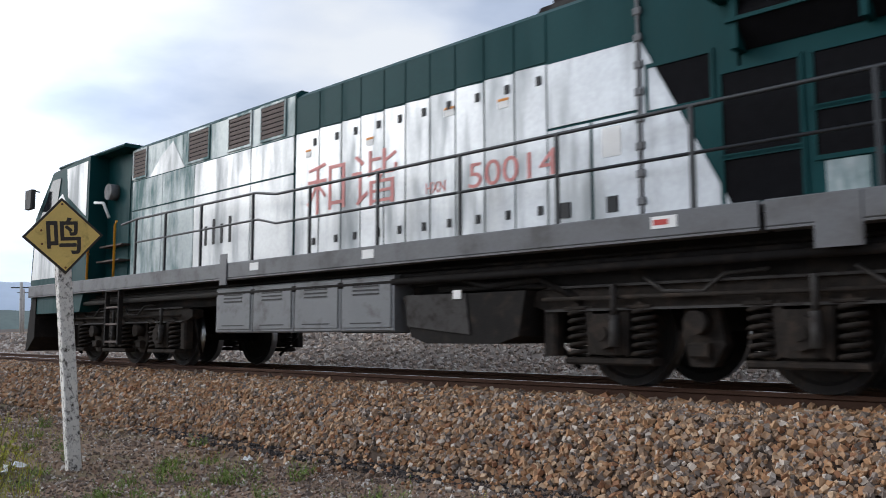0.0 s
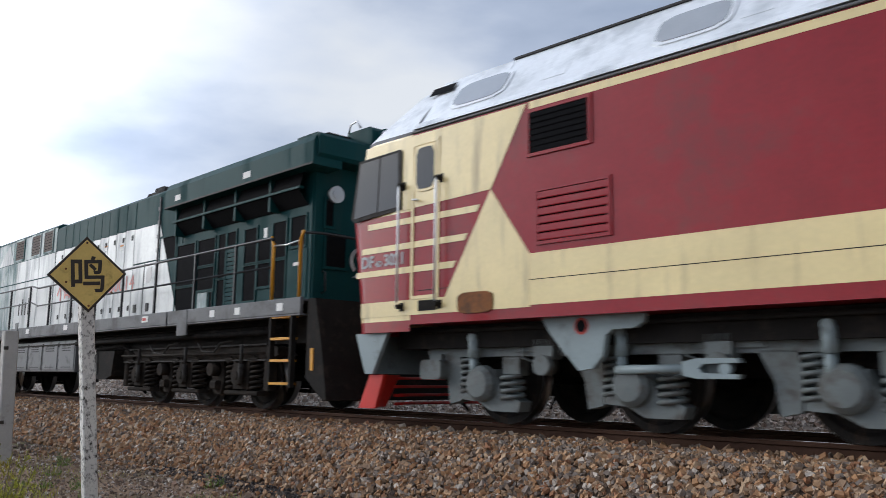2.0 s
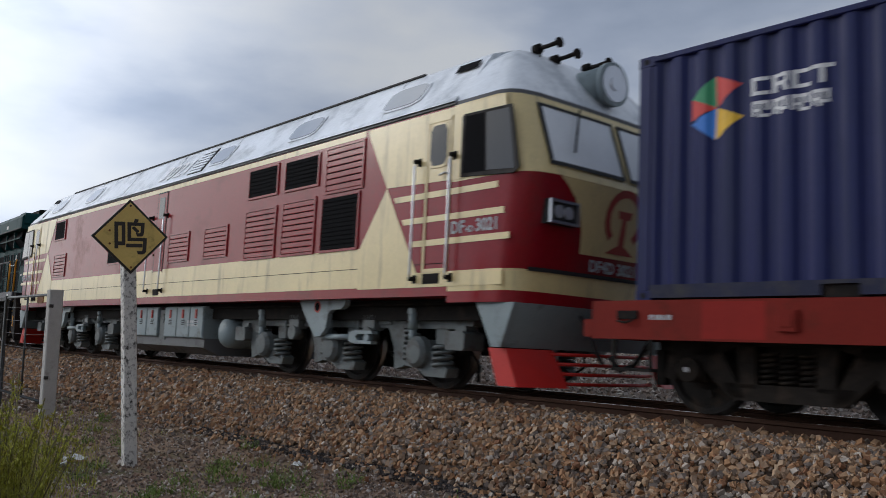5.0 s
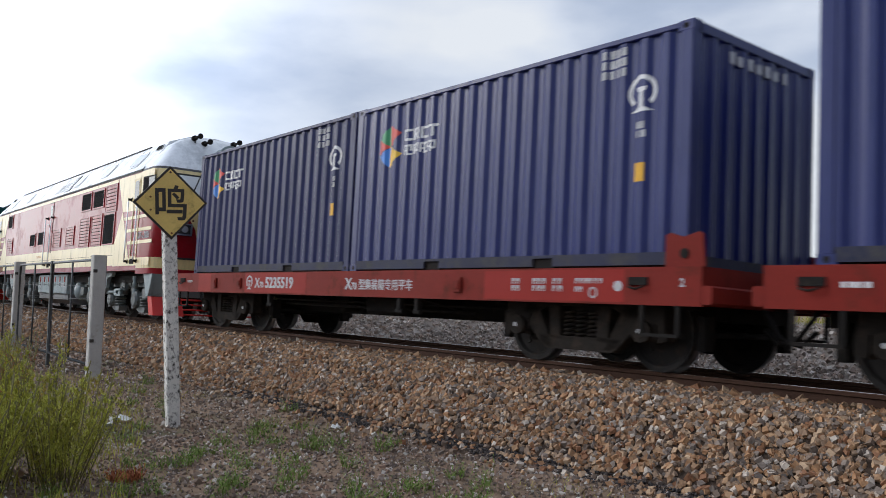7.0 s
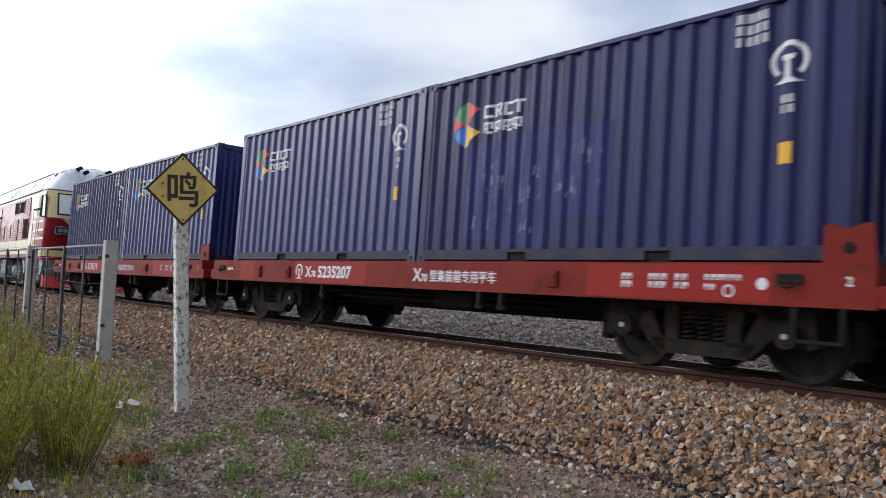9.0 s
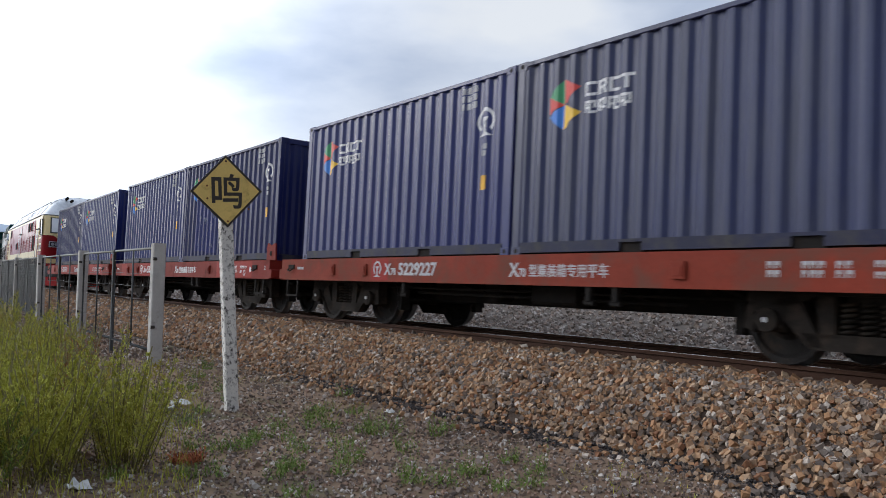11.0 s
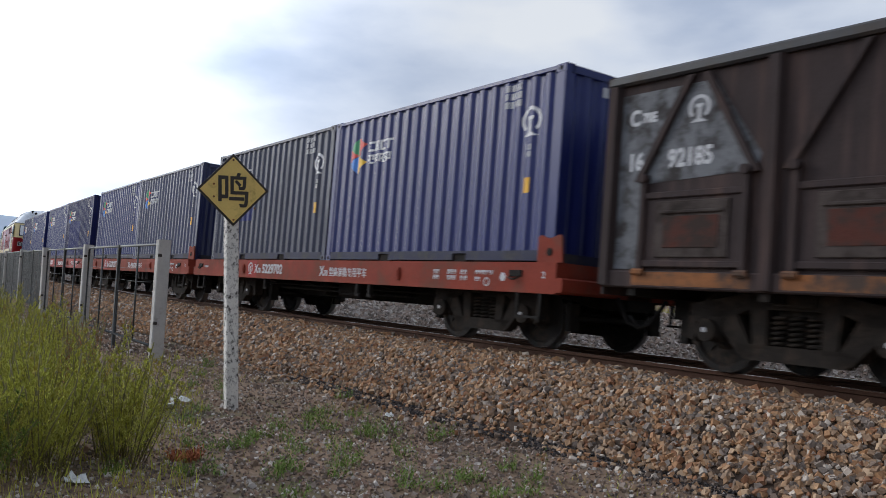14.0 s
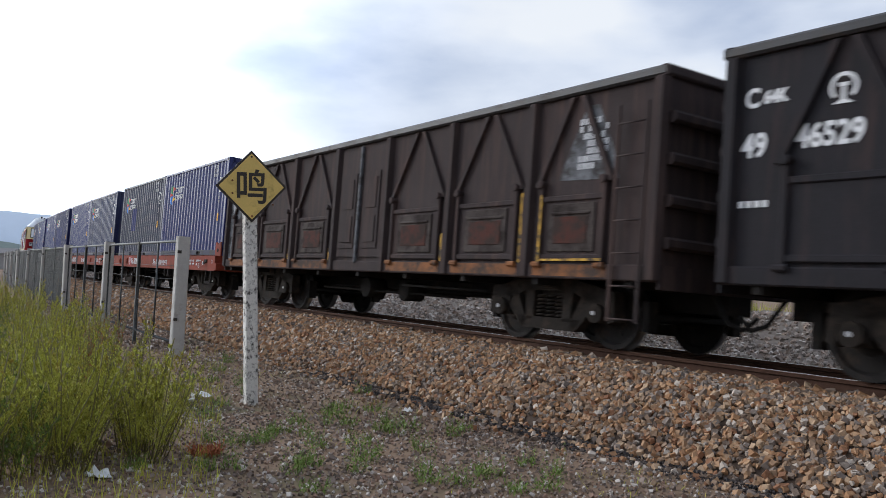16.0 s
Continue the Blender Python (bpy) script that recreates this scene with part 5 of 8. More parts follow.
def nose_patch(y0, y1, z0, z1, lift, n=8, m=4):
    """A curved sheet on the nose between two lateral places and two heights."""
    f = Form()

    def at(y, z):
        pl = plan_at(z)
        for (xa, ya), (xb, yb) in zip(pl, pl[1:]):
            if yb <= y <= ya:
                k = (ya - y) / max(ya - yb, 1e-6)
                t = Vector((xb - xa, yb - ya)).normalized()
                return (xa + (xb - xa) * k - t.y * lift, y + t.x * lift, z)
        return (pl[len(pl) // 2][0] + lift, y, z)

    vs = [at(y0 + (y1 - y0) * i / n, z0 + (z1 - z0) * j / m) for j in range(m + 1) for i in range(n + 1)]
    f.add(vs, [(j * (n + 1) + i, j * (n + 1) + i + 1, (j + 1) * (n + 1) + i + 1, (j + 1) * (n + 1) + i) for j in range(m) for i in range(n)], True)
    return f


def cab_end(t, e):
    """One cab of the locomotive, built at +x and turned round for the other end."""
    hold = []

    def add(name, form, mat, label="", parent=None):
        ob = part(name, form, mat, parent or t, label)
        if e < 0 and parent is None:
            ob.matrix_basis = Matrix.Translation((-0.23, 0, 0)) @ Matrix.Rotation(math.pi, 4, "Z")
        return ob

    add("nose_panel", nose_band(1.05, 1.18), M["crimson"])
    add("nose_panel", nose_band(1.18, 1.42), M["cream"], "cream band round the nose")
    add("nose_panel", nose_band(1.42, 2.48, 3), M["crimson"])
    add("nose_panel", nose_band(2.48, 3.42, 4), M["cream"], "cream cab front")
    add("gutter", nose_band(3.42, 3.47), M["sill_grey"])
    add("cab_roof", nose_band(3.47, 4.42, 6), M["roof_silver"], "silver sloping cab roof")
    # dark sheet painted as the shadow gap under the nose's bulge
    add("nose_ledge", nose_patch(-1.45, 1.45, 1.40, 1.445, 0.03, 16, 1), M["rubber"])
    # the cream field narrows in a curve from the windscreens down to the shadow strip
    field = ((2.475, 1.20), (2.40, 1.08), (2.28, 0.93), (2.10, 0.80), (1.90, 0.73), (1.66, 0.70))
    for (za, ha), (zb, hb) in zip(field, field[1:]):
        f = nose_patch(-hb, hb, zb, za, 0.006, 12, 1)
        f.v = [(x, y * (ha / hb if z > zb + 0.001 else 1.0), z) for x, y, z in f.v]
        add("nose_centre", f, M["cream"], "cream centre of the nose")
    me = lettering("DF4D 3021", 0.19, M["worn_mark"], bold=0.006, squeeze=1.0)
    me.transform(Matrix.Translation((plan_at(1.5)[len(OUTLINE) - 1][0] + 0.022, -0.52, 1.48)) @ Matrix.Rotation(radians(90), 4, "Z"))
    add("lettering", me, M["worn_mark"], "painted running number")
    for y0, y1 in ((-1.28, -0.09), (0.09, 1.28)):
        w = add("windscreen", nose_patch(y0, y1, 2.64, 3.30, 0.014), M["pale_glass"], "windscreen painted pale for the sky's reflection")
        fr = Form()
        for a, b, c, d in ((y0 - 0.05, y1 + 0.05, 2.59, 2.64), (y0 - 0.05, y1 + 0.05, 3.30, 3.34), (y0 - 0.05, y0, 2.64, 3.30), (y1, y1 + 0.05, 2.64, 3.30)):
            q = nose_patch(a, b, c, d, 0.02, 8, 2)
            fr.add(q.v, q.f)
        add("windscreen_frame", fr, M["rubber"])
        ym = (y0 + y1) / 2
        add("wiper", Form().tube([(9.62, ym, 3.36), (9.70, ym - 0.12, 3.1), (9.81, ym - 0.28, 2.78)], 0.014, 6), M["rubber"])
    for y in (-1.12, 1.12):
        add("headlamp", Form().box(9.60, 9.80, y - 0.24, y + 0.24, 1.93, 2.20, 0.03), M["rubber"])
        rim = Form()
        for ya, yb, za, zb in ((-0.24, 0.24, 1.93, 1.96), (-0.24, 0.24, 2.17, 2.20), (-0.24, -0.21, 1.96, 2.17), (0.21, 0.24, 1.96, 2.17)):
            rim.box(9.80, 9.83, y + ya, y + yb, za, zb)
        add("headlamp_rim", rim, M["chrome"], "bright rim of the headlamp")
        for k in (-0.08, 0.08):
            add("lamp_lens", Form().disc(y + k, 9.80, 9.815, 2.07, 0.075, 14, "x"), M["lamp"], "headlamp lens")
    f = Form()
    for q in emblem(0, 2.13, 0.36):
        n = len(q)
        f.add([(plan_at(pz)[len(OUTLINE) - 1][0] + 0.012, py, pz) for py, pz in q], [tuple(range(n))])
    add("emblem", f, M["emblem_red"], "red railway emblem on the nose")
    # big roof headlight and horns
    lamp = add("roof_headlight", Form().disc(0, 8.6, 9.52, 3.86, 0.25, 24, "x").disc(0, 9.52, 9.59, 3.86, 0.28, 24, "x"), M["skirt_grey"], "round roof headlight")
    add("lamp_lens", Form().disc(0, 9.59, 9.60, 3.86, 0.23, 24, "x").disc(0, 9.60, 9.615, 3.86, 0.09, 14, "x"), M["lamp"])
    for y, x, z in ((-0.62, 9.0, 4.32), (-0.42, 9.12, 4.20), (0.35, 9.0, 4.32)):
        h = Form().tube([(x - 0.14, y, z), (x + 0.05, y, z), (x + 0.2, y, z + 0.01)], 0.028, 8).disc(y, x + 0.2, x + 0.23, z, 0.065, 12, "x").disc(y, x - 0.2, x - 0.1, z, 0.065, 10, "x").tube([(x - 0.1, y, z), (x - 0.1, y, z - 0.3)], 0.018, 6)
        add("air_horn", h, M["dark_steel"])
    # grey skirt and red plough
    f = Form()
    lo, hi = [(x, y, 0.56) for x, y in plan_at(0.56)][2:-2], [(x, y, 1.05) for x, y in plan_at(1.05)][2:-2]
    n = len(lo)
    f.add(lo + hi, [(k, k + 1, n + k + 1, n + k) for k in range(n - 1)], True)
    for s in (-1, 1):
        f.prism([(8.95, 1.05), (9.55, 1.05), (9.36, 0.56), (9.22, 0.56)], s * 1.60, s * 1.54, "y")
    add("skirt", f, M["skirt_grey"], "blue-grey front skirt")
    for s in (-1, 1):
        f = Form()
        f.prism([(9.1, 0.55), (9.36, 0.55), (9.56, 0.14), (9.26, 0.14)], s * 1.52, s * 1.46, "y")
        f.add([(9.36, s * 1.52, 0.55), (9.56, s * 1.52, 0.14), (9.75, s * 0.9, 0.14), (9.5, s * 0.9, 0.55)], [(0, 1, 2, 3)])
        add("plough", f, M["signal_red"], "bright red rail guard")
    for k in range(4):
        z = 0.18 + k * 0.11
        add("plough_bar", Form().tube([(9.52, -0.95, z), (9.72, -0.5, z), (9.72, 0.5, z), (9.52, 0.95, z)], 0.022, 6), M["signal_red"])
    f = Form().box(9.5, 10.05, -0.09, 0.09, 0.78, 0.98, 0.03).box(10.0, 10.25, -0.17, 0.17, 0.74, 1.02, 0.05)
    add("coupler", f, M["dark_steel"])
    add("brake_hose", Form().tube([(9.6, -0.55, 0.95), (9.78, -0.57, 0.8), (9.86, -0.57, 0.55), (9.9, -0.5, 0.42)], 0.025, 6), M["rubber"])
    for s in (-1, 1):
        y = s * 1.653
        # cab side: cream upper part, crimson lower part with three cream lines
        add("cream_panel", flat_mark([[(6.73, 3.40), (7.23, 2.55), (9.5, 2.48), (9.36, 3.40)]], y + s * 0.003 if s > 0 else y, 0.003), M["cream"], "cream cab side")
        add("cream_panel", flat_mark([[(7.23, 2.55), (6.69, 1.79), (6.69, 1.24), (9.4, 1.24), (9.4, 1.42), (7.92, 1.42)]], y + s * 0.003 if s > 0 else y, 0.003), M["cream"], "cream arrow on the side")
        for k, (za, xe) in enumerate(((2.33, 9.29), (2.03, 9.4), (1.74, 9.5))):
            xs = 7.30 + (2.55 - za) * 0.61
            add("cream_line", flat_mark([[(xs, za), (xe, za), (xe, za + 0.075), (xs - 0.045, za + 0.075)]], y + s * 0.0045 if s > 0 else y - 0.0015, 0.003), M["cream"])
        # side window with a pale frame
        fr = add("window_frame", Form().prism([(8.67, 2.52), (9.55, 2.46), (9.62, 2.52), (9.48, 3.25), (8.70, 3.27), (8.67, 3.24)], y, y + s * 0.02, "y"), M["gear_dust"])
        add("window_pane", Form().prism([(8.71, 2.56), (9.09, 2.54), (9.05, 3.23), (8.73, 3.235)], y + s * 0.02, y + s * 0.024, "y"), M["black" if s < 0 < e else "glass"])
        add("window_pane", Form().prism([(9.115, 2.545), (9.56, 2.51), (9.45, 3.215), (9.075, 3.225)], y + s * 0.02, y + s * 0.024, "y"), M["glass"])
        door = add("cab_door", Form().box(8.02, 8.06, y, y + s * 0.012, 1.45, 3.28).box(8.45, 8.49, y, y + s * 0.012, 1.45, 3.28).box(8.02, 8.49, y, y + s * 0.012, 3.26, 3.31).box(8.02, 8.49, y, y + s * 0.012, 1.42, 1.46), M["cream"])
        ov = [(8.255 + 0.15 * max(-1, min(1, 1.25 * math.cos(a * math.pi / 10))), 2.97 + 0.25 * max(-1, min(1, 1.2 * math.sin(a * math.pi / 10)))) for a in range(20)]
        ov2 = [(8.255 + (px - 8.255) * 1.2, 2.97 + (pz - 2.97) * 1.12) for px, pz in ov]
        add("door_window_frame", Form().prism(ov2, y, y + s * 0.016, "y"), M["cream"])
        add("door_window", Form().prism(ov, y + s * 0.016, y + s * 0.02, "y"), M["glass"])
        add("door_handle", Form().tube([(8.42, y, 2.60), (8.42, y + s * 0.05, 2.60), (8.33, y + s * 0.05, 2.58)], 0.014, 6), M["chrome"])
        for x in (7.89, 8.55) if e > 0 else (8.00, 8.64):
            add("handrail", Form().tube([(x, y, 1.34), (x, y + s * 0.08, 1.34), (x, y + s * 0.085, 1.40), (x, y + s * 0.085, 2.74), (x, y + s * 0.08, 2.80), (x, y, 2.80)], 0.015, 8), M["chrome"], "bright steel handrail")
            for z in (1.34, 2.80):
                add("rail_bracket", Form().box(x - 0.022, x + 0.022, y, y + s * 0.09, z - 0.026, z + 0.026, 0.01).box(x - 0.034, x + 0.034, y, y + s * 0.012, z - 0.05, z + 0.05), M["dark_steel"])
        add("foot_step", Form().box(8.05, 8.35, y, y + s * 0.012, 1.28, 1.40).box(8.09, 8.31, y + s * 0.012, y + s * 0.016, 1.31, 1.37), M["dark_steel"])
    for s in (-1, 1):
        xa = 8.0 if e > 0 else 8.23
        add("roof_vent", Form().add([(xa, s * 1.24, 4.03), (xa + 0.42, s * 1.24, 4.03), (xa + 0.42, s * 1.16, 4.15), (xa, s * 1.16, 4.15)], [(0, 1, 2, 3)]), M["black"])


def roof_sheet(x0, x1, a0, a1, s, lift, oval=False):
    """A thin plate on the roof's slope; a runs from 0 at the gutter to 1 at the ridge."""
    n = 20

    def at(x, a):
        return (x, s * (1.60 - 0.52 * a + lift * 0.82), 3.48 + 0.74 * a + lift * 0.57)

    if not oval:
        pts = [(x0, a0), (x1, a0), (x1, a1), (x0, a1)]
    else:
        cx, ca, rx, ra = (x0 + x1) / 2, (a0 + a1) / 2, (x1 - x0) / 2, (a1 - a0) / 2
        pts = [(cx + rx * max(-1, min(1, 1.18 * math.cos(2 * math.pi * i / n))), ca + ra * max(-1, min(1, 1.18 * math.sin(2 * math.pi * i / n)))) for i in range(n)]
    top = [at(x, a) for x, a in pts]
    base = [(x, y - s * 0.012, z - 0.008) for x, y, z in top]
    k = len(pts)
    return Form().add(top + base, [tuple(range(k)), tuple(range(k, 2 * k))[::-1], *[(i, (i + 1) % k, k + (i + 1) % k, k + i) for i in range(k)]])


def red_locomotive():
    t = thing("red_locomotive", "crimson and cream diesel locomotive with a silver roof", "locomotive")
    part("body_shell", Form().box(-8.73, 8.5, -1.65, 1.65, 1.13, 3.42), M["crimson"], t)
    part("underframe", Form().box(-9.3, 9.3, -1.3, 1.3, 0.86, 1.12), M["dark_steel"], t)
    prof = [(-1.60, 3.48), (-1.08, 4.22), (-0.6, 4.40), (0, 4.45), (0.6, 4.40), (1.08, 4.22), (1.60, 3.48)]
    part("roof", Form().prism(prof, -8.75, 8.52, "x"), M["roof_silver"], t, "dull silver roof with streaks")
    for s in (-1, 1):
        part("gutter", Form().box(-8.75, 8.52, s * 1.60, s * 1.67, 3.425, 3.455, 0.008), M["sill_grey"], t)
        part("roof_ridge", Form().box(-7.6, 7.2, s * 1.10, s * 1.05, 4.215, 4.25, 0.008), M["rubber"], t, "dark strip along the roof's edge")
        part("roof_edge", Form().prism([(s * 1.60, 3.475), (s * 1.665, 3.475), (s * 1.60, 3.56)], -8.73, 8.5, "x"), M["roof_silver"], t)
        y = s * 1.65
        for k in range(7):
            part("roof_seam", roof_sheet(-7.6 + k * 2.4, -7.57 + k * 2.4, 0.02, 0.98, s, 0.006), M["roof_silver"], t)

        def sheet(name, x0, x1, z0, z1, mat, thick=0.003, label=""):
            part(name, Form().box(x0, x1, y, y + s * thick, z0, z1), mat, t, label)

        sheet("cream_band", -6.92, 6.69, 1.26, 1.79, M["cream"], label="cream band along the side")
        sheet("cream_stripe", -6.92, 6.69, 3.33, 3.41, M["cream"])
        sheet("band_seam", -8.6, 8.4, 1.515, 1.523, M["dark_steel"], 0.0045)

        def hole(x0, x1, z0, z1):
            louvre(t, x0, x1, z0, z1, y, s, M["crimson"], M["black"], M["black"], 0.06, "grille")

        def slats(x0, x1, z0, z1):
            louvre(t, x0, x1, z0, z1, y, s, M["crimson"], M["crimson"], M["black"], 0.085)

        for a in ((-6.91, -6.16, 2.84, 3.28), (-2.91, -2.17, 2.04, 2.42), (-1.70, -0.96, 2.04, 2.44), (3.46, 4.36, 2.82, 3.26), (4.62, 5.54, 2.82, 3.25), (5.72, 6.60, 1.82, 2.56)):
            hole(*a)
        for a in ((-6.8, -5.95, 1.90, 2.42), (0.38, 1.22, 1.93, 2.42), (1.92, 2.76, 1.93, 2.42), (3.43, 4.37, 1.82, 2.58), (4.62, 5.50, 1.82, 2.60), (5.78, 6.66, 2.66, 3.28)):
            slats(*a)
        d = part("side_door", Form().box(-0.32, 0.10, y, y + s * 0.012, 1.76, 3.30, 0.01).box(-0.27, 0.05, y + s * 0.012, y + s * 0.018, 1.82, 2.7), M["crimson"], t)
        part("door_seal", Form().box(-0.345, -0.322, y, y + s * 0.008, 1.74, 3.32).box(0.102, 0.125, y, y + s * 0.008, 1.74, 3.32).box(-0.345, 0.125, y, y + s * 0.008, 3.302, 3.325), M["rubber"], d)
        part("door_window", Form().box(-0.24, 0.02, y + s * 0.012, y + s * 0.017, 2.80, 3.22, 0.03), M["glass"], d)
        part("door_handle", Form().tube([(-0.2, y + s * 0.02, 2.62), (-0.2, y + s * 0.06, 2.62), (-0.28, y + s * 0.06, 2.64)], 0.012, 6), M["chrome"], d)
        for x in (-0.53, 0.17):
            part("handrail", Form().tube([(x, y, 1.38), (x, y + s * 0.08, 1.38), (x, y + s * 0.085, 1.45), (x, y + s * 0.085, 2.78), (x, y + s * 0.08, 2.84), (x, y, 2.84)], 0.015, 8), M["chrome"], t)
            for z in (1.38, 2.84):
                part("rail_bracket", Form().box(x - 0.022, x + 0.022, y, y + s * 0.09, z - 0.026, z + 0.026, 0.01).box(x - 0.034, x + 0.034, y, y + s * 0.012, z - 0.05, z + 0.05), M["dark_steel"], t)
        part("foot_step", Form().box(-0.25, 0.03, y, y + s * 0.012, 1.29, 1.41).box(-0.2, -0.02, y + s * 0.012, y + s * 0.016, 1.32, 1.38), M["dark_steel"], t)
        for x0, x1 in ((-8.3, -7.5), (-5.55, -4.8), (1.35, 2.08), (4.2, 5.0), (6.72, 7.52)):
            part("roof_window_frame", roof_sheet(x0 - 0.05, x1 + 0.05, 0.24, 0.80, s, 0.014, True), M["roof_silver"], t)
            part("roof_window", roof_sheet(x0, x1, 0.29, 0.75, s, 0.02, True), M["oval_glass"], t, "oval roof window")
        part("roof_louvre", roof_sheet(0.62, 1.22, 0.14, 0.84, s, 0.012), M["dark_steel"], t)
        for k in range(7):
            part("roof_slat", roof_sheet(0.64, 1.20, 0.16 + k * 0.098, 0.225 + k * 0.098, s, 0.03), M["roof_silver"], t)
        for k in range(6):
            part("access_cover", roof_sheet(-6.9 + k * 0.45, -6.6 + k * 0.45, 0.3, 0.5, s, 0.004), M["roof_silver"], t) if k in (0, 5) else None
    cab_end(t, 1), cab_end(t, -1)
    # large white running number on the roof slope, smaller ones on the cab sides
    n = letters_on(t, "3021", 0.56, M["bright_white"], 0, 0, 0, shear=0.2, bold=0.012, squeeze=1.28)
    n.matrix_basis = pose(-0.95, -1.482, 3.66) @ Matrix.Rotation(radians(-35), 4, "X") @ Matrix.Translation((0, -0.006, 0))
    for x in (8.52, -9.64):
        letters_on(t, "DF", 0.20, M["worn_mark"], x, -1.657, 1.86, bold=0.006)
        letters_on(t, "4D", 0.10, M["worn_mark"], x + 0.27, -1.657, 1.86, bold=0.003)
        letters_on(t, "3021", 0.20, M["worn_mark"], x + 0.43, -1.657, 1.86, bold=0.006, squeeze=0.95)
    part("maker_plate", Form().prism([(-7.68 + 0.26 * max(-1, min(1, 1.2 * math.cos(a * 0.3142))), 1.33 + 0.115 * max(-1, min(1, 1.2 * math.sin(a * 0.3142)))) for a in range(20)], -1.653, -1.672, "y"), M["orange_rust"], t, "oval worn brass plate")
    for q in bars(-1.75, -1.12, 1.60, 1.69, 5, 2, 9):
        part("marking", flat_mark([q], -1.6545), M["faint_orange"], t, "faint orange lettering")
    for x in (-5.98, 5.60):
        red_bogie(t, x)
    for x in (-6.91, 4.97):
        part("bogie_bracket", Form().prism([(x, 1.13), (x + 1.21, 1.13), (x + 1.19, 1.05), (x + 1.1, 1.0), (x + 0.85, 0.99), (x + 0.78, 0.94), (x + 0.74, 0.74), (x + 0.62, 0.62), (x + 0.46, 0.60), (x + 0.28, 0.78), (x + 0.1, 0.98)], -1.48, -1.40, "y"), M["skirt_grey"], t)
        part("bracket_ring", Form().disc(x + 0.5, -1.486, -1.48, 1.035, 0.085, 16), M["emblem_red"], t, "red ring round the bracket hole")
        part("bracket_hole", Form().disc(x + 0.5, -1.49, -1.486, 1.035, 0.06, 16), M["black"], t)
    # battery boxes with doors, tank below, round air tanks
    for s in (-1, 1):
        for a, b in ((-2.0, -0.30), (0.02, 1.72)):
            box = part("battery_box", Form().box(a, b, s * 1.1, s * 1.46, 0.50, 1.08, 0.01), M["skirt_grey"], t)
            w = (b - a) / 3
            for k in range(3):
                d = part("box_door", Form().box(a + k * w + 0.015, a + (k + 1) * w - 0.015, s * 1.46, s * 1.482, 0.52, 1.06, 0.008), M["skirt_grey"], box)
                part("clasp", Form().box(a + (k + 0.5) * w - 0.03, a + (k + 0.5) * w + 0.03, s * 1.482, s * 1.50, 0.86, 1.02), M["emblem_red"], d)
                for j in range(3):
                    part("slot", Form().box(a + (k + 0.5) * w - 0.06, a + (k + 0.5) * w + 0.06, s * 1.482, s * 1.488, 0.74 + j * 0.035, 0.758 + j * 0.035), M["rubber"], d)
        part("tank_ladder", Form().box(-0.28, 0.0, s * 1.1, s * 1.44, 0.45, 1.02).disc(-0.14, s * 1.44, s * 1.46, 0.86, 0.09, 14), M["gear_grey"], t)
    for q in bars(1.08, 1.55, 0.70, 0.82, 5, 2, 3):
        part("marking", flat_mark([q], -1.4835), M["worn_mark"], t)
    part("fuel_tank", Form().prism([(-1.42, 0.5), (-1.42, 0.34), (-1.1, 0.2), (1.1, 0.2), (1.42, 0.34), (1.42, 0.5)], -1.98, 1.7, "x"), M["box_grey"], t)
    for x in (-2.33, 2.25):
        f = Form().turned([(0.0, -1.38), (0.12, -1.37), (0.22, -1.32), (0.27, -1.24), (0.28, -1.1), (0.28, 1.1), (0.22, 1.32), (0.0, 1.38)], x, 0.63, 24)
        f.smooth = [True] * len(f.smooth)
        part("air_tank", f, M["skirt_grey"], t, "round grey air tank")
    part("pipe", Form().tube([(-9.0, -1.35, 1.06), (9.0, -1.35, 1.06)], 0.025, 6).tube([(-9.0, -1.28, 0.98), (9.0, -1.28, 0.98)], 0.02, 6), M["dark_steel"], t)
    return t


VEHICLES.append((red_locomotive(), -24.2))


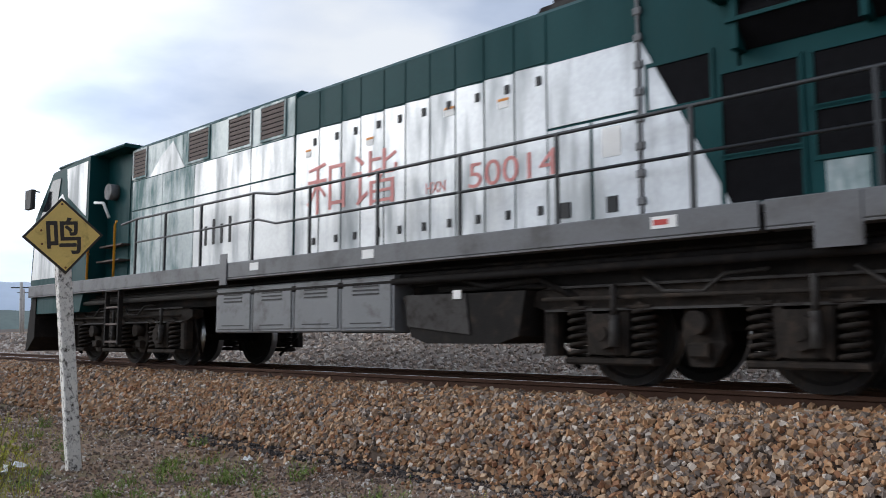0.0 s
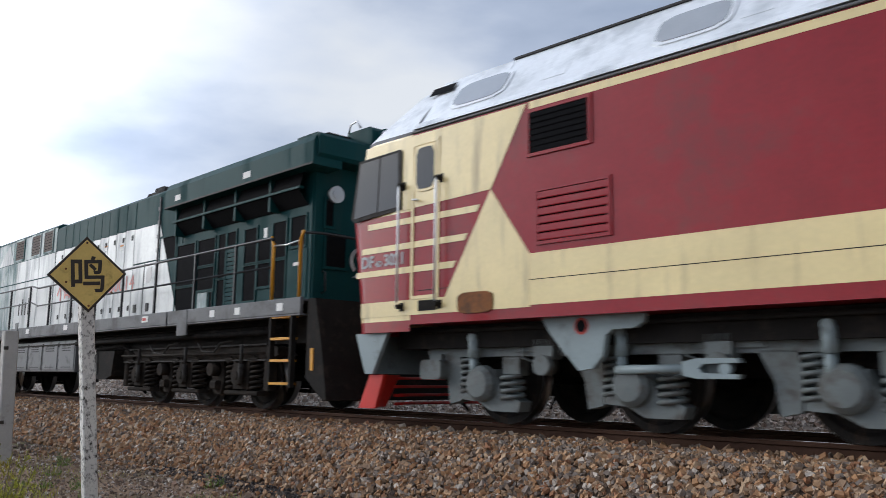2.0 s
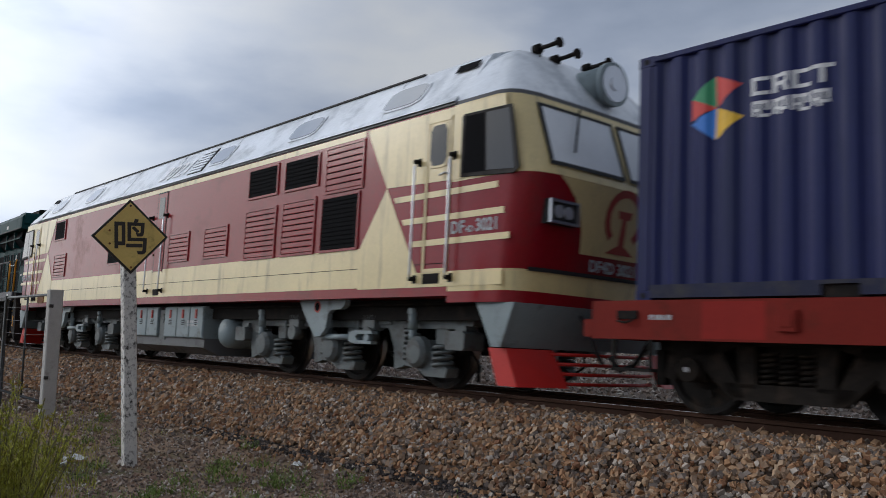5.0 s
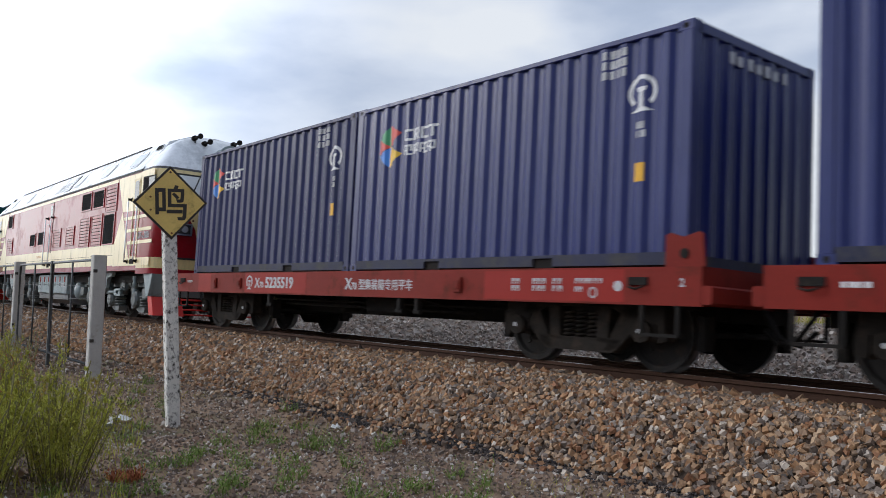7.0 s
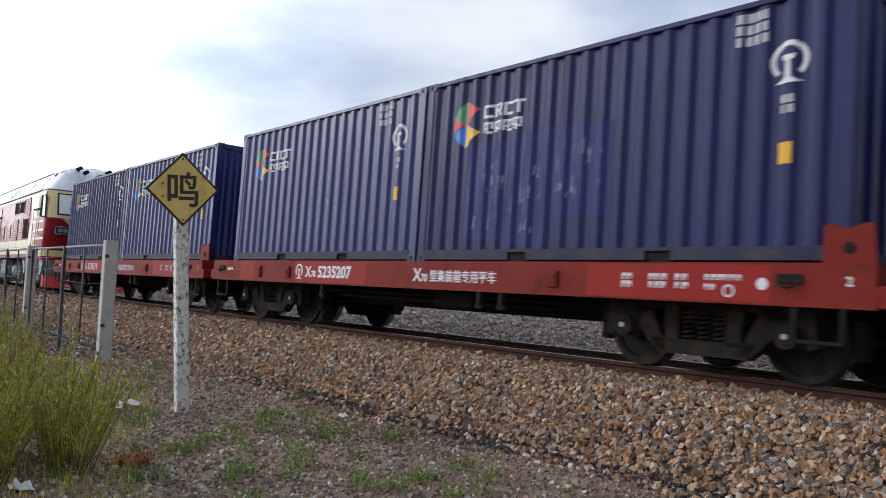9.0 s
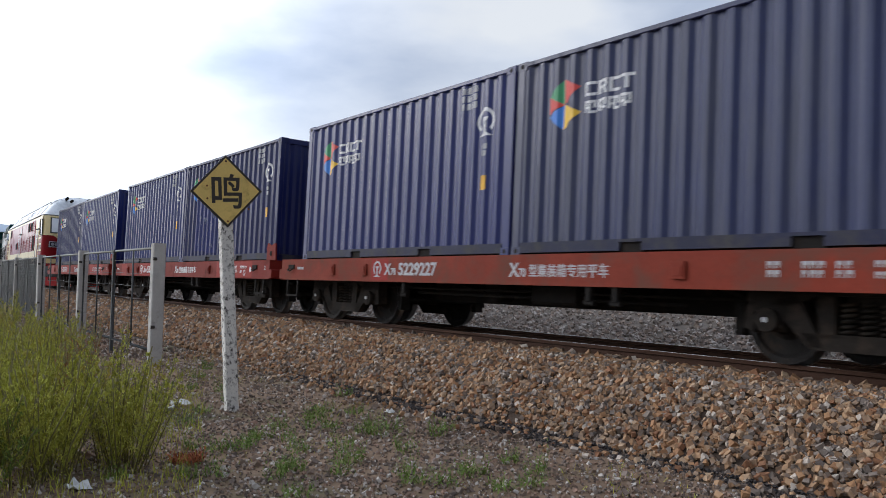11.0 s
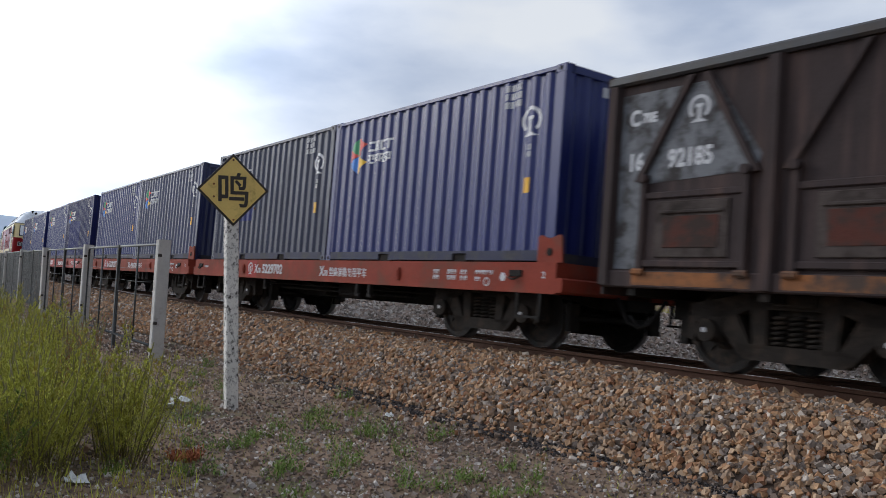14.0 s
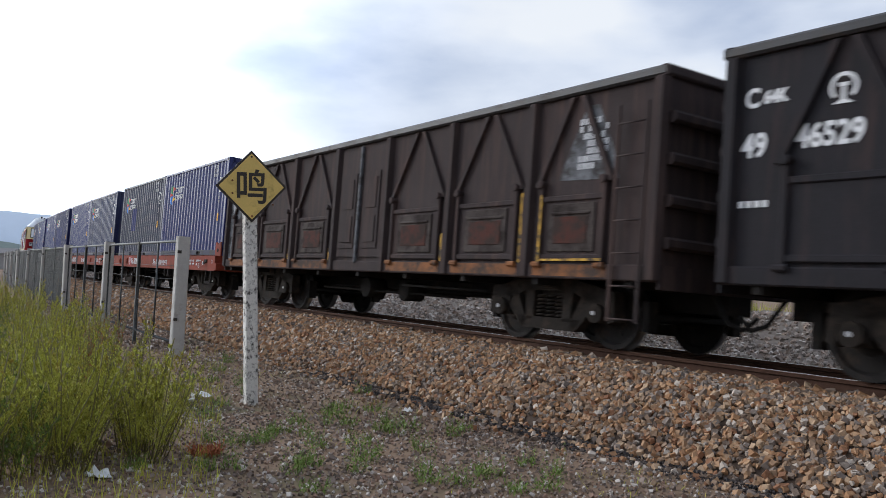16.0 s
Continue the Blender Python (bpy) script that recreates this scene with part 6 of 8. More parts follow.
# ---- green and silver locomotive ----
def green_locomotive():
    t = thing("green_locomotive", "dark green and silver freight diesel locomotive with side walkways", "locomotive")
    W, H = 1.2, 1.56
    done = set()
    part("underframe", Form().box(-10.4, 10.2, -1.1, 1.1, 1.0, 1.58), M["dark_steel"], t)
    part("walkway", Form().box(-7.6, 9.9, -1.54, 1.54, 1.575, 1.6), M["sill_grey"], t)
    for s in (-1, 1):
        for a, b in ((-10.5, -2.35), (-2.3, 5.85), (5.9, 10.0)):
            part("side_sill", Form().box(a, b, s * (H - 0.05), s * H, 1.38, 1.612, 0.012).box(a, b, s * (H - 0.2), s * H, 1.36, 1.38), M["sill_grey"], t, "scuffed grey side sill")
        part("sill_step", Form().box(-2.42, -2.22, s * H, s * (H + 0.02), 1.28, 1.75, 0.01), M["sill_grey"], t)
        part("sill_step", Form().box(6.25, 6.62, s * (H - 0.02), s * (H + 0.01), 1.18, 1.60, 0.01), M["sill_grey"], t)
        for k in range(3):
            part("pipe", Form().tube([(-9.5, s * (1.2 + 0.1 * k), 1.3 - 0.07 * k), (9.2, s * (1.2 + 0.1 * k), 1.3 - 0.07 * k)], 0.025 + 0.01 * k, 6), M["dark_steel"], t)
    # hood: a main block, its coloured sheets laid on
    roof = lambda w, z: [(-w, 1.6), (w, 1.6), (w, z - 0.08), (w - 0.1, z), (-w + 0.1, z), (-w, z - 0.08)]
    part("front_hood", Form().prism(roof(W, 4.13), -6.3, -1.03, "x"), M["green"], t)
    part("engine_hood", Form().prism(roof(W, 4.06), -1.0, 5.6, "x"), M["green"], t)
    part("radiator_hood", Form().prism(roof(W, 4.02), 5.63, 9.68, "x"), M["green"], t)
    part("roof_walk", Form().box(5.9, 9.6, -0.95, 0.95, 4.02, 4.19, 0.04), M["dark_steel"], t)
    part("exhaust_chimney", Form().box(3.2, 4.0, -0.85, 0.3, 4.06, 4.24, 0.05).box(3.35, 3.8, -0.75, 0.1, 4.24, 4.36, 0.04).tube([(3.4, -0.3, 4.34), (3.7, -0.3, 4.40)], 0.1, 10), M["gear_dust"], t, "sooty brown exhaust stack")
    for s in (-1, 1):
        y = s * W

        def sheet(name, poly, mat, lift=0.004, label="", parent=None):
            a, b = sorted((y, y + s * lift))
            return part(name, Form().prism(poly, a, b, "y"), mat, parent or t, label)

        # silver sheets door by door, with open joints between them
        joints = [-1.0, -0.43, 0.07, 0.48, 0.95, 1.36, 1.80, 2.23, 2.69, 3.14, 3.59]
        for a, b in zip(joints, joints[1:]):
            d = sheet("hood_door", [(a + 0.012, 1.66), (b - 0.012, 1.66), (b - 0.012, 3.41), (a + 0.012, 3.43)], M["silver"], 0.012)
            for z in (1.78, 3.2):
                part("latch", Form().box(b - 0.14, b - 0.07, y + s * 0.012, y + s * 0.024, z, z + 0.10, 0.01), M["rubber"], d)
            part("hood_panel", Form().box(a + 0.012, b - 0.012, *sorted((y, y + s * 0.010)), 3.44, 3.97), M["green"], t)
        sheet("hood_panel", [(3.60, 2.70), (4.70, 2.70), (4.70, 3.39), (3.60, 3.40)], M["silver"], 0.012)
        for a, b in ((3.60, 4.14), (4.17, 4.70)):
            d = sheet("hood_door", [(a, 1.66), (b - 0.01, 1.66), (b - 0.01, 2.67), (a, 2.67)], M["silver"], 0.012)
            part("latch", Form().box(a + 0.15, a + 0.28, y + s * 0.012, y + s * 0.026, 1.72, 1.88, 0.01), M["rubber"], d)
        sheet("hood_panel", [(4.74, 1.66), (5.52, 1.66), (4.86, 3.15), (4.74, 3.38)], M["silver"], 0.012)
        part("hinge_strip", Form().box(4.705, 4.735, *sorted((y, y + s * 0.03)), 1.66, 3.9), M["sill_grey"], t)
        for k in range(8):
            part("hinge", Form().box(4.68, 4.76, *sorted((y, y + s * 0.036)), 1.75 + k * 0.27, 1.83 + k * 0.27, 0.01), M["sill_grey"], t)
        # front hood: silver with a green top, louvred windows
        for a, b in ((-6.28, -5.1), (-5.08, -3.95), (-3.93, -2.2), (-2.18, -1.05)):
            sheet("hood_panel", [(a, 1.66), (b, 1.66), (b, 2.85), (a, 2.85)], M["silver" if a > -3.95 else "greened_silver"], 0.012)
            sheet("hood_panel", [(a, 2.88), (b, 2.88), (b, 3.42), (a, 3.42)], M["silver" if a > -3.95 else "greened_silver"], 0.012)
        sheet("hood_panel", [(-5.6, 3.44), (-4.3, 3.44), (-4.75, 3.98), (-5.2, 3.75)], M["silver"], 0.008)
        for a, b in ((-6.28, -4.40), (-4.38, -2.20), (-2.18, -1.05)):
            sheet("hood_panel", [(a, 3.44), (b, 3.44), (b, 4.03), (a, 4.03)], M["greened_silver"], 0.002)
        part("belt_strip", Form().box(-6.28, -1.05, *sorted((y, y + s * 0.02)), 2.855, 2.875), M["green"], t)
        for a, b in ((-6.27, -5.77), (-4.16, -3.50), (-2.86, -2.22), (-1.92, -1.30)):
            louvre(t, a, b, 3.50, 4.0, y, s, M["greened_silver"], M["louvre_brown"], M["black"], 0.07)
        for k in range(4):
            part("slot", Form().box(-3.55 + k * 0.25, -3.47 + k * 0.25, *sorted((y + s * 0.012, y + s * 0.016)), 2.0, 2.32 + 0.1 * (k % 2)), M["rubber"], t)
        # rear part: dark screens in green frames, louvred strip, doors
        for a, b, z0, z1 in ((4.82, 5.38, 2.66, 3.08), (5.47, 6.06, 1.66, 2.06), (5.47, 6.06, 2.11, 2.85), (6.18, 6.79, 1.98, 2.36), (6.18, 6.79, 2.41, 2.86), (6.66, 6.76, 1.66, 1.92), (6.92, 7.16, 1.66, 2.10), (6.92, 7.16, 2.14, 2.88),
                             (7.22, 7.50, 2.66, 2.88), (7.79, 8.16, 1.70, 2.26), (7.79, 8.16, 2.31, 2.86), (8.22, 8.59, 1.90, 2.26), (8.22, 8.59, 2.31, 2.62), (8.65, 9.02, 1.68, 2.26), (8.65, 9.02, 2.31, 2.86), (9.16, 9.54, 2.44, 2.88)):
            fr = part("screen_frame", Form().box(a - 0.03, b + 0.03, *sorted((y, y + s * 0.02)), z0 - 0.04, z0).box(a - 0.03, b + 0.03, *sorted((y, y + s * 0.02)), z1, z1 + 0.04)
                      .box(a - 0.03, a, *sorted((y, y + s * 0.02)), z0, z1).box(b, b + 0.03, *sorted((y, y + s * 0.02)), z0, z1), M["green"], t)
            part("screen", Form().box(a, b, *sorted((y, y + s * 0.006)), z0, z1), M["black"], fr)
        louvre(t, 7.22, 7.48, 1.66, 2.60, y, s, M["green"], M["green"], M["black"], 0.075)
        part("access_door", Form().box(6.24, 6.58, *sorted((y, y + s * 0.014)), 1.66, 1.93, 0.01), M["greened_silver"], t)
        part("access_door", Form().box(9.08, 9.60, *sorted((y, y + s * 0.014)), 1.66, 2.38, 0.01), M["green"], t)
        part("notice", Form().box(9.25, 9.42, *sorted((y + s * 0.014, y + s * 0.018)), 2.14, 2.19), M["label_white"], t)
        part("notice", Form().box(8.36, 8.46, *sorted((y, y + s * 0.008)), 2.66, 2.82), M["label_white"], t)
        # slanting radiator screens under a wide overhanging intake
        xs = [5.65, 6.65, 7.72, 8.78, 9.62]
        for a, b in zip(xs, xs[1:]):
            part("radiator_screen", Form().add([(a + 0.03, s * (W + 0.01), 3.02), (b - 0.03, s * (W + 0.01), 3.02), (b - 0.03, s * 1.40, 3.24), (a + 0.03, s * 1.40, 3.24)], [(0, 1, 2, 3)])
                 .add([(a + 0.03, s * 1.385, 3.26), (b - 0.03, s * 1.385, 3.26), (b - 0.03, s * 1.30, 3.50), (a + 0.03, s * 1.30, 3.50)], [(0, 1, 2, 3)]), M["black"], t)
            part("screen_bar", Form().box(a - 0.03, a + 0.03, s * 1.2, s * 1.39, 3.0, 3.5), M["green"], t)
        part("screen_rail", Form().box(5.6, 9.65, s * 1.34, s * 1.42, 3.235, 3.27), M["green"], t)
        part("intake_overhang", Form().prism([(s * 1.0, 3.5), (s * 1.5, 3.5), (s * 1.5, 3.84), (s * 1.44, 3.95), (s * 1.0, 4.0)], 5.46, 10.1, "x"), M["green"], t, "overhanging green radiator intake")
        part("overhang_lip", Form().box(5.46, 10.1, s * 1.50, s * 1.515, 3.5, 3.53), M["rubber"], t)
        for x, w in ((5.8, 0.18), (8.15, 0.22)):
            part("notice", Form().box(x, x + w, *sorted((s * 1.5, s * 1.504)), 3.60, 3.70), M["label_white"], t)
        # battery boxes
        for k in range(4):
            a = -2.75 + k * 1.04
            b = part("equipment_box", Form().box(a, a + 1.02, s * 1.05, s * 1.42, 0.56, 1.25, 0.02), M["box_grey"], t, "grey box with slotted lid")
            part("box_door", Form().box(a + 0.05, a + 0.97, *sorted((s * 1.42, s * 1.435)), 0.61, 1.20, 0.012), M["box_grey"], b)
            for j in range(3):
                part("slot", Form().box(a + 0.25, a + 0.75, *sorted((s * 1.435, s * 1.445)), 1.02 + j * 0.05, 1.04 + j * 0.05), M["rubber"], b)
            part("slot", Form().box(a + 0.2, a + 0.8, *sorted((s * 1.435, s * 1.44)), 0.66, 0.675), M["rubber"], b)
        # handrails along the walkway
        ry = s * (H - 0.03)
        tops = [(-5.4, 2.6), (-3.1, 2.6), (-1.52, 2.60), (-1.0, 2.52), (9.1, 2.53)]
        part("handrail", Form().tube([(-6.0, ry, 2.55), *[(x, ry, z) for x, z in tops], (9.2, ry, 2.5)], 0.02, 8), M["rail_grey"], t)
        part("handrail", Form().tube([(-5.4, ry, 2.18), (-1.9, ry, 2.20), (-1.45, ry, 2.20), (-1.0, ry, 2.10), (9.1, ry, 2.10)], 0.017, 8), M["rail_grey"], t)
        for x in (-5.4, -4.3, -3.1, -1.6, -0.2, 1.2, 2.6, 3.95, 5.35, 6.75, 8.1):
            part("rail_post", Form().box(x - 0.02, x + 0.02, ry - 0.02, ry + 0.02, 1.58, 2.6 if x < -1.2 else 2.52, 0.005), M["rail_grey"], t)
        for x in (9.15, 9.87):
            part("grab_rail", Form().tube([(x, s * 1.5, 1.62), (x, s * 1.5, 2.45), (x - 0.06 * (1 if x < 9.5 else -1), s * 1.5, 2.56)], 0.026, 8), M["safety_yellow"], t, "yellow grab rail")
        part("chain", Form().tube([(9.15, s * 1.5, 2.42), (9.5, s * 1.5, 2.40), (9.87, s * 1.5, 2.43)], 0.012, 6), M["chrome"], t)
        # corner ladders with yellow treads
        for x0 in (9.2, -6.55):
            for x in (x0, x0 + 0.55):
                part("ladder_side", Form().box(x - 0.025, x + 0.025, s * 1.46, s * 1.54, 0.36, 1.5), M["dark_steel"], t)
            for z in (0.40, 0.72, 1.03, 1.34):
                part("tread", Form().box(x0 + 0.03, x0 + 0.52, s * 1.40, s * 1.54, z, z + 0.035), M["safety_yellow" if x0 > 0 else "louvre_brown"], t)
    # markings on the near side
    for x, z, w in ((-0.75, 3.05, 0.13), (0.6, 3.0, 0.14), (2.05, 3.12, 0.16), (2.9, 3.05, 0.16)):
        part("notice", Form().box(x, x + w, -W - 0.016, -W - 0.013, z, z + 0.11), M["label_white"], t)
        part("notice_band", Form().box(x, x + w, -W - 0.019, -W - 0.0165, z + 0.08, z + 0.11), M["label_orange"], t)
    part("notice", Form().box(4.28, 4.5, -W - 0.016, -W - 0.013, 2.28, 2.58), M["label_white"], t)
    for x in (-1.6, 0.95, 5.0):
        part("notice", Form().box(x, x + 0.22, -H - 0.006, -H, 1.46, 1.57), M["label_white"], t)
    part("notice_band", Form().box(5.02, 5.15, -H - 0.009, -H - 0.007, 1.49, 1.54), M["emblem_red"], t)
    for x in (6.3, 7.4, 8.2, 9.4):
        part("notice", Form().box(x, x + 0.16, -H - 0.006, -H, 1.44, 1.55), M["label_white"], t)
    letters_on(t, "和谐", 0.80, M["spray_red"], -0.74, -W - 0.016, 2.26, bold=-0.004, squeeze=1.25)
    letters_on(t, "HXN", 0.20, M["spray_red"], 1.72, -W - 0.016, 2.22, squeeze=0.8)
    letters_on(t, "50014", 0.42, M["spray_red"], 2.42, -W - 0.016, 2.2, squeeze=1.25)
    # end face, emblem, lamps
    part("rear_face", Form().box(9.68, 9.72, -W + 0.02, W - 0.02, 1.62, 3.9), M["green"], t)
    for y0, y1, z0, z1 in ((-0.98, -0.62, 2.12, 2.62), (-0.04, 0.32, 2.12, 2.62), (-1.0, -0.86, 2.72, 3.12), (0.5, 0.95, 2.1, 2.7)):
        fr = Form()
        for a, b, c, d in ((y0 - 0.04, y1 + 0.04, z0 - 0.04, z0), (y0 - 0.04, y1 + 0.04, z1, z1 + 0.04), (y0 - 0.04, y0, z0, z1), (y1, y1 + 0.04, z0, z1)):
            fr.box(9.72, 9.745, a, b, c, d)
        fr = part("rear_frame", fr, M["green"], t)
        # black sheet on the flat face stands for a recess in shade
        part("rear_recess", Form().box(9.72, 9.725, y0, y1, z0, z1), M["black"], fr)
    door = part("rear_door", Form().box(9.72, 9.74, -0.28, 0.36, 2.72, 3.32, 0.015).box(9.74, 9.752, -0.22, 0.30, 2.78, 3.26), M["sill_grey"], t, "grey end door")
    part("door_handle", Form().tube([(9.752, -0.16, 2.95), (9.80, -0.16, 2.95), (9.80, -0.16, 3.1), (9.752, -0.16, 3.1)], 0.012, 6), M["chrome"], door)
    for y in (-1.02, 0.45):
        part("rear_grab", Form().tube([(9.72, y, 1.72), (9.80, y, 1.74), (9.80, y, 2.02), (9.72, y, 2.04)], 0.015, 6), M["rail_grey"], t)
    f = Form()
    for q in emblem(-0.32, 2.25, 0.22):
        f.prism(q, 9.725, 9.745, "x")
    part("emblem", f, M["worn_mark"], t, "pale railway emblem")
    part("rear_canopy", Form().box(9.55, 10.15, -1.44, 1.44, 3.62, 3.98, 0.05), M["green"], t)
    for y in (-0.28, 0.02):
        part("headlight", Form().disc(y, 10.0, 10.22, 4.12, 0.12, 16, "x"), M["green"], t)
        part("lamp_lens", Form().disc(y, 10.22, 10.23, 4.12, 0.10, 16, "x"), M["lamp"], t)
    part("lamp_housing", Form().box(9.5, 10.15, -0.5, 0.25, 3.95, 4.26, 0.06), M["green"], t)
    part("lamp_lens", Form().disc(-0.85, 9.72, 9.80, 3.2, 0.13, 16, "x").disc(-0.85, 9.80, 9.82, 3.2, 0.08, 12, "x"), M["lamp"], t, "round marker lamp")
    part("lifting_ring", Form().tube([(9.7, -0.6, 4.2), (9.75, -0.6, 4.34), (9.9, -0.6, 4.36), (10.0, -0.6, 4.24)], 0.016, 6), M["chrome"], t)
    part("rear_handrail", Form().tube([(9.87, -1.5, 2.54), (9.95, -1.2, 2.55), (10.05, -0.4, 2.52), (10.05, 0.4, 2.52), (9.87, 1.5, 2.54)], 0.02, 8), M["rail_grey"], t)
    for e in (-1, 1):
        x = 10.1 if e > 0 else -10.2
        pilot = Form().prism([(x, 1.58), (x + e * 0.18, 1.58), (x + e * 0.35, 0.95), (x + e * 0.5, 0.22), (x + e * 0.42, 0.2), (x, 0.5)], -1.5, 1.5, "y")
        part("pilot_plate", pilot, M["dark_steel"], t, "black curved pilot plate")
        part("coupler", Form().box(x, x + e * 0.7, -0.09, 0.09, 0.78, 0.98, 0.03).box(x + e * 0.65, x + e * 0.85, -0.17, 0.17, 0.74, 1.02, 0.05), M["dark_steel"], t)
        part("pilot_mark", Form().box(x + e * 0.12, x + e * 0.18, -1.515, -1.5, 0.6, 0.9), M["safety_yellow"], t) if e > 0 else None
    # cab with raked windscreens and a dark recess behind it
    part("cab", Form().prism([(-10.5, 1.0), (-10.62, 1.7), (-10.5, 3.1), (-9.55, 4.02), (-7.65, 4.12), (-7.65, 1.6), (-7.9, 1.0)], -1.48, 1.48, "y"), M["green"], t, "green cab with raked windscreen")
    part("cab_recess", Form().prism([(-7.65, 1.6), (-6.3, 1.6), (-6.3, 4.0), (-7.0, 4.1), (-7.65, 4.1)], -1.1, 1.1, "y"), M["green"], t)
    part("cab_roof", Form().box(-9.5, -6.3, -1.4, 1.4, 4.1, 4.17, 0.03), M["green"], t)
    for s in (-1, 1):
        a, b = sorted((s * 1.48, s * 1.486))
        part("cab_sheet", Form().prism([(-10.55, 1.75), (-8.9, 1.75), (-8.2, 2.7), (-9.0, 3.5), (-10.42, 3.0)], a, b, "y"), M["silver"], t)
        part("cab_sheet", Form().prism([(-8.7, 3.4), (-7.75, 2.9), (-7.75, 4.02), (-8.8, 4.0)], a, b, "y"), M["silver"], t)
        w = part("cab_window", Form().prism([(-10.25, 3.0), (-9.3, 3.1), (-9.1, 3.85), (-9.55, 3.85)], *sorted((s * 1.487, s * 1.495)), "y"), M["glass"], t)
        part("cab_mirror", Form().box(-10.55, -10.15, s * 1.62, s * 1.72, 3.3, 3.72, 0.03).tube([(-10.3, s * 1.48, 3.7), (-10.35, s * 1.66, 3.72)], 0.015, 6), M["rubber"], t)
        part("cab_door", Form().box(-7.2, -6.6, s * 1.1, s * 1.115, 1.65, 3.6, 0.02), M["green"], t)
        part("horn_lamp", Form().disc(-7.2, s * 1.1, s * 1.3, 3.35, 0.16, 16), M["box_grey"], t)
        part("lamp_bracket", Form().tube([(-7.5, s * 1.42, 3.15), (-7.1, s * 1.42, 3.1), (-6.95, s * 1.36, 2.8)], 0.03, 6), M["label_white"], t)
        for x in (-7.55, -6.35):
            part("grab_rail", Form().tube([(x, s * 1.5, 1.62), (x, s * 1.5, 2.6), (x + 0.06, s * 1.5, 2.66)], 0.024, 8), M["safety_yellow"], t)
        part("cab_steps", Form().box(-7.5, -6.5, s * 1.12, s * 1.35, 1.95, 1.98).box(-7.5, -6.5, s * 1.12, s * 1.3, 2.25, 2.28), M["louvre_brown"], t)
    for y0, y1 in ((-1.3, -0.1), (0.1, 1.3)):
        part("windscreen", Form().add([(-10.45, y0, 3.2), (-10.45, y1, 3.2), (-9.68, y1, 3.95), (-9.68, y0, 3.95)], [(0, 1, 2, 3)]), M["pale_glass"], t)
    # tank and running gear
    part("fuel_tank", Form().prism([(1.5, 0.98), (3.4, 0.98), (3.3, 0.5), (3.0, 0.42), (1.9, 0.42), (1.65, 0.5)], -1.38, 1.38, "y"), M["dark_steel"], t)
    part("tank_side", Form().prism([(1.6, 0.62), (2.62, 0.52), (2.55, 0.98), (1.58, 0.99)], -1.40, -1.38, "y"), M["gear_dust"], t)
    part("valve", Form().box(2.38, 2.5, -1.42, -1.40, 0.92, 1.02), M["label_white"], t)
    part("pipe_run", Form().tube([(1.6, -1.3, 1.12), (2.4, -1.32, 1.16), (2.8, -1.3, 1.05), (3.5, -1.25, 1.1), (4.0, -1.2, 0.85)], 0.04, 8).tube([(2.0, -1.25, 1.05), (3.6, -1.25, 1.02)], 0.03, 8), M["dark_steel"], t)
    for x in (-6.8, 6.0):
        loco_bogie(t, x, 1.9, 0.525, M["bogie"], True)
    # the radiator end is longer than the plan above by a hand's breadth
    for ob in t.children:
        if ob.name.startswith("bogie"):
            if ob.location.x > 0:
                ob.location.x += 0.2
            continue
        for q in (ob, *ob.children):
            if q.data.name in done:
                continue
            done.add(q.data.name)
            for v in q.data.vertices:
                v.co.x += 0.2 * min(1.0, max(0.0, (v.co.x + q.location.x - 4.9) / 1.2))
    return t


VEHICLES.append((green_locomotive(), -45.44))


# ---- beside the track: sign, fence, plants, litter ----
def whistle_sign():
    t = thing("whistle_sign", "yellow diamond railway sign on a peeling white post", "sign")
    f = Form().prism([(-0.058, -0.068), (0.058, -0.068), (0.068, -0.058), (0.068, 0.058), (0.058, 0.068), (-0.058, 0.068), (-0.068, 0.058), (-0.068, -0.058)], -0.15, 2.3, "z")
    part("post", f, M["peeling"], t, "square post with flaking white paint")
    c, r = 2.44, 0.405
    board = part("board", Form().prism([(-r, c), (0, c - r), (r, c), (0, c + r)], 0.072, 0.086, "x"), M["sign_black"], t, "black-edged diamond board")
    q = r - 0.034
    part("face", Form().prism([(-q, c), (0, c - q), (q, c), (0, c + q)], 0.086, 0.090, "x"), M["sign_yellow"], board, "faded yellow face")
    me = lettering("鸣", 0.41, M["sign_black"], bold=0.006, squeeze=0.94)
    xs = [v.co.x for v in me.vertices]
    zs = [v.co.z for v in me.vertices]
    w = part("character", me, None, board, "black painted character")
    w.matrix_basis = Matrix.Translation((0.0925, 0, c)) @ Matrix.Rotation(radians(90), 4, "Z") @ Matrix.Translation((-(min(xs) + max(xs)) / 2, 0, -(min(zs) + max(zs)) / 2))
    for y, z in ((0, c + r - 0.07), (0, c - r + 0.07), (-0.22, c + 0.06), (-0.22, c - 0.08), (0.24, c - 0.2)):
        part("bolt", Form().disc(y, 0.09, 0.096, z, 0.012, 8, "x"), M["orange_rust"], board)
    t.matrix_world = pose(-9.03, 3.71, GROUND_Z, 3.6, 0, -6)
    return t


